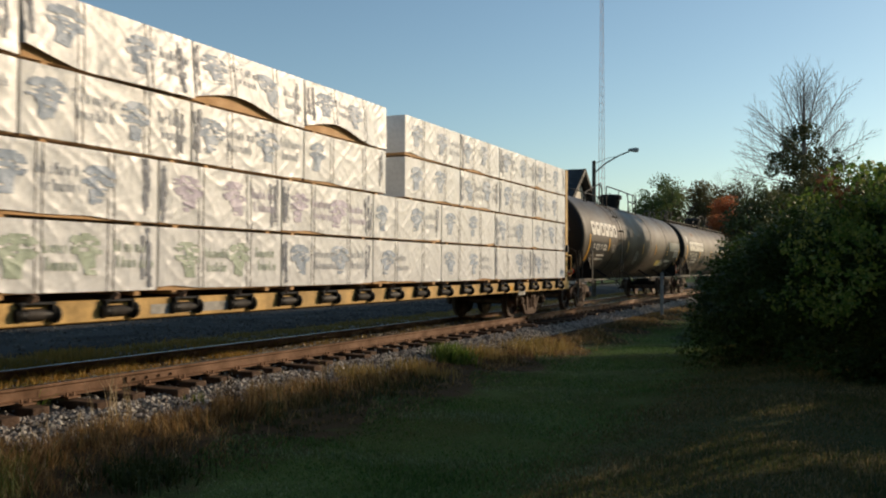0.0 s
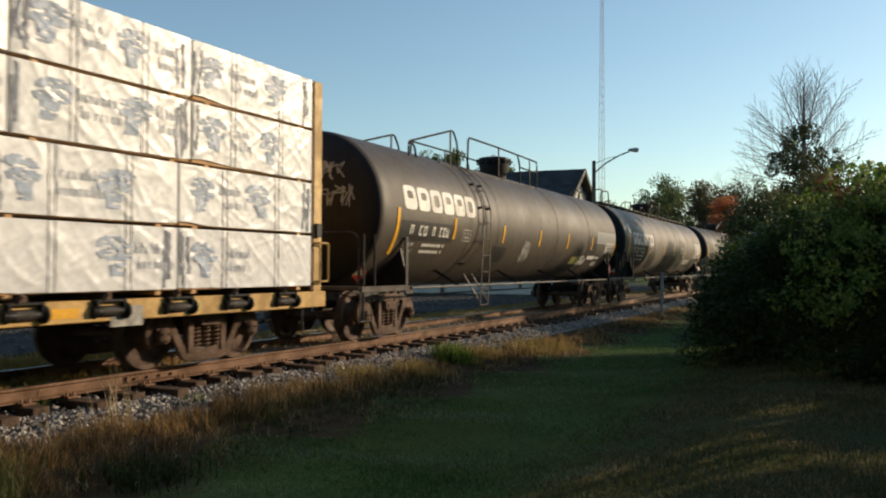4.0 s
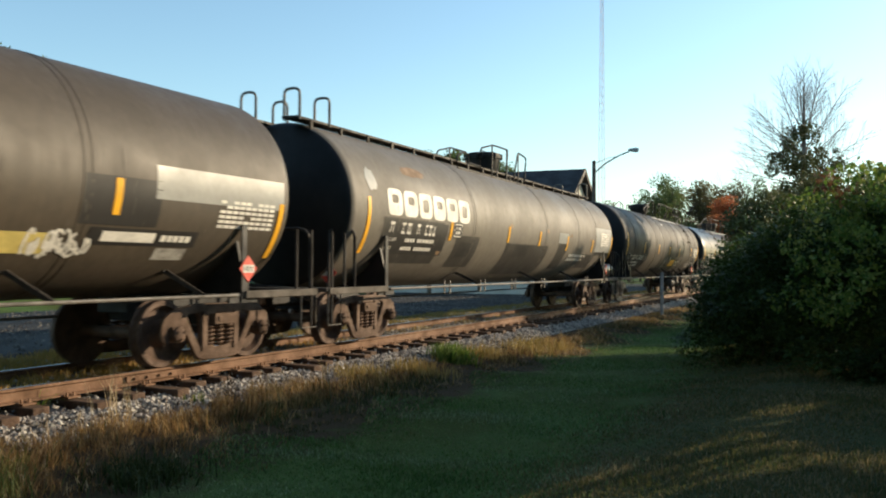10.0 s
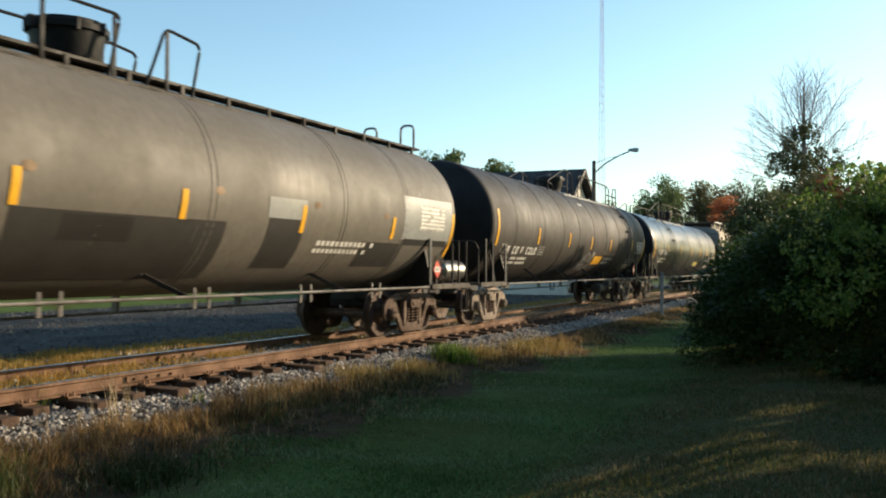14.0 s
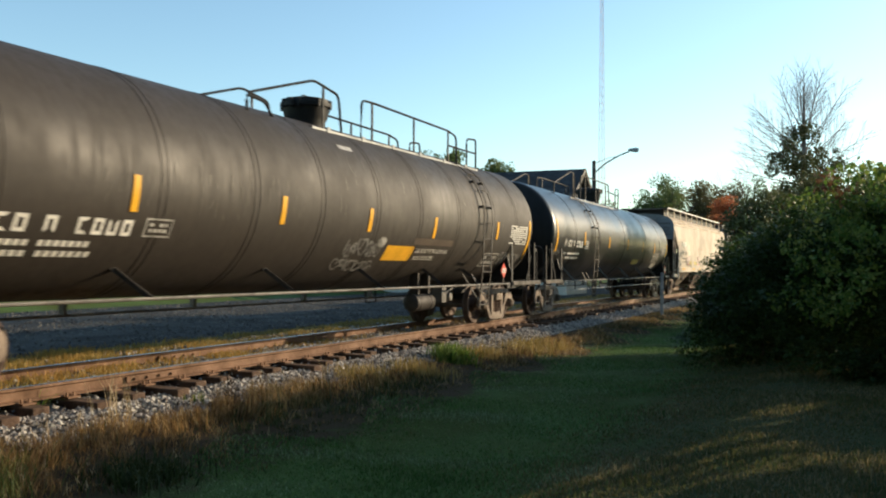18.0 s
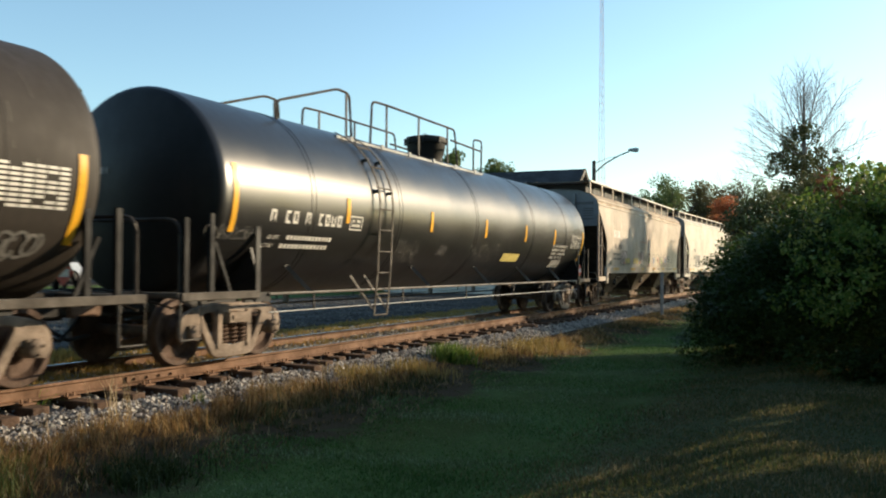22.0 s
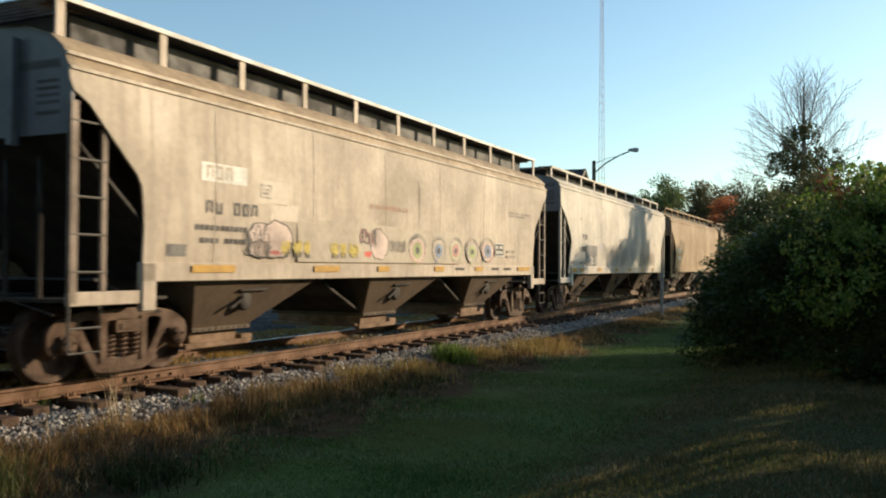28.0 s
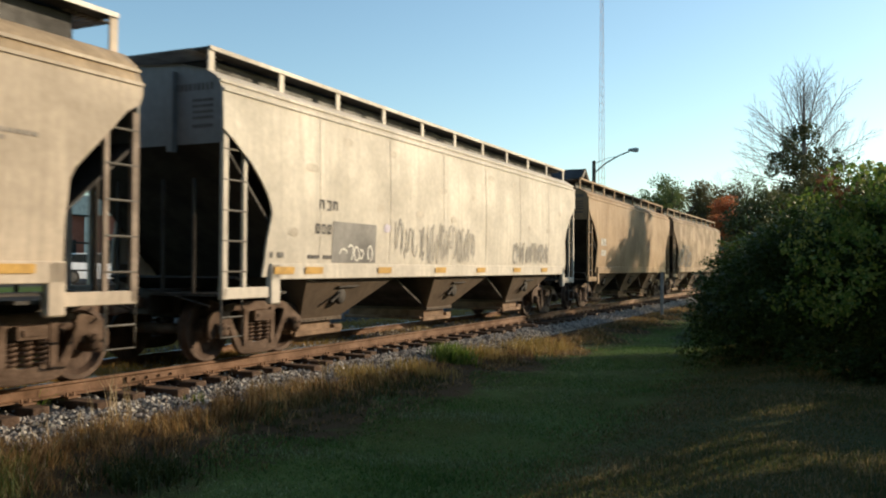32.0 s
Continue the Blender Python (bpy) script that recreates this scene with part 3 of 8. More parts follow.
    def coupler(self, k, s_end, z=0.88):
        """Draft sill end and knuckle coupler; k is -1 at the front."""
        x = self.u(s_end)
        g = Geo()
        g.box(min(x, x - k * 1.6), max(x, x - k * 1.6), -0.2, 0.2, z - 0.2, z + 0.16)
        self.add("draft_sill", g, M_DARK, bevel=0.015)
        g = Geo()
        g.bar((x, 0, z - 0.02), (x + k * 0.42, 0, z - 0.02), 0.16, 0.16)
        g.box(min(x + k * 0.36, x + k * 0.66), max(x + k * 0.36, x + k * 0.66), -0.17, 0.12, z - 0.16, z + 0.12)
        g.lathe([(z - 0.18, 0.001), (z - 0.18, 0.08), (z + 0.14, 0.08), (z + 0.14, 0.001)], "z", 10, (x + k * 0.58, -0.1, 0))
        c = self.add("coupler", g, M_RUST, "rusty cast knuckle coupler", 0.02)
        h = Geo()
        h.tube([(x, 0.3, z - 0.1), (x + k * 0.2, 0.32, z - 0.35), (x + k * 0.45, 0.25, z - 0.5), (x + k * 0.7, 0.12, z - 0.45)], 0.028, 8)
        self.add("brake_hose", h, M_BLACK)
        lv = Geo()
        lv.tube([(x + k * 0.15, 0.05, z + 0.2), (x + k * 0.12, -0.6, z + 0.12), (x + k * 0.1, -1.35, z - 0.05)], 0.014, 6)
        self.add("uncoupling_lever", lv, M_DARK)

    def step(self, s0, s1, z_top, z_bot, off=1.42, material=None, rungs=1):
        a, b = self.u(s0), self.u(s1)
        for q in (-1, 1):
            g = Geo()
            g.tube([(a, q * off, z_top), (a, q * off, z_bot), (b, q * off, z_bot), (b, q * off, z_top)], 0.017, 6)
            for i in range(1, rungs):
                zz = z_bot + (z_top - z_bot) * i / rungs
                g.tube([(a, q * off, zz), (b, q * off, zz)], 0.014, 6)
            self.add("sill_step", g, material or M_PIPE)


def tank_car(mid, half, s0, s1, zc, paint, label, frame="rust", R=1.5, seams=(), fit=(1.0, 0.0)):
    c = Car("tank_car", mid, half, label, "tank car", frame, fit)
    c.R, c.zc = R, zc
    c.side = lambda z: math.sqrt(max(R * R - (z - zc) ** 2, 0.0025))
    prof = []
    # dished ends: a tight knuckle, then a shallow crown
    rk, turn = 0.2, radians(68)
    rc = (R - rk * (1 - math.cos(turn))) / math.cos(turn)
    dish = [(rk * math.sin(turn) + rc * (math.cos(q) - math.sin(turn)), rc * math.sin(q)) for q in np.linspace(0.0004, math.pi / 2 - turn, 8)]
    dish += [(rk * math.sin(q), R - rk * (1 - math.cos(q))) for q in np.linspace(turn, 0, 12)[1:]]
    c.dish = dish
    prof += [(c.u(s0) - p, r) for p, r in dish[12:]]
    for s in seams:                      # shallow weld rings round the shell
        x = c.u(s)
        for d in (-0.06, 0.06):
            prof += [(x + d - 0.018, R), (x + d - 0.01, R + 0.006), (x + d + 0.01, R + 0.006), (x + d + 0.018, R)]
    prof += [(c.u(s1) + p, r) for p, r in dish[:11:-1]]
    g = Geo()
    g.lathe(prof, "x", 72, (0, 0, zc))
    c.shell = c.add("tank_shell", g, paint, smooth_deg=30)
    # shade is put into the ends' colour: black from the knuckle inwards
    for e, k in ((s0, -1), (s1, 1)):
        g = Geo()
        g.lathe([(c.u(e) + k * p, r) for p, r in (dish[:13] if k < 0 else dish[12::-1])], "x", 72, (0, 0, zc))
        h = c.add("tank_head", g, M_HEAD_SHADE, "dished tank end with its shade painted black", smooth_deg=40)
        if k < 0:
            c.front = h
    c.nose = c.u(s0)
    # black underframe pieces: saddles, stub sills, end platforms
    for k in (-1, 1):
        x = k * half
        g = Geo()
        for q in (-1, 1):
            zt = zc - math.sqrt(R * R - 1.2 * 1.2) + 0.03
            g.plate([(x, q * 0.25, 0.98), (x, q * 1.42, 0.98), (x, q * 1.44, 1.2), (x, q * 1.3, zt + 0.22), (x, q * 1.15, zt - 0.1), (x, q * 0.6, zc - R + 0.12), (x, q * 0.25, zc - R + 0.04)], (0.05, 0, 0))
            g.box(x - 0.28, x + 0.33, q * 1.42 - 0.02, q * 1.42 + 0.02, 0.86, 1.0)
            g.box(x - 0.05, x + 0.05, q * 1.45 - 0.015, q * 1.45 + 0.015, 0.86, 1.95)
        c.add("saddle", g, M_BLACK, "black bolster web under the shell")
        g = Geo()
        e = c.u(s0 if k < 0 else s1)
        tip = e + k * 0.75
        g.box(min(tip, x - k * 1.0), max(tip, x - k * 1.0), -0.3, 0.3, 0.72, zc - R + 0.05)
        c.add("stub_sill", g, M_BLACK, bevel=0.02)
        g = Geo()
        a, b = sorted((e + k * 0.85, x))
        for q in (-1, 1):
            g.box(a, b, q * 1.47 - 0.035, q * 1.47 + 0.035, 0.92, 1.03)
        g.box(min(e + k * 0.9, e + k * 0.62), max(e + k * 0.9, e + k * 0.62), -1.47, 1.47, 0.96, 1.03)
        c.add("end_platform", g, M_SILL, "dusty grey-brown steel end sill", 0.01)
        g = Geo()
        xe = e + k * 0.78
        if paint is M_TANK_C:
            for q in (-1, 1):
                g.tube(hose([(e, q * 1.46, 1.0), (e, q * 1.46, 2.02), (e + k * 0.25, q * 1.1, 2.04), (e + k * 0.25, q * 1.1, 1.0)], 0.14), 0.026, 8)
        else:
            g.tube(hose([(xe, -1.4, 1.0), (xe, -1.4, 1.98), (xe, 1.4, 1.98), (xe, 1.4, 1.0)], 0.22), 0.026, 8)
        c.add("end_handrail", g, M_DARK, "bent pipe handrail at the end")
        for q in (-1, 1):
            g = Geo()
            if paint in (M_TANK_D, M_TANK_E):
                for dx, top in (((0.33, 2.05), (0.78, 2.3)) if paint is M_TANK_D else ((0.05, 2.0), (0.55, 2.08))):
                    g.box(xe - k * dx - 0.04, xe - k * dx + 0.04, q * 1.44 - 0.03, q * 1.44 + 0.03, 0.9, top)
                g.bar((xe - k * 0.62, q * 1.44, 1.7), (xe - k * 0.95, q * 1.44, 1.02), 0.04, 0.05)
                c.add("grab_post", g, M_BLKPIPE, "dark upright post on the end platform")
                continue
            g.tube([(xe - k * 0.05, q * 1.46, 0.42), (xe - k * 0.05, q * 1.46, 1.95)], 0.024, 8)
            g.tube([(xe - k * 0.45, q * 1.46, 1.0), (xe - k * 0.45, q * 1.46, 1.95)], 0.024, 8)
            c.add("grab_post", g, M_DARK)
        c.coupler(k, (s0 if k < 0 else s1) + k * 0.75)
        c.step((s0 if k < 0 else s1) + k * 0.85, (s0 if k < 0 else s1) + k * 0.45, 0.95, 0.42, 1.47)
    return c


def running_pipes(c, s0, s1, z=0.97, off=1.46, lower=True, material=None, straps=()):
    for s in straps:
        for d in (0.0, 0.28):
            g = Geo()
            g.box(c.u(s + d) - 0.022, c.u(s + d) + 0.022, -off + 0.03, -off + 0.05, z - 0.16, z + 0.12)
            c.add("pipe_strap", g, M_PIPE)
    for q in (-1, 1):
        g = Geo()
        g.tube([(c.u(s0), q * off, z), (c.u(s1), q * off, z)], 0.023, 8)
        c.add("side_pipe", g, material or M_PIPE, "long grey safety pipe")
    if lower:
        g = Geo()
        g.tube([(c.u(s0) + 0.4, 0.75, z - 0.3), (c.u(s1) - 0.4, 0.75, z - 0.3)], 0.022, 8)
        c.add("brake_pipe", g, M_PIPE)
        for f in (0.22, 0.4, 0.62, 0.8):
            g = Geo()
            x = c.u(s0) + (s1 - s0) * f
            g.box(x - 0.03, x + 0.03, 0.7, 0.8, z - 0.3, 1.02)
            c.add("pipe_hanger", g, M_PIPE)


def brace(c, s, z_top=1.36, z_bot=0.97, lean=0.22):
    for q in (-1, 1):
        g = Geo()
        g.bar((c.u(s), q * (c.side(z_top) + 0.02), z_top), (c.u(s) + lean, q * 1.46, z_bot), 0.045, 0.06)
        g.box(c.u(s) - 0.05, c.u(s) + 0.05, q * c.side(z_top) - 0.03, q * c.side(z_top) + 0.03, z_top - 0.02, z_top + 0.02)
        c.add("pipe_brace", g, M_PIPE if c.bright else M_DARK)


def hose(pts, bend=0.12):
    """Rounds the corners of a bent pipe."""
    out = [Vector(pts[0])]
    for i in range(1, len(pts) - 1):
        a, b, d = Vector(pts[i - 1]), Vector(pts[i]), Vector(pts[i + 1])
        u, w = (a - b), (d - b)
        r = min(bend, u.length * 0.45, w.length * 0.45)
        p, q = b + u.normalized() * r, b + w.normalized() * r
        for t in (0, 0.33, 0.67, 1):
            out.append(p * (1 - t) ** 2 + b * 2 * t * (1 - t) + q * t * t)
    out.append(Vector(pts[-1]))
    return out


def ladder(c, s, width=0.48, z_top=None, z_bot=0.5, material=None):
    """A side ladder of flat bar that follows the shell down to a braced stirrup below the safety pipe, both sides."""
    m = material or M_DARK
    zt = z_top or (c.zc + c.R * 0.93)
    for q in (-1, 1):
        prof = [(q * (c.side(z) + 0.09), z) for z in np.linspace(zt, c.zc - 0.15, 12)]
        prof += [(q * (c.side(c.zc - 0.15) + 0.05), 1.3), (q * 1.5, z_bot)]
        g = Geo()
        for w in (0, width):
            for (ya, za), (yb, zb) in zip(prof, prof[1:]):
                g.bar((c.u(s) + w, ya, za), (c.u(s) + w, yb, zb), 0.014, 0.05, (1, 0, 0))
        lad = c.add("ladder", g, m, "narrow flat-bar side ladder")
        pz, py = [p[1] for p in prof][::-1], [p[0] for p in prof][::-1]
        for z in np.arange(z_bot + 0.01, zt, 0.38):
            y = float(np.interp(z, pz, py))
            r = Geo()
            r.tube([(c.u(s) - 0.02, y, z), (c.u(s) + width + 0.02, y, z)], 0.016, 6)
            part("rung", r, m, lad)
        for w in (0, width):                 # slanting stays of the stirrup
            g = Geo()
            g.bar((c.u(s) + w - 0.5, q * 1.3, 1.22), (c.u(s) + w - 0.02, q * 1.49, z_bot + 0.12), 0.014, 0.06, (1, 0, 0))
            part("stay", g, m, lad)
        for z in (zt - 0.55, c.zc + 0.3):    # stand-off feet on the shell
            for w in (0, width):
                g = Geo()
                g.bar((c.u(s) + w, q * (c.side(z) - 0.01), z), (c.u(s) + w, q * (c.side(z) + 0.1), z), 0.05, 0.05)
                part("stand_off", g, m, lad)


def top_works(c, rails, dome, plat, pipe, edge=None, off=0.78):
    """Railings, manway housing and walkway on top. rails: lists of (s, z) of bent pipes at the platform's edge; posts: places s."""
    zt = c.zc + c.R
    g = Geo()
    g.box(c.u(plat[0]), c.u(plat[1]), -0.8, -0.42, zt - 0.26, zt - 0.2)
    g.box(c.u(plat[0]), c.u(plat[1]), 0.42, 0.8, zt - 0.26, zt - 0.2)
    pl = c.add("top_platform", g, M_DARK, "grated steel walkway on top")
    k = Geo()
    for s in np.arange(plat[0], plat[1] + 0.01, (plat[1] - plat[0]) / 6):
        for q in (-1, 1):
            k.bar((c.u(s), q * 0.76, zt - 0.24), (c.u(s), q * 0.86, zt - 0.36), 0.06, 0.04)
    part("platform_bracket", k, M_DARK, pl)
    if edge:
        for q in (-1, 1):
            g = Geo()
            g.box(c.u(plat[0]), c.u(plat[1]), q * 0.815 - 0.012, q * 0.815 + 0.012, zt - 0.29, zt - 0.2)
            part("platform_edge", g, edge, pl, "bright steel walkway edge")
            for s in np.arange(plat[0] + 0.5, plat[1], 1.2):
                g = Geo()
                g.box(c.u(s) - 0.05, c.u(s) + 0.05, q * 0.835 - 0.012, q * 0.835 + 0.012, zt - 0.4, zt - 0.16)
                part("bracket", g, edge, pl)
    for pts, posts in rails:
        for q in (-1, 1):
            g = Geo()
            g.tube(hose([(c.u(s), q * off, z) for s, z in pts]), 0.024, 7)
            r = c.add("railing", g, pipe, "bent pipe guard railing")
            for s, z in posts:
                p = Geo()
                p.box(c.u(s) - 0.025, c.u(s) + 0.025, q * off - 0.012, q * off + 0.012, zt - 0.3, z)
                part("railing_post", p, pipe, r)
    sd, r, top = dome
    g = Geo()
    x = c.u(sd)
    g.lathe([(zt - 0.1, r * 0.78), (zt + 0.06, r * 0.78), (zt + 0.12, r * 0.86), (top - 0.17, r * 0.95), (top - 0.16, r * 1.04), (top - 0.09, r * 1.05), (top - 0.08, r * 0.97), (top - 0.02, r * 0.95), (top, r * 0.8), (top + 0.01, 0.001)], "z", 32, (x, 0, 0))
    d = c.add("valve_housing", g, M_BLACK, "black flanged valve housing with a lid")
    for i in range(8):
        t = 2 * math.pi * i / 8 + 0.3
        g = Geo()
        g.lathe([(top - 0.2, 0.001), (top - 0.2, 0.03), (top - 0.05, 0.03), (top - 0.03, 0.02), (top - 0.03, 0.001)], "z", 6, (x + r * 1.02 * math.cos(t), r * 1.02 * math.sin(t), 0))
        part("lid_bolt", g, M_BLACK, d)
    g = Geo()
    g.tube(hose([(x - 0.14, 0, top - 0.01), (x - 0.14, 0, top + 0.07), (x + 0.14, 0, top + 0.07), (x + 0.14, 0, top - 0.01)], 0.05), 0.012, 6)
    part("lifting_hoop", g, M_BLACK, d)
    g = Geo()
    g.box(x - r * 1.22, x - r * 1.0, -0.06, 0.06, top - 0.2, top - 0.04)
    part("hinge", g, M_BLACK, d, bevel=0.015)


def head_marks(c, rows, scribble=None, sign_y=0.75, sign_x=0.7):
    """Small stencil rows on the front end, and a scribble: rows of (y0, y1, z, height, marks)."""
    def skin(y, z, out=0.012):
        r = math.hypot(y, z - c.zc)
        d = float(np.interp(r, [q[1] for q in c.dish], [q[0] for q in c.dish]))
        return (c.nose - d - out, y, z)
    for n_, (y0, y1, z, h, n) in enumerate(rows):
        g, w = Geo(), (y1 - y0) / n
        for i in range(n):
            a, b = y0 + w * i, y0 + w * (i + 0.65)
            g.add([skin(a, z), skin(b, z), skin(b, z + h), skin(a, z + h)], [(0, 1, 2, 3)])
        tagged(part("stencil", g, M_FADED, c.front), kind="stuff")
    if scribble:
        r = random.Random(17)
        g = Geo()
        for y0, y1, z0, z1, n in scribble:
            for i in range(n):
                y = y0 + (y1 - y0) * (i + r.uniform(-0.2, 0.2)) / n
                pts = [(y + r.uniform(-0.12, 0.12), r.uniform(z0, z0 + 0.15)), (y + r.uniform(-0.1, 0.1), r.uniform(z1 - 0.2, z1)), (y + r.uniform(-0.2, 0.2), r.uniform(z0, z1))]
                for (a, za), (b, zb) in zip(pts, pts[1:]):
                    dy, dz = b - a, zb - za
                    ln = max(math.hypot(dy, dz), 0.01)
                    ny, nz = -dz / ln * 0.014, dy / ln * 0.014
                    g.add([skin(a - ny, za - nz, 0.014), skin(b - ny, zb - nz, 0.014), skin(b + ny, zb + nz, 0.014), skin(a + ny, za + nz, 0.014)], [(0, 1, 2, 3)])
        part("scribble", g, M_FADED, c.front, "pale sprayed scribble")
    x, y = c.nose - sign_x, sign_y
    g = Geo()
    g.box(x, x + 0.04, y - 0.03, y + 0.03, 1.0, 1.2)
    b = c.add("sign_bracket", g, M_DARK)
    g = Geo()
    g.plate([(x, y - 0.19, 1.27), (x, y, 1.08), (x, y + 0.19, 1.27), (x, y, 1.46)], (-0.008, 0, 0))
    part("placard", g, M_RED, b, "red diamond hazard sign")
    g = Geo()
    g.box(x - 0.014, x - 0.01, y - 0.12, y + 0.12, 1.215, 1.325)
    part("number_field", g, M_WHITE, b)


def placard(c, s, z, off=1.47):
    """A diamond hazard sign on a bracket."""
    g = Geo()
    x, r = c.u(s), 0.19
    g.box(x - 0.03, x + 0.03, -off + 0.006, -off + 0.05, 1.0, z + 0.1)
    b = c.add("sign_bracket", g, M_DARK)
    g = Geo()
    g.plate([(x - r, -off, z), (x, -off, z - r), (x + r, -off, z), (x, -off, z + r)], (0, -0.008, 0))
    part("placard", g, M_RED, b, "red diamond hazard sign")
    g = Geo()
    g.plate([(x - 0.12, -off - 0.009, z - 0.055), (x + 0.12, -off - 0.009, z - 0.055), (x + 0.12, -off - 0.009, z + 0.055), (x - 0.12, -off - 0.009, z + 0.055)], (0, -0.004, 0))
    part("number_field", g, M_WHITE, b)
    keep = c.side
    c.side = lambda zz: off
    c.letters("1075", s - 0.105, z - 0.035, 0.075, M_BLACK, b, 0.017)
    c.side = keep


def scrawl(c, s0, s1, z0, z1, seed, material, n=7, width=0.02, parent=None, label="sprayed scribble"):
    """Loops of thin spray paint, no letters."""
    r = random.Random(seed)
    g = Geo()
    for i in range(n):
        rs, rz = r.uniform(0.03, 0.1) * (s1 - s0), r.uniform(0.22, 0.44) * (z1 - z0)
        cs, cz = s0 + rs + (s1 - s0 - 2 * rs) * (i + r.uniform(0, 1)) / n, r.uniform(z0 + rz, z1 - rz)
        a0, a1 = r.uniform(0, 6), r.uniform(3, 6)
        lean = r.uniform(-0.4, 0.4)
        prev = None
        for j in range(11):
            a = a0 + a1 * j / 10
            s = cs + rs * math.cos(a)
            z = cz + rz * math.sin(a) + lean * (s - cs)
            p = (s, z)
            if prev and abs(p[0] - prev[0]) + abs(p[1] - prev[1]) > 0.004:
                dx, dz = p[0] - prev[0], p[1] - prev[1]
                ln = math.hypot(dx, dz)
                nx, nz = -dz / ln * width / 2, dx / ln * width / 2
                q = [(prev[0] - nx, prev[1] - nz), (p[0] - nx, p[1] - nz), (p[0] + nx, p[1] + nz), (prev[0] + nx, prev[1] + nz)]
                g.add([(c.u(a_), -c.side(b_) - 0.009 - 0.0004 * i, b_) for a_, b_ in q], [(0, 1, 2, 3)])
            prev = p
    tagged(c.add("spray_paint", g, material, label, parent=parent), kind="stuff")


def blob(c, s, z, rs, rz, material, seed, label):
    """A filled uneven sprayed shape, with a dark outline where it is large."""
    r = random.Random(seed)
    n = 22
    rad = [1 + r.uniform(-0.16, 0.16) for _ in range(n)]
    ring = [(s + rs * q * math.cos(2 * math.pi * i / n), z + rz * q * math.sin(2 * math.pi * i / n)) for i, q in enumerate(rad)]
    g = Geo()
    g.v = [(c.u(s), -c.side(z) - 0.007, z)] + [(c.u(a), -c.side(b) - 0.007, b) for a, b in ring]
    g.f = [(0, i + 1, (i + 1) % n + 1) for i in range(n)]
    p = c.add("spray_paint", g, material, label)
    if "sprayed" not in label or min(rs, rz) < 0.1:
        return
    g = Geo()
    vs = []
    for a, b in ring:
        for k in (1.0, 1.0 + 0.016 / min(rs, rz)):
            qa, qb = s + (a - s) * k, z + (b - z) * k
            vs.append((c.u(qa), -c.side(qb) - 0.009, qb))
    g.add(vs, [(2 * i, 2 * i + 1, (2 * i + 3) % (2 * n), (2 * i + 2) % (2 * n)) for i in range(n)])
    part("outline", g, M_DARKMARK, p)


def block_logo(c, s0, s1, z0, z1, n, material):
    """A row of plain heavy rounded rings in place of a brand name."""
    w, h = (s1 - s0) / n, z1 - z0
    for i in range(n):
        cx, cz = s0 + w * (i + 0.5), (z0 + z1) / 2
        hz = cz + (h * 0.12 if i % 3 != 2 else 0.0)
        ho = h * (0.16 if i % 3 != 2 else 0.26)
        g, m = Geo(), 28
        for k in range(m):
            t = 2 * math.pi * k / m
            co, si = math.cos(t), math.sin(t)
            ex = lambda v: math.copysign(abs(v) ** 0.42, v)
            for ax, az, mz in ((w * 0.445, h * 0.5, cz), (w * 0.2, ho, hz)):
                zz = mz + az * ex(si)
                g.v.append((c.u(cx + ax * ex(co)), -c.side(zz) - 0.009, zz))
        g.f = [(2 * k, 2 * ((k + 1) % m), 2 * ((k + 1) % m) + 1, 2 * k + 1) for k in range(m)]
        c.add("brand_shape", g, material, "heavy white rounded block shape")


def stencil_box(c, s0, s1, z0, z1, material, rows=2):
    """A thin painted frame round a few small marks."""
    e = 0.022
    for a, b, lo, hi in ((s0, s1, z1 - e, z1), (s0, s1, z0, z0 + e), (s0, s0 + e, z0 + e, z1 - e), (s1 - e, s1, z0 + e, z1 - e)):
        c.patch("stencil_frame", a, b, lo, hi, material)
    h = (z1 - z0 - 4 * e) / rows
    for i in range(rows):
        c.bars("stencil", s0 + 0.07, s1 - 0.06, z0 + 2 * e + h * i + h * 0.2, z0 + 2 * e + h * (i + 1) - h * 0.2, 4, material, gap=0.25, rnd=i + 3)


def data_rows(c, s0, s1, z0, z1, rows, n, material, seed=1):
    """A block of rows of plain small marks, as on a stencilled data panel."""
    h = (z1 - z0) / rows
    for i in range(rows):
        c.bars("data_stencil", s0, s1, z0 + h * i + h * 0.25, z0 + h * (i + 1) - h * 0.15, n, material, gap=0.15, rnd=seed * 10 + i)


def scuffs(c, s0, s1, z0, z1, n, material, seed):
    """Thin upright scratches in the paint."""
    r = random.Random(seed)
    g = Geo()
    for _ in range(n):
        s, z, h = r.uniform(s0, s1), r.uniform(z0, z1), r.uniform(0.06, 0.3)
        w, d = r.uniform(0.004, 0.012), r.uniform(-0.03, 0.03)
        g.grid(lambda e, zz: (c.u(s) + e * w + d * (zz - z) / h, -c.side(zz) - 0.0075, zz), [-0.5, 0.5], [z, z + h / 2, z + h])
    tagged(c.add("scuffed_paint", g, material, "thin pale scratches in the paint"), kind="stuff")


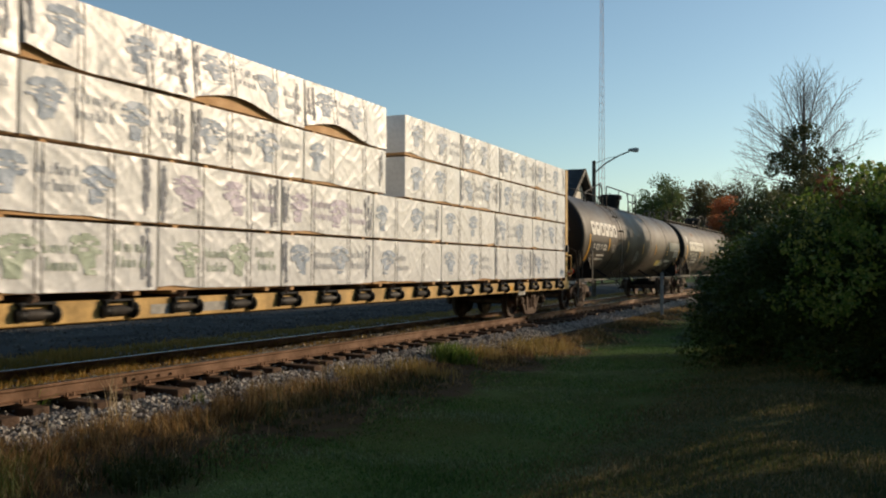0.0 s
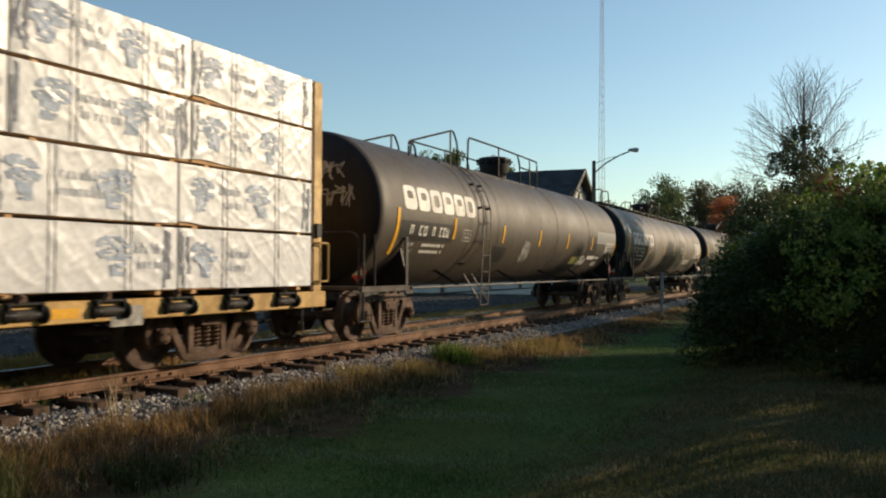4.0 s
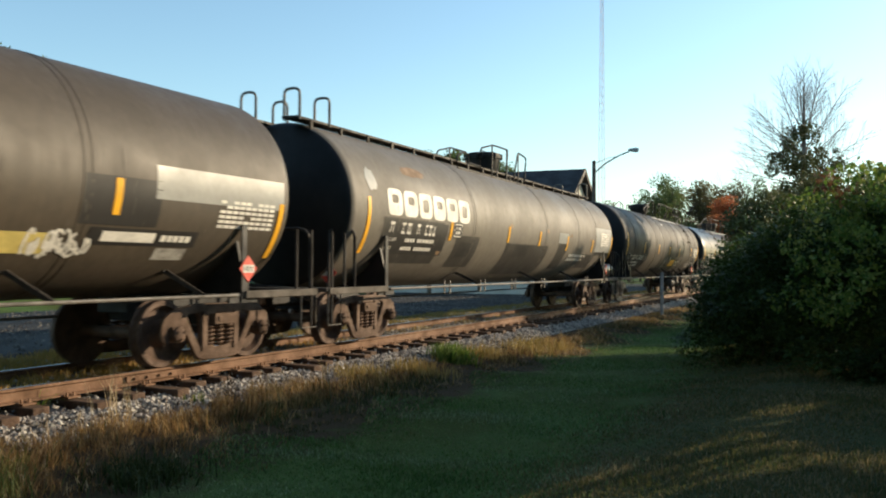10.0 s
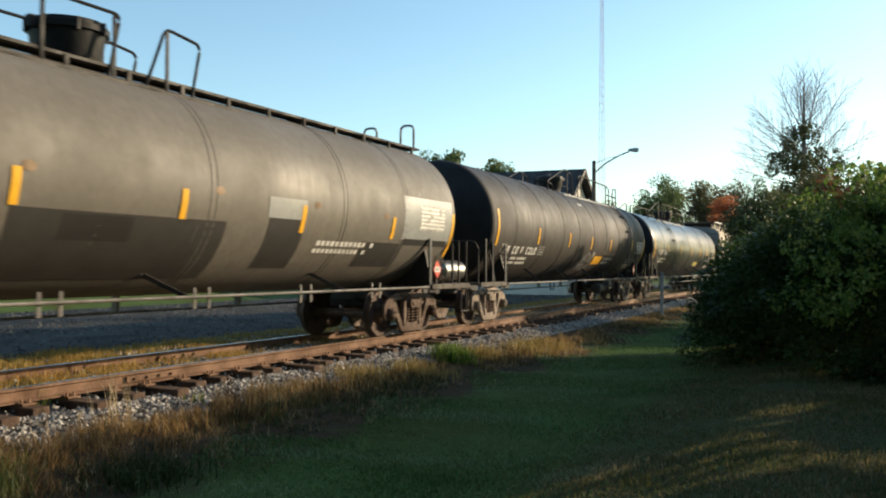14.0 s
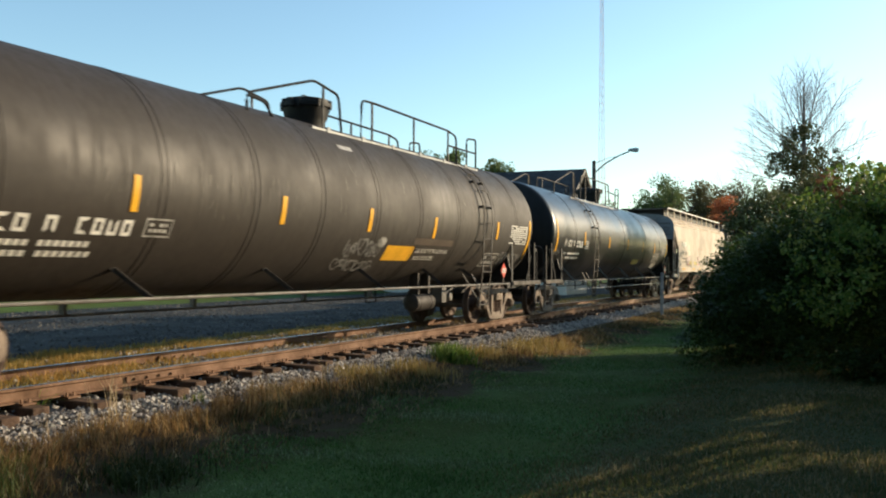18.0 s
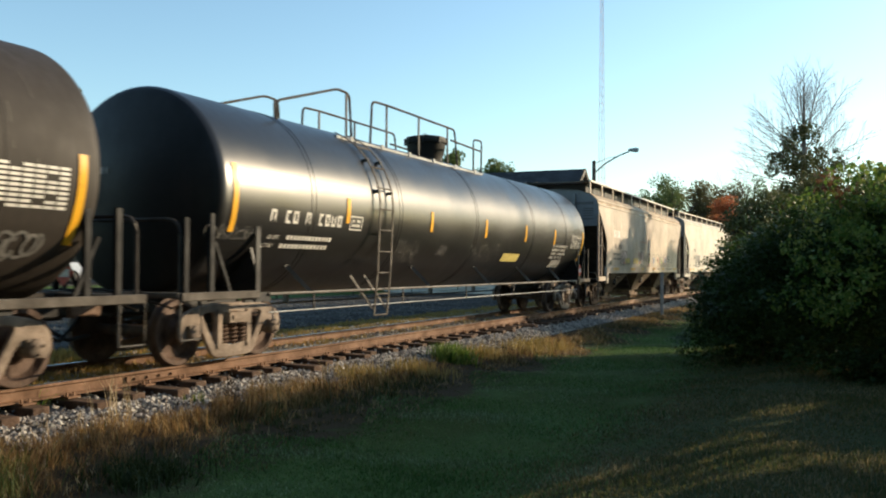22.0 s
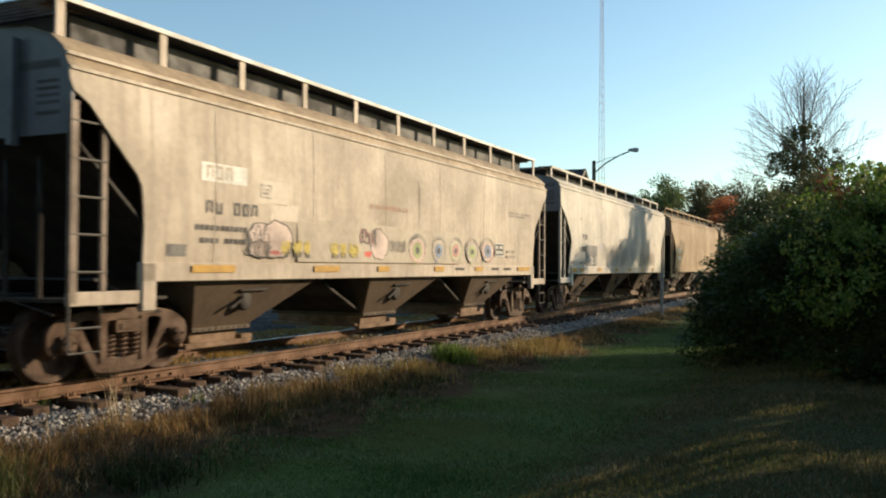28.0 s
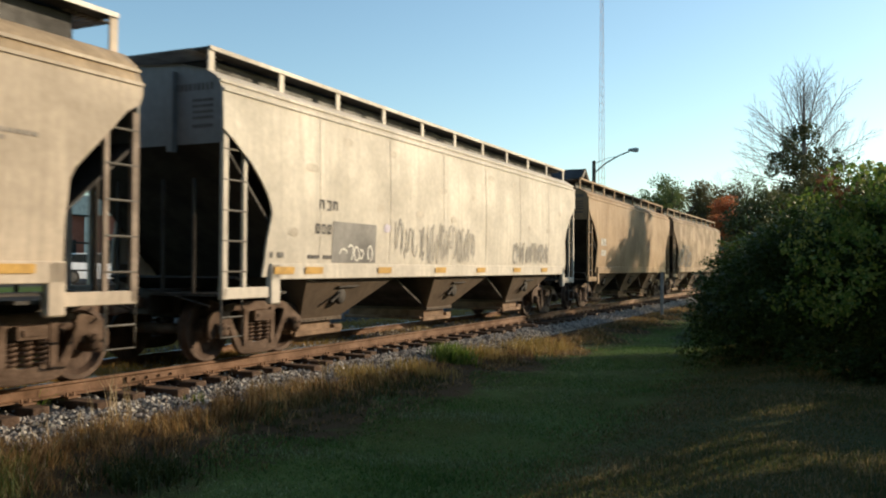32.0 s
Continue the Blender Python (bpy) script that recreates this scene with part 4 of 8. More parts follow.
# ---- the train, front to back ----
def lumber_car():
    c = Car("lumber_car", -42.1, 9.2, "yellow centre-beam flat car with worn paint", "flat car", fit=(1.0047, -0.127))
    s0, s1 = -53.4, -30.6
    g = Geo()
    for q in (-1, 1):
        g.box(c.u(s0), c.u(s1), q * 1.38 - 0.07, q * 1.38 + 0.07, 0.73, 0.98)
    c.add("side_sill", g, M_CAR_YELLOW, "yellow side sill with scuffed paint", 0.012)
    g = Geo()
    g.box(c.u(s0), c.u(s1), -1.38, 1.38, 0.92, 0.96)
    g.box(c.u(s0), c.u(s1), -0.3, 0.3, 0.62, 0.92)
    c.add("deck", g, M_DARK, "dark steel deck")
    i = 0
    s = -31.7
    while s > -53.2:
        for q in (-1, 1):
            g = Geo()
            for d in (-0.2, 0.2):            # side plates, cut away below
                a, b = q * 1.34, q * 1.53
                g.plate([(c.u(s) + d - 0.02, a, 0.99), (c.u(s) + d - 0.02, b, 0.99), (c.u(s) + d - 0.02, b, 0.84), (c.u(s) + d - 0.02, q * 1.47, 0.77), (c.u(s) + d - 0.02, a, 0.74)], (0.04, 0, 0))
            g.lathe([(-0.26, 0.001), (-0.26, 0.07), (-0.23, 0.07), (-0.23, 0.05), (0.23, 0.05), (0.23, 0.1), (0.27, 0.1), (0.27, 0.001)], "x", 12, (c.u(s), q * 1.47, 0.85))
            g.box(c.u(s) - 0.24, c.u(s) + 0.24, q * 1.43 - 0.09, q * 1.43 + 0.09, 0.955, 0.985)
            w = c.add("winch", g, M_BLACK, "black strap winch on the sill", 0.012)
            g = Geo()
            g.bar((c.u(s) - 0.09, q * 1.47, 0.97), (c.u(s) - 0.05, q * 1.52, 1.06), 0.12, 0.05)
            part("strap_guide", g, M_RUST, w)
            g = Geo()
            g.lathe([(-0.12, 0.001), (-0.12, 0.065), (0.1, 0.065), (0.1, 0.001)], "x", 12, (c.u(s), q * 1.46, 0.85))
            part("strap_roll", g, M_DARK, w, "rolled dark strap")
        g = Geo()
        g.box(c.u(s) - 0.06, c.u(s) + 0.06, -1.44, 1.44, 0.962, 1.03)
        c.add("riser", g, M_RUST)
        s -= 1.13
        i += 1
    # the end bulkhead behind the load: corner posts, ribbed sheet, grab irons
    x0, x1 = c.u(-30.94), c.u(-30.71)
    g = Geo()
    g.box(x0 + 0.1, x0 + 0.16, -1.3, 1.3, 0.98, 4.3)
    for y in (-0.9, -0.45, 0.0, 0.45, 0.9):
        g.box(x0 + 0.15, x1, y - 0.06, y + 0.06, 0.98, 4.25)
    b = c.add("end_bulkhead", g, M_CAR_YELLOW, "yellow ribbed steel end bulkhead", 0.01)
    for q in (-1, 1):
        g = Geo()
        g.box(x0, x1, q * 1.37 - 0.07, q * 1.37 + 0.07, 0.96, 4.34)
        part("corner_post", g, M_CAR_YELLOW, b, bevel=0.012)
        g = Geo()
        g.box(x0 - 0.05, x0, q * 1.38 - 0.05, q * 1.38 + 0.05, 1.0, 4.3)
        part("edge_angle", g, M_RUST, b, "rusty brown edge angle")
        g = Geo()
        g.tube(hose([(x0 + 0.05, q * 1.44, 1.75), (x0 + 0.05, q * 1.53, 1.75), (x1 + 0.06, q * 1.53, 1.75), (x1 + 0.06, q * 1.53, 1.14), (x0 + 0.05, q * 1.53, 1.14), (x0 + 0.05, q * 1.44, 1.14)], 0.05), 0.017, 7)
        part("grab_iron", g, M_CAR_YELLOW, b)
        g = Geo()
        g.box(x0 + 0.02, x0 + 0.16, q * 1.465 - 0.03, q * 1.465 + 0.03, 1.84, 2.06)
        part("latch_box", g, M_BLACK, b, "small black latch box", bevel=0.008)
    g = Geo()
    g.box(x0, x1, -1.3, 1.3, 4.2, 4.32)
    part("top_beam", g, M_CAR_YELLOW, b, bevel=0.012)
    for s in (-31.3, -53.1):
        k = 1 if s > -42 else -1
        c.coupler(k, s + k * 0.6)
        c.step(s + k * 0.1, s + k * 0.5, 0.8, 0.36)
    for a, b, z0, z1, m in ((-35.05, -34.55, 0.66, 0.9, M_FADED), (-36.1, -35.5, 0.79, 0.9, M_YELLOW), (-34.0, -33.55, 0.79, 0.93, M_LABEL), (-48.1, -46.6, 0.78, 0.9, M_FADED)):
        c.side = lambda z: 1.45
        c.patch("sill_plate", a, b, z0, z1, m)
    return c


def wrap_fold(seed):
    ox = seed * 7.31

    def d(x, z):
        v = 0.010 * noise.noise((x * 0.9 + ox, z * 0.8, seed))
        v += 0.006 * (1 - abs(noise.noise((x * 2.2 + z * 2.6 + ox, z * 1.0 - x * 0.8, seed + 5)))) ** 12
        v += 0.0055 * (1 - abs(noise.noise((x * 2.8 - z * 3.4 + ox, z * 1.0, seed + 9)))) ** 14
        v += 0.0026 * (1 - abs(noise.noise((x * 5.0 + z * 4.0 + ox, z * 1.6 - x, seed + 13)))) ** 9
        v += 0.0026 * (1 - abs(noise.noise((x * 6.5 - z * 5.5 + ox, z * 1.4 + x, seed + 21)))) ** 9
        for k in range(5):                       # taut creases fanning from the straps' corners
            cx, cz = 0.35 + 1.1 * k + 0.5 * math.sin(seed * 3.1 + k), (0.0, 0.8)[(k + seed) % 2]
            dx, dz = x - cx, z - cz
            far = math.hypot(dx, dz)
            v += 0.011 * (1 - abs(math.sin(math.atan2(dz, dx) * 8.0 + 2.0 * noise.noise((cx, far * 1.5, ox))))) ** 5 * min(far * 4, 1) * math.exp(-far / 0.5)
        return v
    return d


PACKS = 0


def lumber_pack(car, s0, s1, z0, z1, loose=False):
    """A pack of boards in a stapled white plastic wrap, open below."""
    global PACKS
    PACKS += 1
    seed = PACKS
    r = random.Random(seed * 13)
    L, H = s1 - s0 - 0.03, z1 - z0 - 0.035
    ob = tagged(new("lumber_pack"), "pack of sawn lumber in loose white plastic wrap" if loose else "pack of sawn lumber in creased white plastic wrap", "lumber pack", "wrapped lumber packs")
    d = wrap_fold(seed)
    y0, y1 = -1.45, 1.42
    hem = 0.01 * r.random()
    ph = r.random() * 6

    def low(x):
        sag = 0.17 * max(0.0, math.sin(x * 1.25 + ph)) ** 2 if loose else 0.012 + 0.028 * max(0.0, math.sin(x * 1.3 + ph * 2) + 0.25 * math.sin(x * 5.1 + ph)) ** 2
        return hem * 0.6 + sag

    def side(x, f):
        e = min(1.0, min(x, L - x) / 0.12)
        z = low(x) + (H - low(x)) * f
        bulge = (0.07 * (1 - f) * abs(math.sin(x * 1.1 + ph)) if loose else 0.0)
        return (x, y0 - d(x, z) * e * 1.4 - bulge, z)
    g = Geo()
    xs, fs = list(np.linspace(0, L, 96)), list(np.linspace(0, 1, 30))
    g.grid(side, xs, fs)
    top = list(np.linspace(0, 1, 5))
    g.grid(lambda x, f: (x, side(x, 1)[1] * (1 - f) + y1 * f, H), xs, top)
    for x in (0.0, L):
        g.grid(lambda f, w: (x, side(x, f)[1] * (1 - w) + y1 * w, low(x) + (H - low(x)) * f), [0, 0.5, 1], [0, 0.33, 0.67, 1])
    part("plastic_wrap", g, M_WRAP, ob, "creased white plastic wrap", smooth_deg=50)
    rows = 4
    for k in range(rows):
        g = Geo()
        h = H / rows
        g.box(0.015, L - 0.015, y0 + 0.02 + 0.006 * (k % 2), y1 - 0.02, k * h + 0.003, (k + 1) * h - 0.006)
        part("board_layer", g, M_WOOD, ob, "fresh orange-brown sawn boards")
    for x in (0.3, L - 0.3):
        g = Geo()
        g.box(x - 0.045, x + 0.045, y0 + 0.02, y1, -0.05, 0.0)
        part("spacer", g, M_WOOD, ob)
    for x in (L * 0.28, L * 0.28 + 0.09, L * 0.68, L * 0.68 + 0.09):
        g = Geo()
        g.grid(lambda a, f: (side(a, f)[0], side(a, f)[1] - 0.004, side(a, f)[2]), [x - 0.008, x + 0.008], fs)
        part("strap", g, M_DARKMARK, ob, "thin dark steel strap")
    ink = M_PRINT2 if seed in (6, 7) else M_PRINT3 if seed in (13, 14) else M_PRINT

    def print_rect(geo, a, b, f0, f1):
        geo.grid(lambda x, f: (side(x, f)[0], side(x, f)[1] - 0.009, side(x, f)[2]), list(np.linspace(a, b, 4)), list(np.linspace(f0, f1, 4)))
    for x in (L * r.uniform(0.03, 0.1), L * r.uniform(0.46, 0.55)):
        if r.random() < 0.1:
            continue
        g = Geo()
        w, skew, rows, drift = r.uniform(0.42, 0.56), r.uniform(-0.3, 0.3), 18, 0.0
        lift = r.uniform(-0.05, 0.05)
        for j in range(rows):                    # a broad head on a thick stem, torn by the creases
            u = (j + 0.5) / rows
            if u > 0.42:
                half = 0.52 * max(0.0, 1 - (abs(u - 0.66) / 0.34) ** 2.6) ** 0.5
                gap = 0.045 if 0.5 < u < 0.6 else 0.0
            else:
                half, gap = 0.2 + 0.35 * max(u - 0.2, 0), 0.0
            drift += r.uniform(-0.025, 0.025)
            mid = 0.5 + drift + skew * (u - 0.5)
            f0, f1 = 0.2 + lift + 0.6 * j / rows, 0.2 + lift + 0.6 * (j + 1.05) / rows
            cells = max(2, int(half * 14))
            for i in range(cells):
                e0, e1 = -half + 2 * half * i / cells, -half + 2 * half * (i + 1) / cells
                if r.random() < 0.13 or abs(e0 + e1) / 2 < gap or abs(u - 0.8 + 0.3 * abs(e0 + e1) / 2) < 0.03:
                    continue
                print_rect(g, min(max(0.01, x + w * (mid + e0)), L - 0.06), min(max(0.03, x + w * (mid + e1)), L - 0.01), f0, f1)
        tagged(part("wrap_emblem", g, ink, ob, "faded printed emblem"), kind="stuff")
        if r.random() < 0.8:
            g = Geo()
            for k in range(2):
                f0 = 0.55 - k * 0.24 + lift
                xx = x + 0.6 + 0.05 * k
                for j in range(r.randint(5, 7)):
                    hgt = 0.19 if j == 0 else r.choice((0.11, 0.12, 0.12, 0.17))
                    wide = r.uniform(0.045, 0.07)
                    if xx + wide < L - 0.03:
                        print_rect(g, xx, xx + 0.02, f0, f0 + hgt)
                        if r.random() < 0.8:
                            print_rect(g, xx + wide - 0.018, xx + wide, f0, f0 + 0.11)
                        f2 = f0 + r.choice((0.0, 0.045, 0.09))
                        print_rect(g, xx + 0.02, xx + wide - 0.018, f2, f2 + 0.022)
                    xx += wide + r.uniform(0.025, 0.04)
            tagged(part("wrap_print", g, M_PRINT_PALE if ink is M_PRINT else ink, ob, "faded printed bars"), kind="stuff")
    # the folded ends of the wrap, dark where print shows double
    for x, wd in ((0.02, r.uniform(0.1, 0.22)), (L - 0.24, r.uniform(0.12, 0.2))):
        if r.random() < 0.35:
            continue
        g = Geo()
        for k in range(r.randint(2, 3)):          # narrow torn-looking strips side by side
            px, wk, vs, n = x + wd * k / 2.4, r.uniform(0.025, 0.07), [], 15
            f0, f1 = r.uniform(0.0, 0.25), r.uniform(0.75, 1.0)
            for j in range(n):
                px += r.uniform(-0.012, 0.012)
                wj = wk * r.uniform(0.35, 1.2)
                for e in (px - wj / 2, px + wj / 2):
                    e = min(max(e, 0.004), L - 0.004)
                    pt = side(e, f0 + (f1 - f0) * j / (n - 1))
                    vs.append((e, pt[1] - 0.009 - 0.002 * k, pt[2]))
            g.add(vs, [(2 * j, 2 * j + 1, 2 * j + 3, 2 * j + 2) for j in range(n - 1)])
        part("wrap_fold", g, M_FOLD, ob, "dark printed fold of the wrap")
    RIDERS.append((ob, car, (car.u(s0 + 0.015), 0, z0 + 0.035)))
    return ob


def lumber_load(car):
    low = [-31.0, -33.96, -36.7, -39.73, -42.62, -45.4, -47.98, -50.5, -53.0]
    high = [-31.0, -33.74, -36.42, -38.78, -41.42, None, -42.15, -44.82, -47.4, -50.0, -52.6]
    zs = [1.03, 1.86, 2.69, 3.52, 4.33]
    for k in range(4):
        row = low if k < 2 else high
        for a, b in zip(row, row[1:]):
            if a is not None and b is not None:
                lumber_pack(car, b, a, zs[k], zs[k + 1], loose=(k == 3 and a < -42))


A = lumber_car()
lumber_load(A)

# tank car with the dark number panel
B = tank_car(-19.785, 8.0, -28.75, -10.85, 2.45, M_TANK_B, "olive-black tank car with white block markings", seams=(-24.7, -22.9, -18.05, -14.55), fit=(0.9981, -0.278))
B.bright = False
running_pipes(B, -27.6, -11.9)
for s in (-25.5, -21.7, -18.3, -15.2, -12.8):
    brace(B, s, 1.3)
ladder(B, -24.15, 0.47)
top_works(B, [([(-26.41, 3.72), (-26.41, 4.03), (-24.1, 4.59), (-23.85, 4.3), (-23.83, 3.7)], [(-24.25, 4.54)]),
              ([(-26.4, 4.0), (-26.15, 4.0), (-26.02, 3.65)], []),
              ([(-23.24, 3.7), (-23.18, 4.55), (-21.1, 4.56), (-17.88, 4.53), (-17.94, 3.68)], [(-21.1, 4.55), (-18.56, 4.5)]),
              ([(-19.6, 4.52), (-19.42, 4.3), (-19.42, 3.7)], []), ([(-19.42, 4.22), (-17.9, 4.2)], [])], (-19.43, 0.46, 4.52), (-24.9, -17.9), M_BLKPIPE)
for s, z0, z1 in ((-28.22, 1.62, 2.5), (-25.55, 1.98, 2.43), (-22.53, 1.98, 2.41), (-19.66, 1.97, 2.41), (-16.93, 1.96, 2.41), (-14.1, 1.97, 2.4), (-10.95, 1.5, 2.3)):
    B.patch("reflective_strip", s - 0.055, s + 0.055, z0, z1, M_YELLOW)
block_logo(B, -28.0, -24.4, 2.49, 2.96, 6, M_WHITE)
B.patch("number_panel", -28.05, -25.6, 1.9, 2.28, M_PATCH, lean=-0.1)
B.bars("number_mark", -27.66, -26.85, 2.0, 2.2, 4, M_WHITE, rnd=2)
B.bars("number_mark", -26.65, -25.78, 2.0, 2.2, 5, M_WHITE, rnd=2)
B.letters("LD LMT", -27.66, 1.785, 0.065, M_WHITE)
B.bars("weight_stencil", -27.05, -25.9, 1.79, 1.85, 14, M_WHITE, gap=0.25)
B.letters("LT WT", -27.62, 1.655, 0.065, M_WHITE)
B.bars("weight_stencil", -27.05, -25.9, 1.66, 1.72, 14, M_WHITE, gap=0.25)
stencil_box(B, -25.08, -24.62, 1.95, 2.21, M_FADED)
B.patch("repaint_panel", -23.1, -22.1, 1.5, 1.88, M_PATCH)
scrawl(B, -20.95, -20.3, 1.5, 2.08, 3, M_FADED, 16, 0.026)
B.patch("repaint_panel", -13.5, -10.9, 2.2, 2.62, M_GREYPATCH)
B.patch("repaint_panel", -14.6, -13.4, 1.85, 2.42, M_PATCH)
data_rows(B, -12.3, -11.1, 1.88, 2.28, 6, 9, M_WHITE, 1)
B.patch("yellow_label", -16.0, -14.9, 1.5, 1.73, M_LABEL)
scrawl(B, -15.2, -14.3, 1.45, 1.78, 8, M_WHITE, 14, 0.035)
B.patch("repaint_panel", -14.4, -12.6, 1.62, 1.82, M_PATCH)
B.patch("white_label", -14.2, -13.35, 1.66, 1.78, M_WHITE, proud=0.009)
B.bars("stencil", -13.25, -12.7, 1.68, 1.76, 5, M_WHITE, gap=0.2)
scrawl(B, -24.0, -23.75, 1.9, 2.6, 14, M_CHALK, 16, 0.016)
scrawl(B, -18.5, -17.3, 1.5, 1.9, 15, mat("faint chalk scrawl", (0.1, 0.09, 0.075), 0.6), 14, 0.02)
B.patch("test_stencil", -13.25, -12.7, 1.45, 1.6, M_FADED)
placard(B, -11.7, 1.34)
head_marks(B, [(0.0, 0.75, 3.05, 0.09, 9), (0.2, 0.8, 2.86, 0.05, 8), (0.1, 0.8, 2.74, 0.05, 9)], [(-0.75, -0.35, 2.95, 3.35, 8), (-0.95, -0.1, 2.45, 2.9, 16)], -0.95, 0.05)

# grey-beige tank car with repainted squares
C = tank_car(0.465, 8.06, -8.7, 9.5, 2.45, M_TANK_C, "grey-beige tank car with darker repainted squares", seams=(-3.4, 1.9, 5.2, 7.4), fit=(1.0066, -0.325))
C.bright = False
running_pipes(C, -7.4, 8.4, straps=(-4.9, -2.9, -0.8, 1.6, 4.0, 6.2))
for s in (-3.2, 1.2, 5.0):
    brace(C, s, 1.25)
top_works(C, [([(-2.45, 3.8), (-2.45, 4.1), (-2.03, 4.21), (-1.76, 4.18), (-1.75, 3.8)], []), ([(-1.75, 3.98), (-1.0, 3.97)], []), ([(-0.98, 3.8), (-0.95, 4.45), (-0.1, 4.64), (1.05, 4.65), (0.86, 3.8)], [(-0.15, 4.62), (0.95, 4.63)]), ([(1.5, 3.8), (1.86, 4.68), (2.57, 4.6), (2.4, 3.8)], [(1.9, 4.66)])], (0.75, 0.5, 4.55), (-2.8, 3.3), M_BLKPIPE, None, 0.62)
g = Geo()
for q in (-1, 1):
    g.box(C.u(-9.2), C.u(9.6), q * 0.45 - 0.16, q * 0.45 + 0.16, 3.93, 3.97)
    for s in np.arange(-8.8, 9.6, 1.0):
        g.box(C.u(s) - 0.03, C.u(s) + 0.03, q * 0.62 - 0.02, q * 0.62 + 0.02, 3.78, 3.95)
C.add("running_board", g, M_DARK, "narrow dark walkway along the top")
for s in (-9.15, -8.2, 9.3):
    for q in (-1, 1):
        g = Geo()
        g.tube(hose([(C.u(s), q * 0.3, 3.9), (C.u(s), q * 0.3, 4.45), (C.u(s), q * 0.62, 4.45), (C.u(s), q * 0.62, 3.9)]), 0.025, 7)
        C.add("grab_hoop", g, M_PIPE)
for s, z0, z1 in ((-8.26, 1.62, 2.62), (-4.68, 1.95, 2.34), (-1.15, 2.0, 2.4), (1.33, 1.98, 2.37), (4.0, 1.9, 2.33), (6.9, 1.9, 2.3), (9.45, 1.6, 2.5)):
    C.patch("reflective_strip", s - 0.055, s + 0.055, z0, z1, M_YELLOW)
block_logo(C, -7.6, -3.7, 2.34, 2.84, 6, M_WHITE)
C.patch("number_panel", -7.7, -5.05, 1.45, 2.3, M_PATCH_SOFT)
C.patch("number_panel", -7.6, -4.85, 1.62, 2.27, M_PATCH, proud=0.0075)
C.bars("number_mark", -7.42, -6.48, 2.01, 2.22, 4, M_WHITE, rnd=2)
C.bars("number_mark", -6.3, -5.4, 2.01, 2.22, 5, M_WHITE, rnd=2)
C.letters("LD LMT", -7.4, 1.86, 0.07, M_WHITE)
C.bars("weight_stencil", -6.7, -5.4, 1.86, 1.93, 12, M_WHITE)
C.letters("LT WT", -7.45, 1.7, 0.07, M_WHITE)
C.bars("weight_stencil", -6.75, -5.4, 1.7, 1.77, 12, M_WHITE)
C.patch("repaint_panel", -4.55, -4.08, 2.0, 2.34, M_PATCH)
stencil_box(C, -4.5, -4.13, 2.03, 2.31, M_WHITE)
for a, b, z0, z1 in ((-4.28, -2.98, 1.38, 2.07), (-1.12, 2.27, 1.2, 1.99), (3.2, 4.1, 1.35, 2.1), (5.97, 7.46, 1.38, 1.82)):
    C.patch("repaint_panel", a, b, z0, z1, M_PATCH_SOFT, lean=-0.06)
for a, b, z0, z1 in ((-4.05, -3.42, 1.6, 1.93), (-0.5, 0.55, 1.66, 1.96)):
    C.patch("repaint_panel", a, b, z0, z1, M_PATCH, proud=0.0075)
C.patch("repaint_panel", 3.1, 4.05, 2.1, 2.41, M_GREYPATCH)
M_FADE_RUST = mat("thin orange rust bleed", (0.24, 0.15, 0.08), 0.6, 0, 0.6, 5, 25, 0.05)
for s, z in ((-1.0, 2.42), (2.0, 2.4), (4.35, 2.36), (-5.0, 1.68), (-7.3, 1.32), (6.6, 2.3)):
    blob(C, s, z, 0.09, 0.06, M_FADE_RUST, int(s * 10) + 200, "small orange rust bleed")
blob(C, -6.2, 3.25, 0.5, 0.1, M_FADE_RUST, 231, "pale scuffed patch of paint")
blob(C, -8.1, 2.95, 0.2, 0.2, M_GREYPATCH, 232, "pale repainted spot")
C.patch("repaint_panel", 7.3, 9.4, 1.9, 2.74, M_GREYPATCH)
C.patch("data_panel", 7.95, 9.1, 2.1, 2.6, M_FADED, proud=0.008)
data_rows(C, 8.0, 9.05, 2.12, 2.58, 6, 8, M_WHITE, 2)
C.patch("repaint_panel", 7.4, 9.3, 1.8, 1.92, M_PATCH, proud=0.008)
C.bars("stencil", 4.4, 6.4, 1.72, 1.8, 14, M_WHITE)
C.bars("stencil", 4.4, 6.2, 1.6, 1.67, 14, M_WHITE)
g = Geo()
g.lathe([(-0.62, 0.001), (-0.62, 0.12), (-0.55, 0.23), (0.4, 0.23), (0.47, 0.12), (0.47, 0.001)], "x", 20, (C.u(10.2), -1.05, 1.3))
C.add("air_reservoir", g, mat("dull silver paint", (0.42, 0.4, 0.37), 0.32, 0.9, 0.7, 3, 20, 0.05), "shiny silver air reservoir")
placard(C, 8.75, 1.33)
head_marks(C, [(0.2, 1.0, 2.95, 0.09, 9), (0.4, 1.0, 2.78, 0.05, 8), (0.4, 1.0, 2.66, 0.05, 8)], None, -0.95, 0.05)

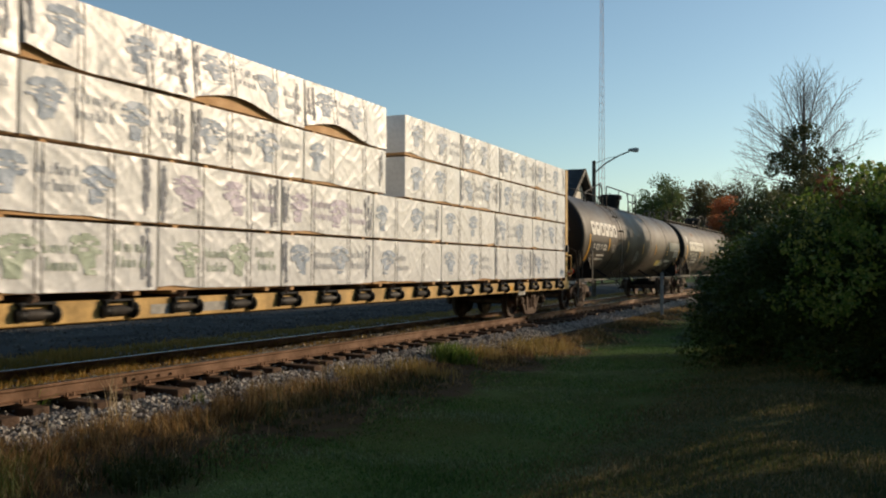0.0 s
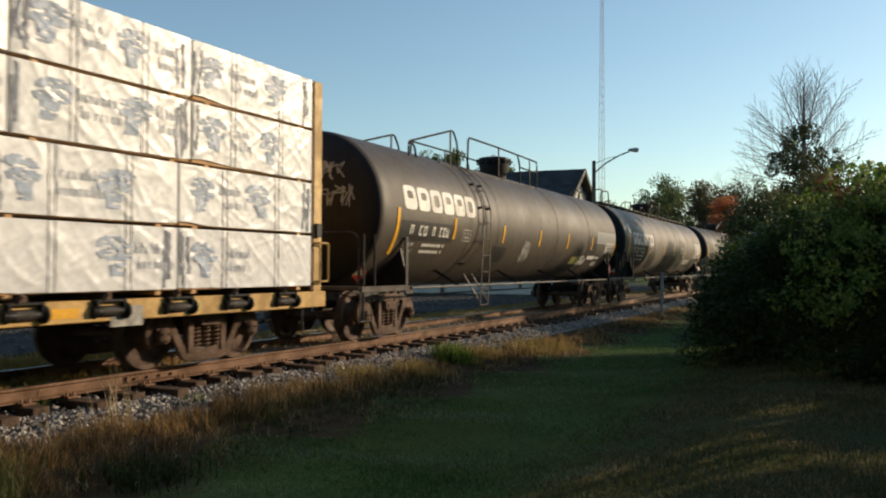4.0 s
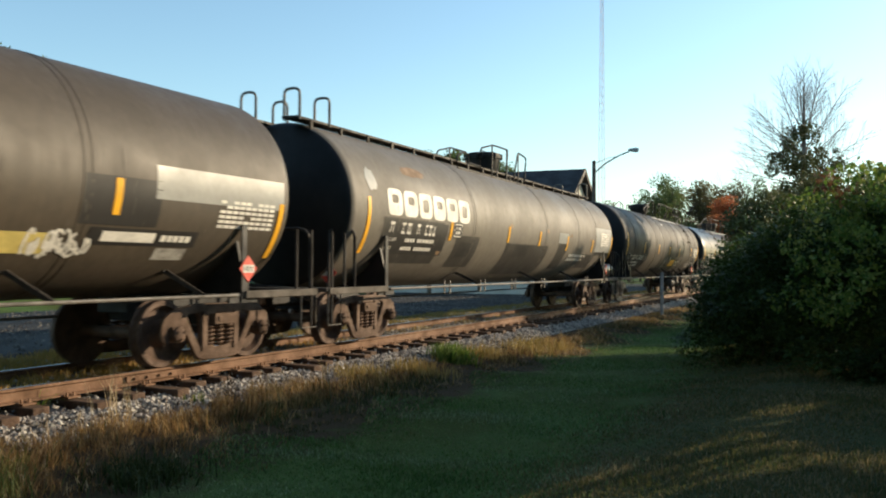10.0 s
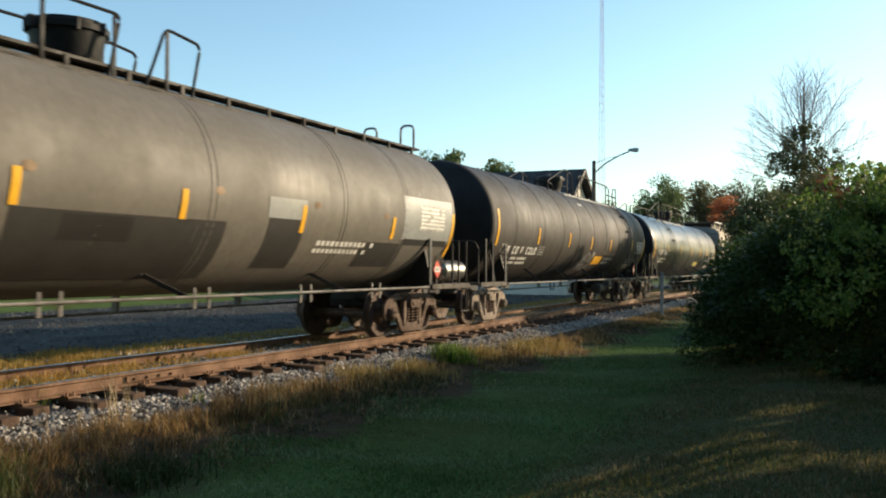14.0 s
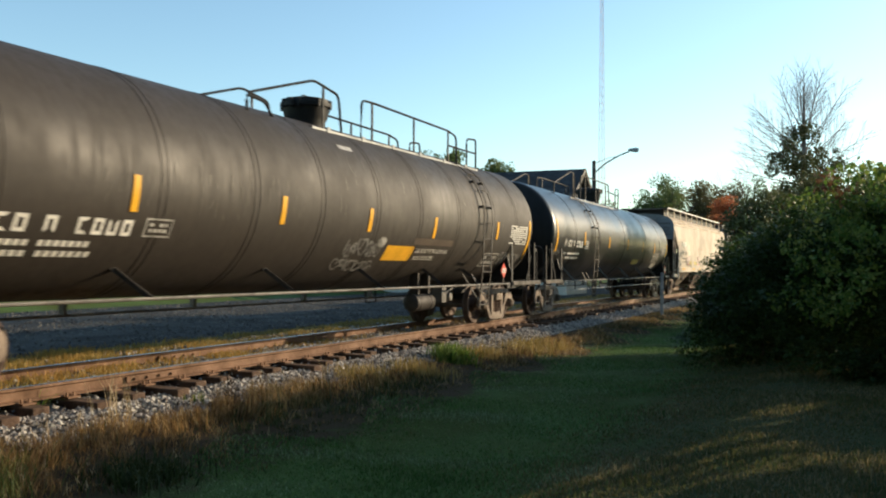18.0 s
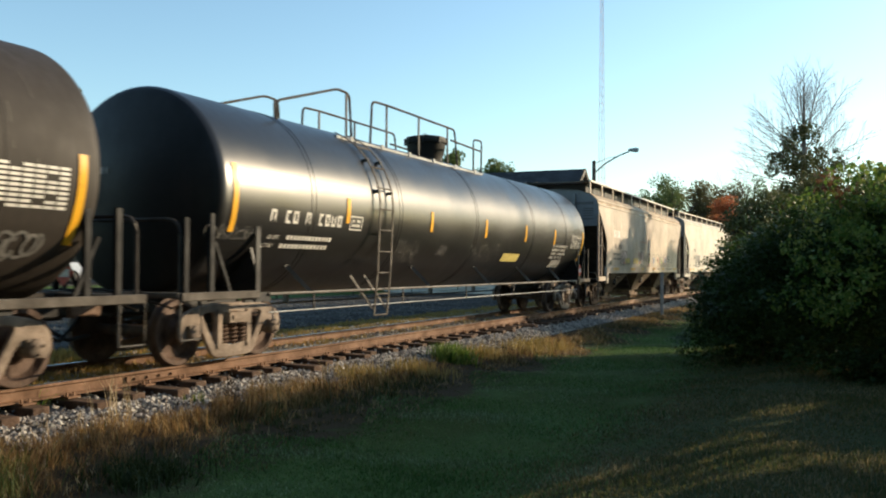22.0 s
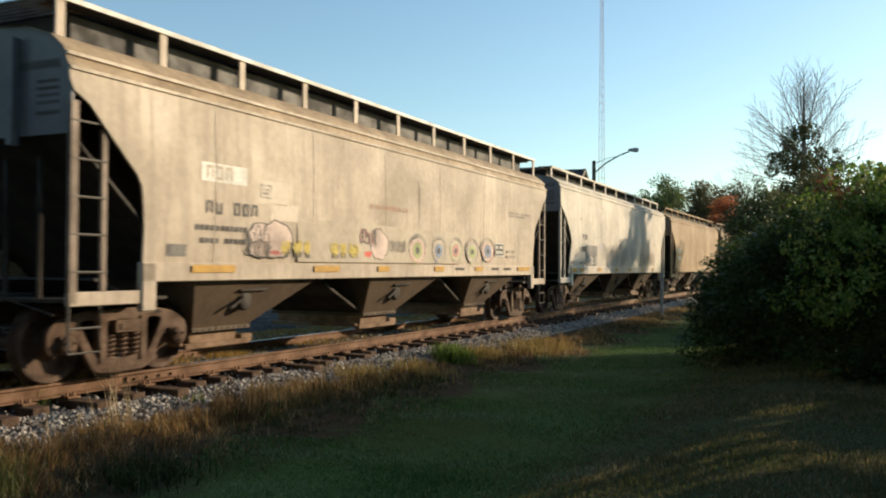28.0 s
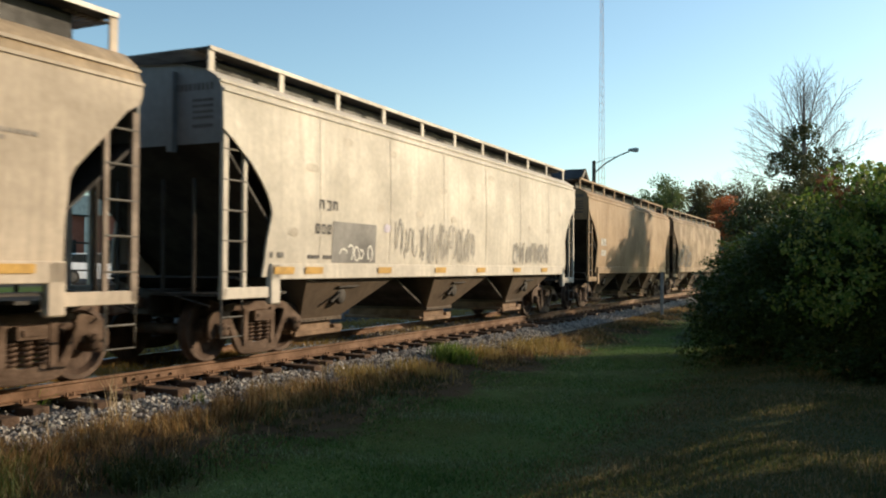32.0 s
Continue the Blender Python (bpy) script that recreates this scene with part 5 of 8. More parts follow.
# brown-black tank car with the orange label
D = tank_car(20.22, 7.68, 11.75, 29.05, 2.47, M_TANK_D, "faded brown-black tank car with an orange label", "pale", R=1.54, seams=(13.25, 15.55, 17.4, 19.1, 20.9, 22.6, 24.4, 26.4, 27.9), fit=(1.0115, -0.27))
D.bright = False
running_pipes(D, 12.8, 27.6)
for s in (15.2, 18.2, 21.0, 23.6, 25.6):
    brace(D, s, 1.33)
ladder(D, 25.6, 0.5)
top_works(D, [([(18.08, 3.75), (18.08, 4.07), (19.9, 4.62), (20.7, 4.5), (20.82, 3.74)], [(20.2, 4.6)]), ([(18.1, 4.04), (18.55, 4.0), (18.75, 3.75)], []), ([(21.49, 3.7), (21.52, 4.56), (21.95, 4.58), (25.41, 4.54), (25.86, 4.46), (25.88, 3.75)], [(21.92, 4.57), (23.69, 4.55), (25.41, 4.53)]), ([(25.45, 4.2), (27.03, 4.2)], []), ([(26.47, 3.75), (26.47, 4.5), (27.03, 4.55), (27.03, 3.68)], [])], (20.81, 0.46, 4.5), (19.8, 27.05), M_BLKPIPE, M_GALV)
for s, z0, z1 in ((11.95, 1.91, 2.79), (15.08, 2.02, 2.46), (18.04, 2.01, 2.43), (20.63, 2.0, 2.41), (23.25, 1.97, 2.39), (26.66, 2.05, 2.47), (28.9, 1.6, 2.6)):
    D.patch("reflective_strip", s - 0.055, s + 0.055, z0, z1, M_YELLOW)
D.bars("number_mark", 12.83, 13.75, 1.73, 1.92, 4, M_WHITE, rnd=2)
D.bars("number_mark", 13.9, 15.2, 1.73, 1.92, 6, M_WHITE, rnd=2)
D.letters("LD LMT", 12.9, 1.585, 0.065, M_WHITE)
D.bars("weight_stencil", 13.4, 14.62, 1.585, 1.65, 12, M_WHITE)
D.letters("LT WT", 12.97, 1.47, 0.065, M_WHITE)
D.bars("weight_stencil", 13.4, 14.7, 1.47, 1.535, 12, M_WHITE)
stencil_box(D, 12.42, 12.74, 1.75, 1.96, M_FADED)
stencil_box(D, 15.34, 15.8, 1.73, 1.96, M_FADED)
D.patch("orange_label", 21.5, 22.6, 1.5, 1.78, M_YELLOW, "orange-yellow stuck-on label")
D.letters("LIQUEFIED PETROLEUM GAS", 22.7, 1.665, 0.085, M_WHITE)
D.letters("NON-ODORIZED", 22.75, 1.52, 0.085, M_WHITE)
data_rows(D, 27.55, 28.75, 1.96, 2.44, 9, 8, M_WHITE, 3)
stencil_box(D, 26.3, 27.2, 1.4, 1.72, M_FADED)
D.patch("repaint_panel", 22.5, 24.3, 1.82, 1.95, mat("brown primer streak", (0.1, 0.075, 0.058), 0.5))
scrawl(D, 20.0, 21.3, 1.55, 1.88, 21, M_CHALK, 14, 0.028)
scrawl(D, 19.9, 21.4, 1.3, 1.5, 24, M_CHALK, 16, 0.03)
blob(D, 21.25, 1.83, 0.14, 0.09, M_FADED, 25, "pale sprayed shape")
scrawl(D, 27.3, 28.6, 1.4, 1.75, 22, M_CHALK, 14, 0.035)
g = Geo()
g.lathe([(-0.46, 0.001), (-0.46, 0.1), (-0.4, 0.18), (0.4, 0.18), (0.46, 0.1), (0.46, 0.001)], "x", 22, (D.u(23.67), -0.95, 0.63))
res = D.add("air_reservoir", g, M_DARK, "dusty dark air reservoir under the tank", 0.0, 50)
for dx in (-0.25, 0.25):
    g = Geo()
    g.bar((D.u(23.67) + dx, -0.95, 0.8), (D.u(23.67) + dx, -0.95, 1.25), 0.06, 0.2)
    part("hanger", g, M_DARK, res)
    g = Geo()
    g.lathe([(-0.025, 0.188), (0.025, 0.188)], "x", 22, (D.u(23.67) + dx, -0.95, 0.63))
    part("strap", g, M_DARK, res)
g = Geo()
g.box(D.u(24.35) - 0.12, D.u(24.35) + 0.12, -1.2, -0.95, 0.6, 0.95)
g.lathe([(-0.16, 0.001), (-0.16, 0.09), (0.16, 0.09), (0.16, 0.001)], "y", 14, (D.u(24.75), -1.02, 0.72))
g.tube([(D.u(24.35), -1.05, 0.8), (D.u(24.75), -1.05, 0.8), (D.u(25.2), -1.0, 0.9)], 0.025, 7)
D.add("brake_valve", g, M_PIPE, "pale dusty brake valve under the tank", 0.015)
D.patch("data_panel", 20.05, 20.5, 3.42, 3.5, M_FADED)
M_SCUFF = mat("pale scratched paint", (0.13, 0.115, 0.095), 0.6)
scuffs(D, 14.6, 18.6, 2.0, 2.5, 70, M_SCUFF, 51)
scuffs(D, 19.5, 28.5, 2.2, 3.3, 60, M_SCUFF, 52)
scuffs(B, -26.5, -12.0, 1.6, 3.2, 90, M_SCUFF, 53)
scuffs(C, -8.0, 8.5, 1.5, 3.4, 70, mat("pale scratched grey paint", (0.22, 0.2, 0.165), 0.6), 54)
placard(D, 27.2, 1.3)
head_marks(D, [(0.2, 1.2, 2.66, 0.1, 10), (0.4, 1.1, 2.55, 0.045, 9), (0.5, 1.1, 2.45, 0.045, 8), (0.0, 0.8, 1.75, 0.035, 12)])

# glossy black tank car
E = tank_car(40.42, 8.33, 31.25, 49.2, 2.42, M_TANK_E, "glossy black tank car with yellow strips", frame="pale", R=1.53, seams=(33.4, 36.4, 40.2, 44.2, 47.2), fit=(0.993, 0.35))
E.bright = True
running_pipes(E, 32.3, 48.6)
for s in (33.2, 37.6, 40.9, 43.9, 46.6):
    brace(E, s, 1.38)
for q in (-1, 1):
    g = Geo()
    g.tube([(E.u(32.3), q * 1.46, 0.7), (E.u(48.6), q * 1.46, 0.7)], 0.011, 7)
    E.add("brake_rod", g, M_GALV, "thin bright rod below the safety pipe")
    for s in np.arange(33.5, 48.5, 3.1):
        g = Geo()
        g.bar((E.u(s), q * 1.46, 0.69), (E.u(s), q * 1.46, 0.99), 0.03, 0.02)
        E.add("rod_hanger", g, M_DARK)
ladder(E, 35.4, 0.48, material=M_SILL)
top_works(E, [([(33.37, 3.75), (33.37, 4.06), (35.25, 4.6), (35.66, 4.58), (35.76, 3.75)], [(35.56, 4.59)]), ([(36.46, 3.75), (36.53, 4.6), (37.13, 4.62), (40.5, 4.61), (40.67, 3.8)], [(37.13, 4.61), (38.59, 4.6), (40.1, 4.59)]), ([(40.3, 4.34), (42.21, 4.3)], []), ([(41.66, 3.75), (41.66, 4.54), (42.21, 4.57), (42.15, 3.75)], [])], (40.62, 0.5, 4.5), (35.2, 42.2), M_DARK, M_GALV, 0.8)
for s, z0, z1 in ((31.42, 1.85, 2.81), (34.45, 2.11, 2.53), (37.76, 2.09, 2.49), (40.75, 2.07, 2.49), (43.57, 2.06, 2.48), (46.1, 2.04, 2.47), (49.05, 1.6, 2.5)):
    E.patch("reflective_strip", s - 0.055, s + 0.055, z0, z1, M_YELLOW)
E.bars("number_mark", 32.27, 33.05, 2.03, 2.22, 4, M_WHITE, rnd=2)
E.bars("number_mark", 33.2, 34.32, 2.03, 2.22, 6, M_WHITE, rnd=2)
E.letters("LD LMT", 32.3, 1.785, 0.065, M_WHITE)
E.bars("weight_stencil", 32.8, 34.1, 1.785, 1.85, 13, M_WHITE)
E.letters("LT WT", 32.25, 1.655, 0.065, M_WHITE)
E.bars("weight_stencil", 32.7, 34.05, 1.655, 1.72, 13, M_WHITE)
stencil_box(E, 34.55, 34.95, 2.0, 2.24, M_WHITE)
E.patch("yellow_label", 42.3, 43.5, 1.53, 1.73, M_LABEL)
for k in range(4):
    E.bars("stencil", 46.1, 47.5, 1.97 - 0.11 * k, 2.04 - 0.11 * k, 12, M_FADED, rnd=k + 4)
data_rows(E, 47.8, 48.9, 1.96, 2.38, 8, 8, M_FADED, 4)
E.patch("pale_label", 46.5, 47.4, 1.38, 1.6, M_FADED)
for k, (a, b, z0, z1) in enumerate(((30.9, 32.0, 1.75, 1.95), (36.4, 37.5, 1.45, 1.9), (38.3, 38.8, 1.6, 1.85), (40.0, 42.0, 1.5, 1.95))):
    scrawl(E, a, b, z0, z1, 40 + k, M_CHALK, 14, 0.008)
placard(E, 48.9, 1.3)
head_marks(E, [(0.2, 1.1, 2.66, 0.1, 10), (0.4, 1.1, 2.52, 0.045, 9)])


def hopper_car(mid, half, s0, s1, paint, label, end_paint, edge, z_side=3.55, bays=3, frame="rust", post_gap=1.55, fit=(1.0, 0.0), rise=1.0, zt=4.4, roof_paint=None, ladder_paint=None):
    """A covered hopper. edge: rows of (distance in from the end, height) of the side sheet's cut-out end."""
    c = Car("hopper_car", mid, half, label, "hopper car", frame, fit)
    # side section from the sill up to the roof's middle: (offset, height)
    sec = [(1.47, 1.22), (1.50, 1.5), (1.525, 2.1), (1.525, 2.9), (1.50, z_side), (1.46, z_side + 0.08 * rise), (1.40, z_side + 0.24 * rise), (1.2, z_side + 0.40 * rise), (0.8, z_side + 0.53 * rise), (0.0, z_side + 0.6 * rise)]
    c.sec = sec
    zz, oo = [p[1] for p in sec[:6]], [p[0] for p in sec[:6]]
    c.side = lambda z: float(np.interp(z, zz, oo))
    ez, ed = [p[1] for p in edge], [p[0] for p in edge]

    def inset(z):
        return float(np.interp(z, ez, ed))
    zs = list(np.linspace(1.22, z_side, 20))
    for q in (-1, 1):
        g = Geo()

        def f(t, z, dd):
            a, b = c.u(s0) + inset(z), c.u(s1) - inset(z)
            return (a + (b - a) * t, q * (c.side(z) - dd), z)
        ts = list(np.linspace(0, 1, 12))
        g.grid(lambda t, z: f(t, z, 0), ts, zs)
        g.grid(lambda t, z: f(t, z, 0.03), ts, zs)
        for t in (0, 1):
            g.grid(lambda dd, z: f(t, z, dd), [0, 0.03], zs)
        c.add("side_sheet", g, paint, "", smooth_deg=40)
    roof = [p for p in sec[4:]]
    roof = [(-o, z) for o, z in roof] + [(o, z) for o, z in roof[-2::-1]]
    g = Geo()
    g.grid(lambda s, p: (c.u(s), p[0], p[1]), [s0, s1], roof)
    rf = c.add("roof", g, roof_paint or paint, "", smooth_deg=40)
    g = Geo()
    for q in (-1, 1):
        for zq, oq in ((z_side, 1.50), (z_side + 0.17 * rise, 1.44)):
            g.box(c.u(s0), c.u(s1), q * oq - 0.025, q * oq + 0.025, zq - 0.02, zq + 0.02)
    part("top_chord", g, paint, rf)
    # ends: upright sheet above, slope sheet below in a dark colour for its shade
    zlow = z_side - 0.72
    for k, s in ((-1, s0), (1, s1)):
        x = c.u(s) - k * 0.04
        g = Geo()
        poly = [(-1.47, zlow)] + [(-o, z) for o, z in sec[4:]] + [(o, z) for o, z in sec[-2:3:-1]] + [(1.47, zlow)]
        g.plate([(x, a, b) for a, b in poly], (-k * 0.03, 0, 0))
        e = c.add("end_sheet", g, end_paint, "upright end sheet, shade-tinted on the pale cars")
        if k < 0:
            g = Geo()
            for row, (zr, hr) in enumerate(((z_side + 0.02, 0.1), (z_side - 0.14, 0.04), (z_side - 0.22, 0.04), (z_side - 0.3, 0.04), (z_side - 0.38, 0.04), (z_side - 0.5, 0.05))):
                n = 10 if row == 0 else 6
                for i in range(n):
                    y = -1.3 + (0.075 if row == 0 else 0.06) * i
                    g.add([(x - 0.006, y, zr), (x - 0.006, y + 0.045, zr), (x - 0.006, y + 0.045, zr + hr), (x - 0.006, y, zr + hr)], [(0, 1, 2, 3)])
            tagged(part("stencil", g, M_DARKMARK, e), kind="stuff")
        for y in (-0.62, 0.62):
            g = Geo()
            g.box(min(x, x + k * 0.1), max(x, x + k * 0.1), y - 0.05, y + 0.05, zlow - 0.1, z_side + 0.4 * rise)
            part("end_post", g, end_paint, e)
        g = Geo()
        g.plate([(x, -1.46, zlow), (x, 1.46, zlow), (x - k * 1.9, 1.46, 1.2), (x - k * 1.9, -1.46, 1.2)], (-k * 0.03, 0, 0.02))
        c.add("slope_sheet", g, M_DARK, "sloping end sheet, dark for its shade")
        # end frame: corner posts, ladder, sill
        for q in (-1, 1):
            g = Geo()
            g.box(min(x, x - k * 0.1), max(x, x - k * 0.1), q * 1.46 - 0.03, q * 1.46 + 0.03, 0.95, z_side - 0.35)
            g.box(min(x - k * 0.45, x - k * 0.52), max(x - k * 0.45, x - k * 0.52), q * 1.46 - 0.025, q * 1.46 + 0.025, 0.95, z_side - 0.62)
            lad = c.add("end_ladder", g, ladder_paint or paint, "corner post ladder")
            for z in np.arange(1.3, z_side - 0.5, 0.42):
                r = Geo()
                r.tube([(x, q * 1.48, z), (x - k * 0.5, q * 1.48, z)], 0.015, 6)
                part("rung", r, M_PIPE, lad)
            g = Geo()
            a, b = sorted((x, x - k * 1.3))
            g.box(a, b, q * 1.45 - 0.04, q * 1.45 + 0.04, 0.92, 1.08)
            c.add("end_sill", g, paint, "pale painted end sill", 0.01)
            g = Geo()
            a, b = sorted((x - k * 1.05, x - k * 1.3))
            g.box(a, b, q * 1.47 - 0.05, q * 1.47 + 0.05, 0.82, 1.42)
            c.add("jacking_post", g, paint, "", 0.02)
        g = Geo()
        for y in (-0.9, -0.35, 0.5):
            g.tube([(x - k * 0.1, y, 1.0), (x - k * 0.1, y, 2.6)], 0.03, 6)
        g.box(min(x, x - k * 1.6), max(x, x - k * 1.6), -1.4, 1.4, 0.96, 1.0)
        g.box(min(x - k * 0.5, x - k * 1.8), max(x - k * 0.5, x - k * 1.8), -0.3, 0.3, 0.66, 0.96)
        c.add("end_frame", g, M_DARK, "dark end platform and posts")
        c.coupler(k, s - k * 0.05)
        c.step(s - k * 0.05, s - k * 0.5, 0.95, 0.4, 1.46, None, 2)
    # side sill
    for q in (-1, 1):
        g = Geo()
        g.box(c.u(s0) + 1.1, c.u(s1) - 1.1, q * 1.47 - 0.05, q * 1.47 + 0.05, 1.18, 1.42)
        c.add("side_sill", g, paint, "", 0.01)
    # chutes: the near-upright front edge and the long rear slope of each, a recessed slope sheet before it, its shade
    # put into its dark colour
    f = (s1 - s0) / 16.45
    for i in range(bays):
        a = c.u(s0) + (2.15 + 4.65 * i) * f
        b, c0, c1, z0 = a + 2.95 * f, a + 0.42, a + 1.6, 0.5
        tq, bq = 1.41, 1.0
        g = Geo()
        P = [(a, -tq, 1.2), (b, -tq, 1.2), (b, tq, 1.2), (a, tq, 1.2), (c0, -bq, z0), (c1, -bq, z0), (c1, bq, z0), (c0, bq, z0)]
        g.add(P, [(0, 1, 5, 4), (1, 2, 6, 5), (2, 3, 7, 6), (3, 0, 4, 7), (4, 5, 6, 7)])
        bay = c.add("discharge_chute", g, M_BAY, "dusty brown discharge chute", smooth_deg=0)
        g = Geo()
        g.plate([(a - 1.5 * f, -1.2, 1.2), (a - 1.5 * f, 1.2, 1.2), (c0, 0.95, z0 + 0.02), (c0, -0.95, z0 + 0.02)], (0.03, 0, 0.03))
        part("slope_sheet", g, M_DARK, bay, "sloping front sheet, dark for its shade")
        g = Geo()
        g.box(c0 - 0.04, c1 + 0.04, -1.04, 1.04, z0 - 0.04, z0 + 0.015)
        for k in range(9):
            x = c0 + (c1 - c0) * (k + 0.5) / 9
            g.box(x - 0.015, x + 0.015, -1.055, -1.04, z0 - 0.03, z0)
        part("flange", g, M_BAY, bay, "bolted flange")
        g = Geo()
        g.box(c0 + 0.02, c1 - 0.15, -0.93, 0.93, 0.27, z0 - 0.04)
        g.box(c0 - 0.1, c1 + 0.12, -0.98, -0.88, 0.22, 0.3)
        g.tube([(c0 - 0.14, -0.94, 0.3), (c0 - 0.14, 0.94, 0.3)], 0.04, 8)
        g.box(c1 - 0.05, c1 + 0.22, -0.95, -0.8, 0.24, 0.36)
        part("outlet_gate", g, M_GATE, bay, "pale rusty outlet gate", bevel=0.01)
        g = Geo()
        m = (a + b) / 2 - 0.25
        y, zc = -1.24, 0.88
        g.lathe([(-0.03, 0.001), (-0.03, 0.13), (0.0, 0.15), (0.05, 0.15)], "y", 14, (m, y - 0.02, zc))
        g.bar((m - 0.2, y - 0.09, zc + 0.15), (m + 0.45, y - 0.09, zc + 0.16), 0.06, 0.035)
        g.bar((m - 0.32, y - 0.02, zc - 0.1), (m - 0.05, y - 0.05, zc + 0.05), 0.05, 0.05)
        part("inspection_cover", g, M_DARK, bay, "dark round chute cover with a bar", bevel=0.008)
    # upright weld seams on the sides
    for q in (-1, 1):
        for s in np.arange(s0 + 2.4, s1 - 2.0, 2.35):
            g = Geo()
            g.grid(lambda d, z: (c.u(s) + d, q * (c.side(z) + 0.006), z), [-0.02, 0.02], zs)
            c.add("weld_seam", g, paint)
    # running boards on posts, hatch trough; black puts the shade under the boards into their colour
    for q in (-1, 1):
        g = Geo()
        g.box(c.u(s0) + 0.1, c.u(s1) - 0.1, q * 0.98 - 0.2, q * 0.98 + 0.2, zt - 0.02, zt + 0.02)
        rb = c.add("running_board", g, M_BLACK, "grated roof-edge board, black for its shaded underside")
        p = Geo()
        p.box(c.u(s0) + 0.1, c.u(s1) - 0.1, q * 1.19 - 0.012, q * 1.19 + 0.012, zt - 0.03, zt + 0.03)
        part("board_edge", p, M_WHITE if paint is M_HOP_F else paint, rb)
        n = int((s1 - s0 - 0.3) / post_gap)
        for i in range(n + 1):
            s = s0 + 0.15 + (s1 - s0 - 0.3) * i / n
            p = Geo()
            p.box(c.u(s) - 0.06, c.u(s) + 0.06, q * 1.16 - 0.015, q * 1.16 + 0.015, z_side + 0.36 * rise, zt - 0.02)
            part("board_post", p, paint, rb)
    g = Geo()
    g.box(c.u(s0) + 0.5, c.u(s1) - 0.5, -0.9, 0.9, z_side + 0.3 * rise, zt - 0.045)
    c.add("hatch_trough", g, M_BLACK, "hatch covers along the roof, black for shade", 0.03)
    for k, s in ((-1, s0), (1, s1)):
        for i in range(7):
            x = c.u(s) - k * (0.02 + 0.1 * i)
            g = Geo()
            g.box(x - 0.025, x + 0.025, -0.95, 0.95, zt - 0.04, zt - 0.01)
            c.add("crossing_slat", g, M_PIPE)
    return c


EDGE_F = [(1.12, 1.22), (1.12, 1.85), (1.06, 2.39), (0.52, 2.92), (0.25, 3.2), (0.06, 3.3), (0.0, 3.34), (0.0, 3.6)]
EDGE_G = [(0.95, 1.22), (1.0, 1.7), (1.12, 2.2), (0.95, 2.5), (0.62, 2.83), (0.3, 3.05), (0.12, 3.18), (0.0, 3.22), (0.0, 4.0)]
F = hopper_car(59.27, 7.03, 51.0, 67.45, M_HOP_F, "dusty cream covered hopper car with spray paint", M_END_SHADED, EDGE_F, 3.55, fit=(1.0045, 0.021), ladder_paint=mat("worn brown grey paint", (0.26, 0.2, 0.155), 0.65, 0, 0.6, 2, 20, 0.2), roof_paint=mat("brown stained roof paint", (0.42, 0.32, 0.21), 0.65, 0, 0.62, 1.5, 12, 0.1))
F.patch("brand_mark", 53.1, 54.05, 2.5, 2.75, M_WHITE)
F.bars("brand_mark", 53.2, 53.98, 2.53, 2.72, 4, M_HOP_F)
F.bars("number_mark", 53.2, 54.35, 2.07, 2.25, 6, M_DARKMARK)
F.bars("weight_stencil", 52.9, 54.3, 1.85, 1.92, 14, M_DARKMARK)
F.bars("weight_stencil", 53.1, 54.3, 1.68, 1.75, 12, M_DARKMARK)
F.patch("test_stencil", 52.5, 52.85, 1.5, 1.65, M_CHALK)
for a, b in ((52.93, 53.8), (55.75, 56.5), (57.8, 58.22), (60.15, 60.6), (62.28, 62.72), (65.05, 65.95)):
    F.patch("reflective_strip", a, b, 1.29, 1.39, M_TAPE_OLD, proud=0.06)
for a, b in ((61.2, 61.7), (63.3, 63.75), (64.1, 64.6)):
    F.side = lambda z: 1.525
    F.bars("stencil", a, b, 1.31, 1.37, 5, M_DARKMARK)
M_BAND = mat("faintly stained cream paint", (0.46, 0.39, 0.3), 0.6, 0, 0.85, 1, 10, 0.05)
M_PRIMED = mat("pale repainted cream", (0.57, 0.48, 0.38), 0.6, 0, 0.85, 1, 10, 0.05)
M_SPRAY_PINK = mat("pale pink spray paint", (0.64, 0.5, 0.43), 0.6)
M_SPRAY_YELLOW = mat("yellow spray paint", (0.62, 0.48, 0.1), 0.6, 0, 0.7, 6, 25)
M_SPRAY_GREEN = mat("pale green spray paint", (0.4, 0.46, 0.2), 0.6)
M_SPRAY_BLUE = mat("grey blue spray paint", (0.2, 0.26, 0.38), 0.6)
M_SPRAY_ROSE = mat("rose spray paint", (0.55, 0.27, 0.25), 0.6)
M_SPRAY_GREY = mat("soft grey spray paint", (0.32, 0.28, 0.24), 0.6)
F.patch("faded_band", 55.3, 61.5, 1.45, 2.12, M_BAND, proud=0.004)
for a, b, z0, z1 in ((54.25, 55.05, 2.28, 2.62), (54.6, 55.3, 2.05, 2.3)):
    F.patch("repaint_panel", a, b, z0, z1, M_PRIMED, proud=0.004)
stencil_box(F, 54.35, 54.62, 2.36, 2.56, M_FADED)
blob(F, 54.62, 1.75, 0.5, 0.27, M_SPRAY_PINK, 5, "pale pink sprayed shape")
blob(F, 54.35, 1.62, 0.22, 0.12, M_SPRAY_PINK, 8, "pale pink sprayed shape")
scrawl(F, 53.95, 54.6, 1.5, 2.05, 61, M_DARKMARK, 7, 0.018)
blob(F, 54.72, 1.58, 0.13, 0.035, M_RED, 9, "red sprayed mouth shape")
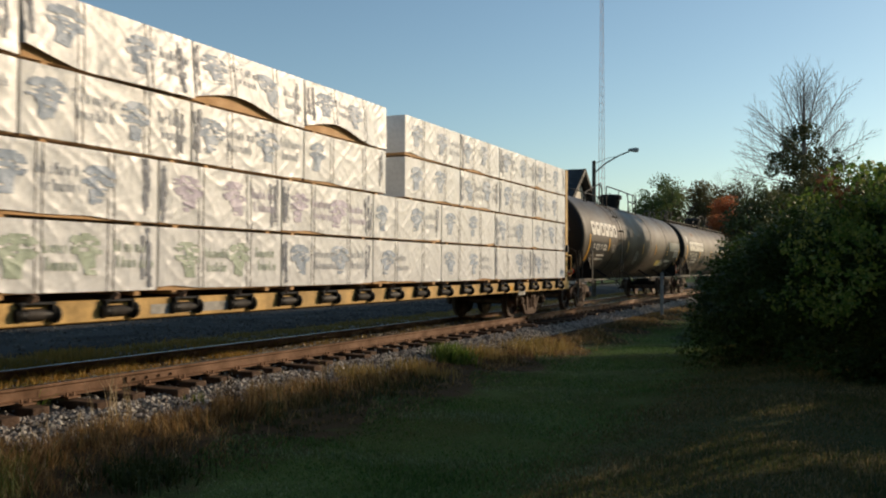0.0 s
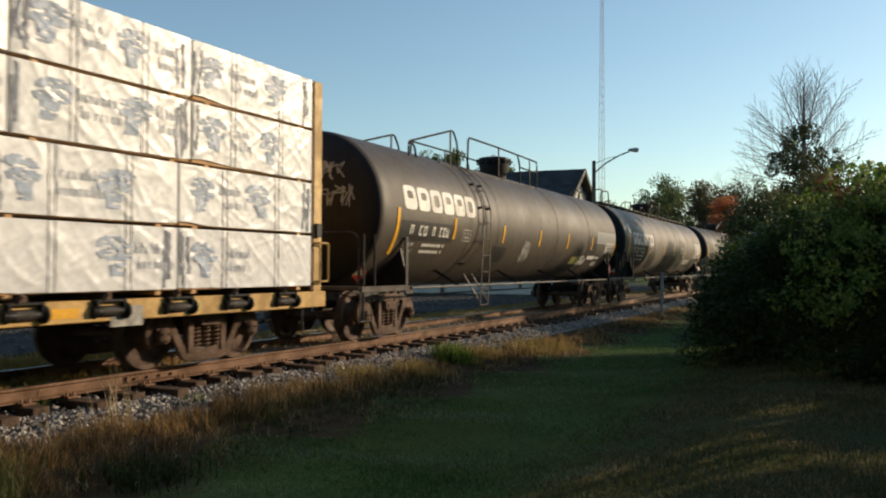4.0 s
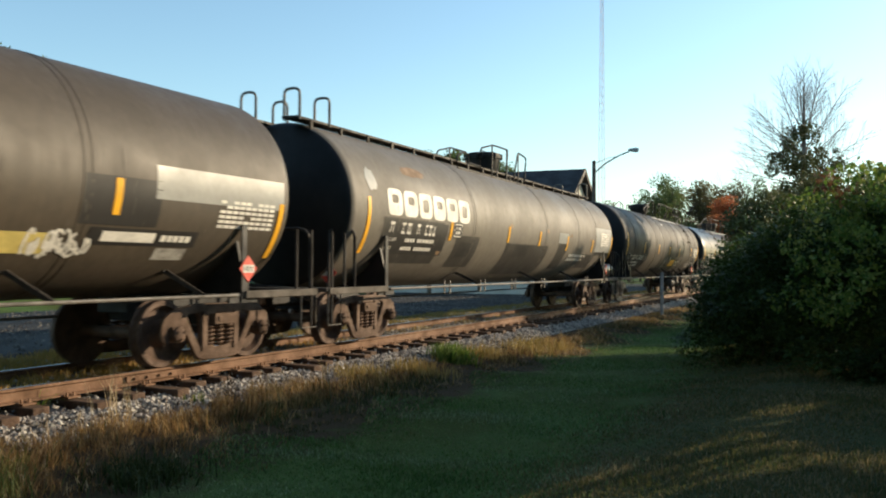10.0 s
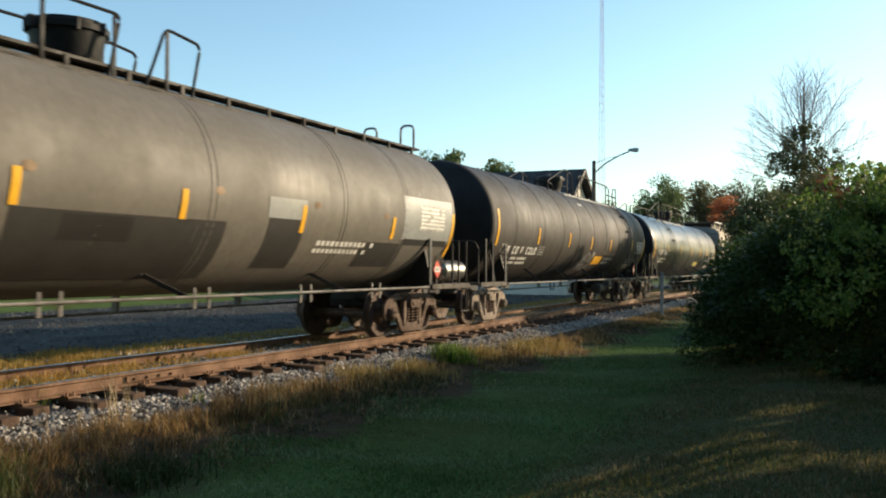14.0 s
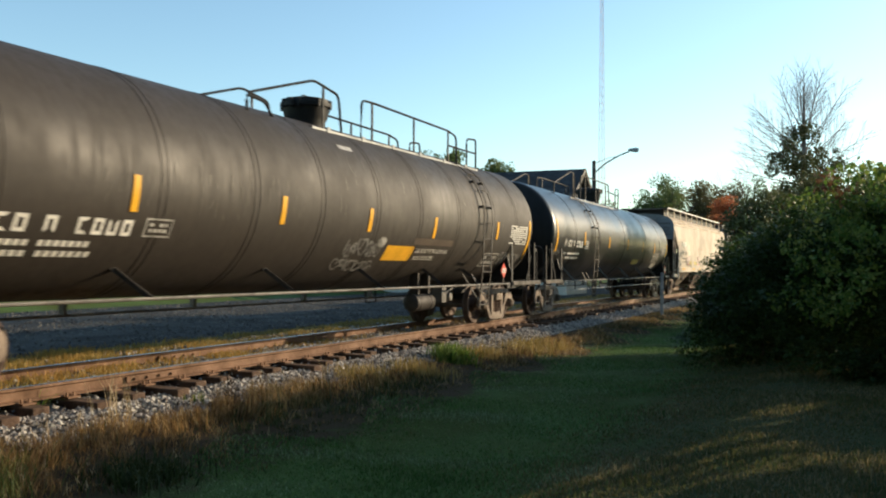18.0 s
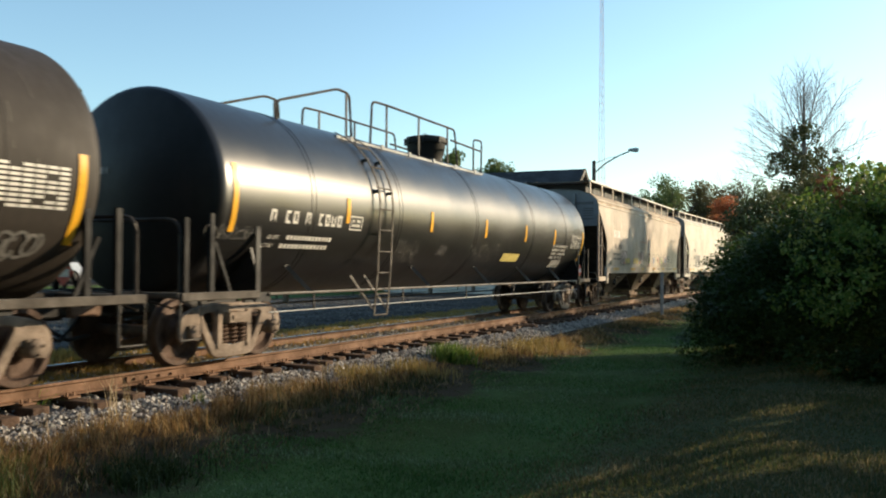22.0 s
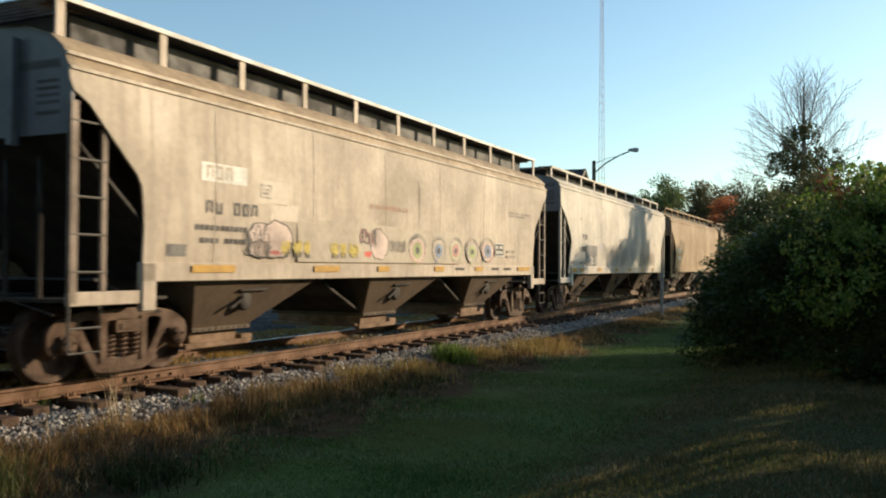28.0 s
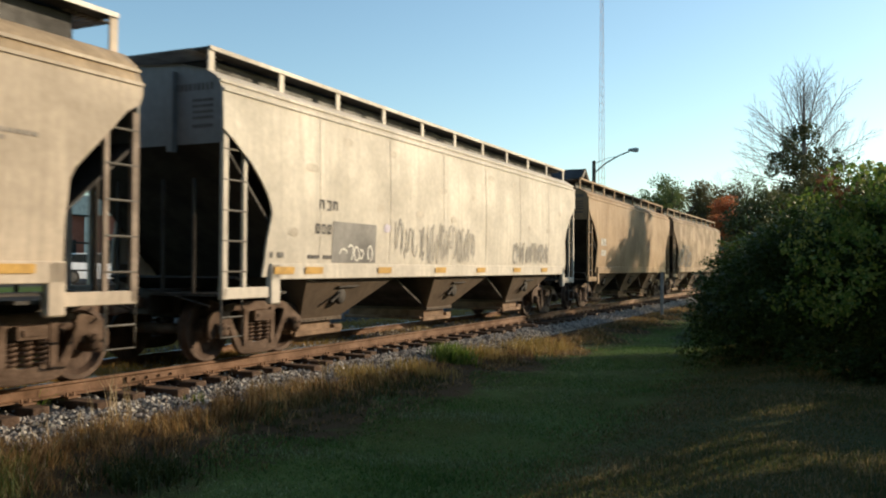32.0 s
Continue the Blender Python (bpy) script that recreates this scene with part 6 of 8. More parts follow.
for k, (q, w) in enumerate(((54.98, 0.13), (55.3, 0.12), (55.55, 0.1), (56.35, 0.12), (56.62, 0.1), (56.95, 0.19))):
    blob(F, q, 1.62, w * 0.8, 0.085, M_SPRAY_YELLOW, 70 + k, "yellow sprayed shape")
    scrawl(F, q - w, q + w, 1.5, 1.62, 170 + k, M_DARKMARK, 5, 0.012)
    scrawl(F, q - w, q + w, 1.6, 1.79, 180 + k, M_SPRAY_YELLOW, 7, 0.022)
blob(F, 57.85, 1.78, 0.3, 0.27, M_SPRAY_PINK, 6, "pale pink sprayed shape")
scrawl(F, 57.1, 57.8, 1.7, 2.08, 63, M_DARKMARK, 9, 0.018)
scrawl(F, 57.15, 57.75, 1.75, 2.05, 64, M_SPRAY_ROSE, 6, 0.03)
blob(F, 57.45, 1.6, 0.14, 0.05, M_RED, 11, "red sprayed mouth shape")
scrawl(F, 58.2, 58.9, 1.62, 1.9, 65, M_SPRAY_GREY, 10, 0.02)


def eye_mark(c, s, z, rs, rz, iris, rim, seed):
    """A large sprayed eye: lid arcs, pale ball, coloured spokes, iris and pupil."""
    r = random.Random(seed)

    def at(a, f, k):
        zz = z + rz * f * math.sin(a)
        return (c.u(s + rs * f * math.cos(a)), -c.side(zz) - 0.0075 - 0.0008 * k, zz)

    def ring(name, f0, f1, a0, a1, m, k, n=24):
        g = Geo()
        for j in range(n + 1):
            a = a0 + (a1 - a0) * j / n
            g.v += [at(a, f0 * (1 + 0.04 * math.sin(3 * a + seed)), k), at(a, f1 * (1 + 0.05 * math.sin(2 * a + seed)), k)]
        g.f = [(2 * j, 2 * j + 1, 2 * j + 3, 2 * j + 2) for j in range(n)]
        return c.add(name, g, m, "sprayed paint ring")
    ring("spray_paint", 0.05, 0.98, 0, 2 * math.pi, M_PRIMED, 0)
    ring("spray_paint", 0.98, 1.03, -0.4, math.pi + 0.4, M_DARKMARK, 1)
    ring("spray_paint", 1.12, 1.24, 0.25, math.pi - 0.1, M_SPRAY_GREY, 1)
    ring("spray_paint", 0.9, 0.98, 2.4, 2 * math.pi + 0.6, rim, 2)
    g = Geo()
    for j in range(30):
        a, w = 2 * math.pi * (j + r.uniform(-0.3, 0.3)) / 30, r.uniform(0.02, 0.06)
        f0, f1 = r.uniform(0.45, 0.6), r.uniform(0.7, 0.97)
        g.add([at(a - w, f0, 2), at(a + w, f0, 2), at(a + w * 0.6, f1, 2), at(a - w * 0.6, f1, 2)], [(0, 1, 2, 3)])
    tagged(c.add("spray_paint", g, rim, "thin sprayed spokes"), kind="stuff")
    ring("spray_paint", 0.24, 0.58, 0, 2 * math.pi, iris, 3)
    ring("spray_paint", 0.01, 0.26, 0, 2 * math.pi, M_DARKMARK, 4)
    for k in range(4):
        a = r.uniform(3.6, 5.8)
        d = Geo()
        x0, z0, ln = s + rs * 0.8 * math.cos(a), z + rz * 0.9 * math.sin(a), r.uniform(0.05, 0.16)
        z1 = max(z0 - ln, 1.3)
        d.add([(c.u(x0 - 0.015), -c.side(z0) - 0.012, z0), (c.u(x0 + 0.015), -c.side(z0) - 0.012, z0), (c.u(x0 + 0.006), -c.side(z1) - 0.012, z1), (c.u(x0 - 0.006), -c.side(z1) - 0.012, z1)], [(0, 1, 2, 3)])
        c.add("paint_drip", d, iris)


for k, (s, z, rs, rz, iris, rim) in enumerate(((59.37, 1.7, 0.36, 0.25, M_SPRAY_GREEN, M_SPRAY_ROSE), (60.34, 1.71, 0.31, 0.24, M_SPRAY_BLUE, M_SPRAY_GREY), (61.2, 1.73, 0.3, 0.24, M_SPRAY_ROSE, M_SPRAY_GREEN), (62.1, 1.72, 0.31, 0.26, M_SPRAY_GREEN, M_SPRAY_GREY), (63.03, 1.75, 0.37, 0.26, M_SPRAY_BLUE, M_SPRAY_ROSE))):
    eye_mark(F, s, z, rs, rz, iris, rim, 300 + k)
g = Geo()
for k in range(4):                               # thin dark runs of dirt from the seam
    top_, low_, w, x0 = 3.08 - 0.12 * k, 2.1 + 0.2 * k, 0.02 - 0.003 * k, F.u(59.5) + 0.05 * (k - 1.5)
    zs_ = list(np.linspace(low_, top_, 5))
    g.grid(lambda e, zz: (x0 + e * w * (0.3 + 0.7 * (zz - low_) / (top_ - low_)), -F.side(zz) - 0.0065, zz), [-0.5, 0.5], zs_)
tagged(F.add("dirt_run", g, M_SPRAY_GREY, "dark run of dirt down the side"), kind="stuff")
F.patch("data_panel", 63.52, 64.05, 1.66, 1.94, M_DARKMARK)
stencil_box(F, 63.5, 64.07, 1.64, 1.96, M_WHITE)
F.bars("stencil", 64.3, 65.0, 1.62, 1.68, 7, M_SPRAY_GREY)
F.bars("stencil", 64.3, 65.0, 1.74, 1.8, 7, M_SPRAY_GREY)
F.bars("stencil", 64.4, 66.0, 2.72, 2.77, 16, M_SPRAY_GREY)
F.bars("stencil", 64.4, 65.6, 2.64, 2.69, 12, M_SPRAY_GREY)
F.letters("DO NOT HAMMER ON CAR", 57.5, 2.41, 0.085, mat("faded red paint", (0.45, 0.2, 0.13), 0.6))
G = hopper_car(77.1, 6.95, 68.75, 85.55, M_HOP_G, "dirty white covered hopper car with spray paint", M_END_SHADED, EDGE_G, 3.78, fit=(1.0062, 0.013), rise=0.75)
M_PALEMARK = mat("faded grey marker paint", (0.33, 0.31, 0.28), 0.6, 0, 0.7, 5, 25, 0.03)
M_GRIME = mat("thin brown grime", (0.5, 0.44, 0.36), 0.6, 0, 0.8, 4, 20, 0.05)
G.bars("number_mark", 71.1, 71.9, 2.28, 2.45, 4, M_DARKMARK)
G.bars("number_mark", 71.0, 71.5, 1.9, 2.06, 3, M_DARKMARK)
G.patch("repaint_panel", 71.5, 72.95, 1.44, 2.12, mat("grey cover-up paint", (0.22, 0.21, 0.2), 0.6))
scrawl(G, 71.55, 72.9, 1.46, 1.8, 86, M_WHITE, 5, 0.035)
blob(G, 73.35, 2.08, 0.13, 0.08, M_PRINT3, 87, "small purple sprayed spot")
G.bars("stencil", 69.83, 70.18, 1.5, 1.59, 4, M_CHALK)
G.bars("weight_stencil", 70.8, 71.5, 1.5, 1.56, 8, M_DARKMARK)
for s in (69.9, 70.7, 73.0, 75.4, 77.6, 80.0, 82.2):
    G.patch("reflective_strip", s, s + 0.5, 1.26, 1.37, M_TAPE_OLD, proud=0.06)
for i in range(4):
    scrawl(G, 73.6 + i * 0.98, 74.6 + i * 0.98, 1.44, 2.3, 80 + i, M_PALEMARK, 9, 0.024)
for i in range(3):
    scrawl(G, 79.9 + i, 80.9 + i, 1.44, 2.05, 90 + i, M_PALEMARK, 9, 0.035)
for i in range(14):
    blob(G, 70.4 + (i * 2.7) % 14.6, 1.9 + (i * 0.53) % 1.6, 0.12 + 0.02 * (i % 4), 0.07, M_GRIME, 240 + i, "small brown grime spot")
H = hopper_car(94.5, 6.5, 87.05, 101.9, M_HOP_H, "faded brown covered hopper car", M_HOP_H, EDGE_G, 3.7, fit=(1.0, 0.75), rise=0.75, zt=4.35)
H.patch("data_panel", 88.6, 89.3, 2.15, 2.4, M_FADED)
H.patch("data_panel", 88.6, 89.3, 1.8, 2.0, M_FADED)
I = hopper_car(110.6, 6.5, 103.1, 118.1, M_HOP_I, "rust-streaked brown covered hopper car", M_HOP_I, EDGE_G, 3.7, fit=(1.0, 0.75), rise=0.75, zt=4.35)
scrawl(I, 104.0, 108.0, 1.4, 2.6, 91, M_DARKMARK, 16, 0.08)


# ---- plants ----
def blades(name, xs, ys, zs, heights, widths, lean, material, label, category, seed=1, clumped=0.0):
    """Loose blades of grass: each a bent tapering strip."""
    r = np.random.RandomState(seed)
    n = len(xs)
    az, tilt = r.uniform(0, 2 * np.pi, n), np.clip(np.abs(r.normal(0, lean, n)), 0, 1.15)
    if clumped:                         # neighbours lean the same way
        az = az * (1 - clumped) + clumped * 6 * np.sin(xs * 2.9 + 1.3 * np.sin(ys * 2.1)) * np.sin(ys * 3.3 + xs)
    dx, dy = np.cos(az) * tilt * heights, np.sin(az) * tilt * heights
    wa = r.uniform(0, 2 * np.pi, n)
    wx, wy = np.cos(wa) * widths / 2, np.sin(wa) * widths / 2
    base = np.stack([xs, ys, zs], -1)
    mid = base + np.stack([dx * 0.35, dy * 0.35, heights * 0.6], -1)
    tip = base + np.stack([dx, dy, heights * np.sqrt(np.clip(1 - tilt * tilt * 0.5, 0.25, 1))], -1)
    w = np.stack([wx, wy, np.zeros(n)], -1)
    v = np.stack([base - w, base + w, mid + w * 0.75, tip, mid - w * 0.75], 1).reshape(-1, 3)
    me = bpy.data.meshes.new(name)
    me.vertices.add(5 * n)
    me.vertices.foreach_set("co", v.astype(np.float32).ravel())
    me.loops.add(7 * n)
    me.loops.foreach_set("vertex_index", (np.array([0, 1, 2, 4, 4, 2, 3])[None] + 5 * np.arange(n)[:, None]).astype(np.int32).ravel())
    me.polygons.add(2 * n)
    me.polygons.foreach_set("loop_start", (np.array([0, 4])[None] + 7 * np.arange(n)[:, None]).astype(np.int32).ravel())
    me.materials.append(material)
    me.update(calc_edges=True)
    return tagged(new(name, me), label, category, kind="stuff")


def in_view(x, y, margin=0.06):
    return (y > 4.5) & (np.abs(x) < y * (0.502 + margin) + 0.5)


def lawn():
    r = np.random.RandomState(5)
    n = 420000
    y = 5.5 + 34 * r.power(0.9, n)
    x = r.uniform(-0.58, 0.58, n) * y
    s, o = beside(x, y)
    k = (o > 3.4 + 0.5 * np.sin(x * 2.1 + y)) & in_view(x, y)
    x, y = x[k], y[k]
    z = ground_z(x, y) - 0.005
    h = r.uniform(0.015, 0.045, len(x)) * (1 + 0.35 * np.sin(x * 3 + np.sin(y * 1.3)) * np.sin(y * 2.2 + x) + 0.35 * np.sin(x * 0.9 + y * 1.7))
    w = r.uniform(0.005, 0.01, len(x)) * (1 + y / 18)
    bank = (x - 0.75) * 0.905 - (y - 7.8) * 0.425 + r.normal(0, 0.5, len(x)) > 0.1
    streak = np.sin(y * 2.3 + 0.5 * x + 1.4 * np.sin(x * 0.8)) + 0.8 * np.sin(y * 5.1 - x * 0.7 + 2 * np.sin(x * 0.55)) + 0.5 * np.sin(x * 1.9 + 2.0 * np.sin(y * 1.3))
    dew = ~bank & (streak + r.normal(0, 0.55, len(x)) > 1.05) & (y < 22)
    blades("dewy_grass", x[dew], y[dew], z[dew], h[dew] * 1.15, w[dew], 0.9, L_DEW, "pale dewy streaks in the lawn grass", "grass", 8)
    q = ~bank & ~dew
    blades("lawn_grass", x[q], y[q], z[q], h[q], w[q], 0.9, L_GRASS, "short damp green lawn grass", "grass", 6)
    blades("bank_grass", x[bank], y[bank], z[bank], h[bank] * 1.2, w[bank], 0.8, L_BANK, "worn brown-green grass on the bank", "grass", 7)


def weeds():
    r = np.random.RandomState(9)
    n = 190000
    s = 2 + 62 * r.power(0.8, n)
    o = 1.62 + 0.5 * smooth(12, 19, s) + np.abs(r.normal(0, 1.2, n))
    a = np.interp(s, LS, LA)
    x = np.interp(s, LS, LX) + o * np.cos(a)
    y = np.interp(s, LS, LY) - o * np.sin(a)
    clump = np.sin(s * 1.7 + o * 2) + np.sin(s * 0.63 + 1.3) + np.sin(x * 3.1) * np.sin(y * 2.7)
    tuft = np.sin(x * 7.3 + 2 * np.sin(y * 3.1)) * np.sin(y * 6.1 + 2 * np.sin(x * 2.3)) + 0.6 * np.sin(x * 15 + y * 4) * np.sin(y * 13)
    edge = 4.1 + 0.35 * np.sin(s * 0.9) + 0.2 * np.sin(s * 2.3) + 0.15 * np.sin(s * 5.1)
    k = in_view(x, y, 0.1) & (o < edge) & (r.uniform(0, 1, n) < 0.62 + 0.15 * clump + 0.3 * tuft)
    x, y, s, o, clump, tuft = x[k], y[k], s[k], o[k], clump[k], tuft[k]
    h = (0.06 + 0.2 * r.power(1.3, len(x))) * (0.9 + 0.16 * clump) * (0.25 + 0.75 * smooth(2.0, 2.9, o + 0.55 * (1 - smooth(10, 14, s)))) * np.where(s < 13, 1.1, 1.0)
    h = h * (0.9 + 0.75 * tuft)
    h = np.clip(h * (1 - 0.72 * smooth(2.6, 3.7, o)), 0.03, 0.55)
    green = np.clip(0.1 + 0.26 * np.sin(s * 0.8 + 2) * np.sin(o * 2.2) + 0.85 * smooth(2.8, 3.9, o + 0.25 * np.sin(s * 2.9) * np.sin(s * 1.1)), 0.03, 0.95)
    green = np.where((s < 9.5) & (o > 2.7), np.clip(green * 0.7, 0.1, 0.5), green)
    # the shaded hollow is put in as lower, darker green weeds
    shade_hollow = smooth(2.35, 2.9, o) * (1 - smooth(13, 17, s)) * smooth(6.5, 8.0, s)
    green = np.maximum(green, 0.85 * shade_hollow)
    green = np.clip(green + 0.35 * smooth(20, 26, s), 0, 0.95)
    h = h * (1 - 0.45 * shade_hollow) * (1 - 0.3 * smooth(11, 13, s)) * (1 - 0.3 * smooth(20, 26, s))
    dry = r.uniform(0, 1, len(x)) > green
    z = ground_z(x, y) - 0.01
    w = r.uniform(0.003, 0.008, len(x)) * (1 + y / 25)
    blades("dry_weeds", x[dry], y[dry], z[dry], h[dry], w[dry], 0.95, L_DRY, "dry golden-brown weeds beside the ballast", "weeds", 10, 0.3)
    st = r.uniform(0, 1, len(x)) < 0.008
    blades("seed_stalks", x[st], y[st], z[st], h[st] * 1.6, w[st] * 0.8, 0.45, L_DRY, "thin dry seed stalks above the weeds", "weeds", 12)
    # seed heads: small leaf-like tufts at the height of the stalks
    q = np.flatnonzero(r.uniform(0, 1, len(x)) < 0.012)
    q = np.repeat(q, 9)
    jx, jy, jz = r.normal(0, 0.012, (3, len(q)))
    blades("seed_heads", x[q] + jx, y[q] + jy, z[q] + h[q] * 1.05 + jz * 2, r.uniform(0.02, 0.06, len(q)), r.uniform(0.004, 0.009, len(q)), 0.9, L_STRAW, "pale feathery seed heads among the weeds", "weeds", 17)
    g = ~dry
    blades("green_weeds", x[g], y[g], z[g], h[g] * 0.8, w[g] * 1.4, 0.95, L_WEED, "green and yellow weeds among dry grass", "weeds", 11, 0.3)
    # a tall yellow-green tussock by the near end of the weeds
    n = 700
    x, y = -3.75 + r.normal(0, 0.17, n), 7.1 + r.normal(0, 0.3, n)
    blades("tussock", x, y, ground_z(x, y), r.uniform(0.15, 0.42, n), r.uniform(0.005, 0.011, n), 0.9, leafy("tussock blades", [(0.07, 0.095, 0.025), (0.13, 0.15, 0.04), (0.25, 0.22, 0.07)]), "tall yellow-green grass tussock", "grass", 14)
    for cx, cy, rr in ((-0.43, 15.2, 0.5), (-1.3, 14.0, 0.4), (1.9, 19.6, 0.55), (2.5, 20.6, 0.5), (0.9, 17.9, 0.4)):
        nn = 420
        x, y = cx + r.normal(0, rr * 0.6, nn), cy + r.normal(0, rr * 0.6, nn)
        blades("grass_tuft", x, y, ground_z(x, y), r.uniform(0.1, 0.32, nn), r.uniform(0.009, 0.018, nn), 0.6, leafy("golden tuft", [(0.2, 0.17, 0.05), (0.38, 0.27, 0.09), (0.52, 0.38, 0.16)]), "golden grass tuft at the ballast edge", "grass", 20)
    for cx, cy, rr, hh, nn, lab in ((0.2, 16.9, 0.36, 0.4, 700, "low green weed clump by the ballast"), (-4.75, 10.1, 0.12, 0.45, 120, "thin green weed by the rail"), (-3.2, 11.1, 0.16, 0.22, 36, "thin green weed by the rail")):
        x, y = cx + r.normal(0, rr * 0.5, nn), cy + r.normal(0, rr * 0.5, nn)
        # the bright leaf colour stands for sun on the clumps
        blades("weed_clump", x, y, ground_z(x, y), hh * r.uniform(0.4, 1, nn), r.uniform(0.012, 0.03, nn), 0.6, L_SUNLIT, lab, "weeds", 15)
    # a patch of dark blades deepens the hollow's shade by colour
    n = 700
    x, y = -2.7 + r.normal(0, 0.2, n), 8.0 + r.normal(0, 0.26, n)
    blades("weed_patch", x, y, ground_z(x, y), r.uniform(0.08, 0.24, n), r.uniform(0.008, 0.02, n), 0.9, leafy("weed blades dark for shade", [(0.02, 0.035, 0.01), (0.04, 0.06, 0.018), (0.08, 0.085, 0.03)]), "dense weed patch, dark for the shaded hollow", "weeds", 24)
    # tall pale straws, and one dead stalk with side shoots
    n = 26
    x, y = -3.7 + r.normal(0, 0.12, n), 9.9 + r.normal(0, 0.12, n)
    blades("tall_straws", x, y, ground_z(x, y), r.uniform(0.5, 0.78, n), r.uniform(0.006, 0.011, n), 0.3, L_STRAW, "tall pale dry straws", "grass", 18, 0.4)
    ob = tagged(new("dead_stalk"), "dead dark brown weed stalk with short side shoots", "weed")
    ob.location = (-2.63, 10.9, float(ground_z(-2.63, 10.9)[0]))
    rnd = random.Random(3)
    for k in range(3):
        g = Geo()
        bx, ln = (k - 1) * 0.05, 0.46 - 0.08 * k
        g.tube([(bx, 0, 0), (bx + 0.01, 0.01, ln * 0.5), (bx - 0.01, 0, ln)], 0.009, 6, 0.004)
        for i in range(9):
            z0, a = ln * (0.35 + 0.07 * i), rnd.uniform(0, 6.3)
            g.tube([(bx, 0, z0), (bx + 0.05 * math.cos(a), 0.05 * math.sin(a), z0 + 0.035)], 0.008, 5, 0.011)
        part("stem", g, M_BARK, ob, "", smooth_deg=60)


def far_weeds():
    r = np.random.RandomState(12)
    n = 80000
    s = 2 + 58 * r.power(0.75, n)
    o = np.where(r.uniform(0, 1, n) < 0.25, r.uniform(-1.3, 0.5, n), -(0.9 + np.abs(r.normal(0, 1.1, n))))
    a = np.interp(s, LS, LA)
    x = np.interp(s, LS, LX) + o * np.cos(a)
    y = np.interp(s, LS, LY) - o * np.sin(a)
    k = in_view(x, y, 0.1) & (o > -2.9 - 0.3 * np.sin(s * 1.3))
    x, y = x[k], y[k]
    h = r.uniform(0.03, 0.13, len(x)) * (0.6 + 0.6 * np.sin(x * 3.3) * np.sin(y * 2.9 + x)) + 0.015
    blades("verge_weeds", x, y, np.interp(o[k], [-4.2, -3.0, -2.4, -1.5, -0.95, -0.68, 0.4, 0.8], [-0.28, -0.13, -0.095, -0.1, -0.12, -0.16, -0.2, -0.26]), h, r.uniform(0.008, 0.016, len(x)), 0.5, leafy("yellow green verge", [(0.13, 0.1, 0.035), (0.28, 0.21, 0.06), (0.42, 0.29, 0.09), (0.2, 0.19, 0.05)]), "low yellow-green weeds behind the rails", "weeds", 13)


def track_weeds():
    r = np.random.RandomState(16)
    n = 42000
    s = 2.5 + 12 * r.power(0.8, n)
    o = np.where(r.uniform(0, 1, n) < 0.5, r.uniform(-0.7, 0.55, n), r.uniform(-2.6, -0.85, n))
    a = np.interp(s, LS, LA)
    x = np.interp(s, LS, LX) + o * np.cos(a)
    y = np.interp(s, LS, LY) - o * np.sin(a)
    k = in_view(x, y, 0.1) & (np.sin(s * 2.3 + o) + np.sin(s * 5.1 + 2 * o) * 0.6 + r.uniform(-1, 1, n) > np.interp(s, [5, 9, 14.5], [-1.0, -0.2, 1.2]))
    x, y = x[k], y[k]
    h = np.where(o[k] < -0.8, r.uniform(0.08, 0.3, len(x)), r.uniform(0.06, 0.24, len(x))) * np.interp(s[k], [3, 10, 14], [1, 0.8, 0.5])
    blades("track_weeds", x, y, np.interp(o[k], [-2.6, -0.95, -0.68, 0.4], [-0.1, -0.12, -0.16, -0.2]), h * 0.8, r.uniform(0.009, 0.018, len(x)), 0.7, leafy("sunlit track weeds", [(0.12, 0.13, 0.035), (0.34, 0.23, 0.06), (0.5, 0.29, 0.08), (0.24, 0.22, 0.06)], 0.6, 0.4), "yellow-brown weeds growing between the rails", "weeds", 19)


def leaf_cloud(name, centres, sizes, counts, material, parent, seed, leaf=0.08, flat=1.0, label="", gaps=None):
    """Leaves scattered in and round soft lumps."""
    r = np.random.RandomState(seed)
    pts = []
    for (cx, cy, cz), sz, n in zip(centres, sizes, counts):
        d = r.normal(0, 1, (n, 3))
        d /= np.linalg.norm(d, axis=1)[:, None]
        rad = sz * np.clip(r.normal(0.86, 0.16, n), 0.2, 1.25)
        pts.append(np.array([cx, cy, cz]) + d * rad[:, None] * np.array([1, 1, flat]))
    p = np.concatenate(pts)
    if gaps:
        p = p[~gaps(p)]
    n = len(p)
    a = r.normal(0, 1, (n, 3))
    a /= np.linalg.norm(a, axis=1)[:, None]
    b = r.normal(0, 1, (n, 3))
    b -= a * np.sum(a * b, 1)[:, None]
    b /= np.linalg.norm(b, axis=1)[:, None]
    ls = leaf * r.uniform(0.6, 1.3, n)[:, None]
    v = np.stack([p - a * ls * 0.5, p + b * ls * 0.32, p + a * ls * 0.5, p - b * ls * 0.32], 1).reshape(-1, 3)
    me = cloud_mesh(name, v, 4, n, material)
    ob = new(name, me)
    ob.parent = parent
    if label:
        ob["label"] = label
    return ob


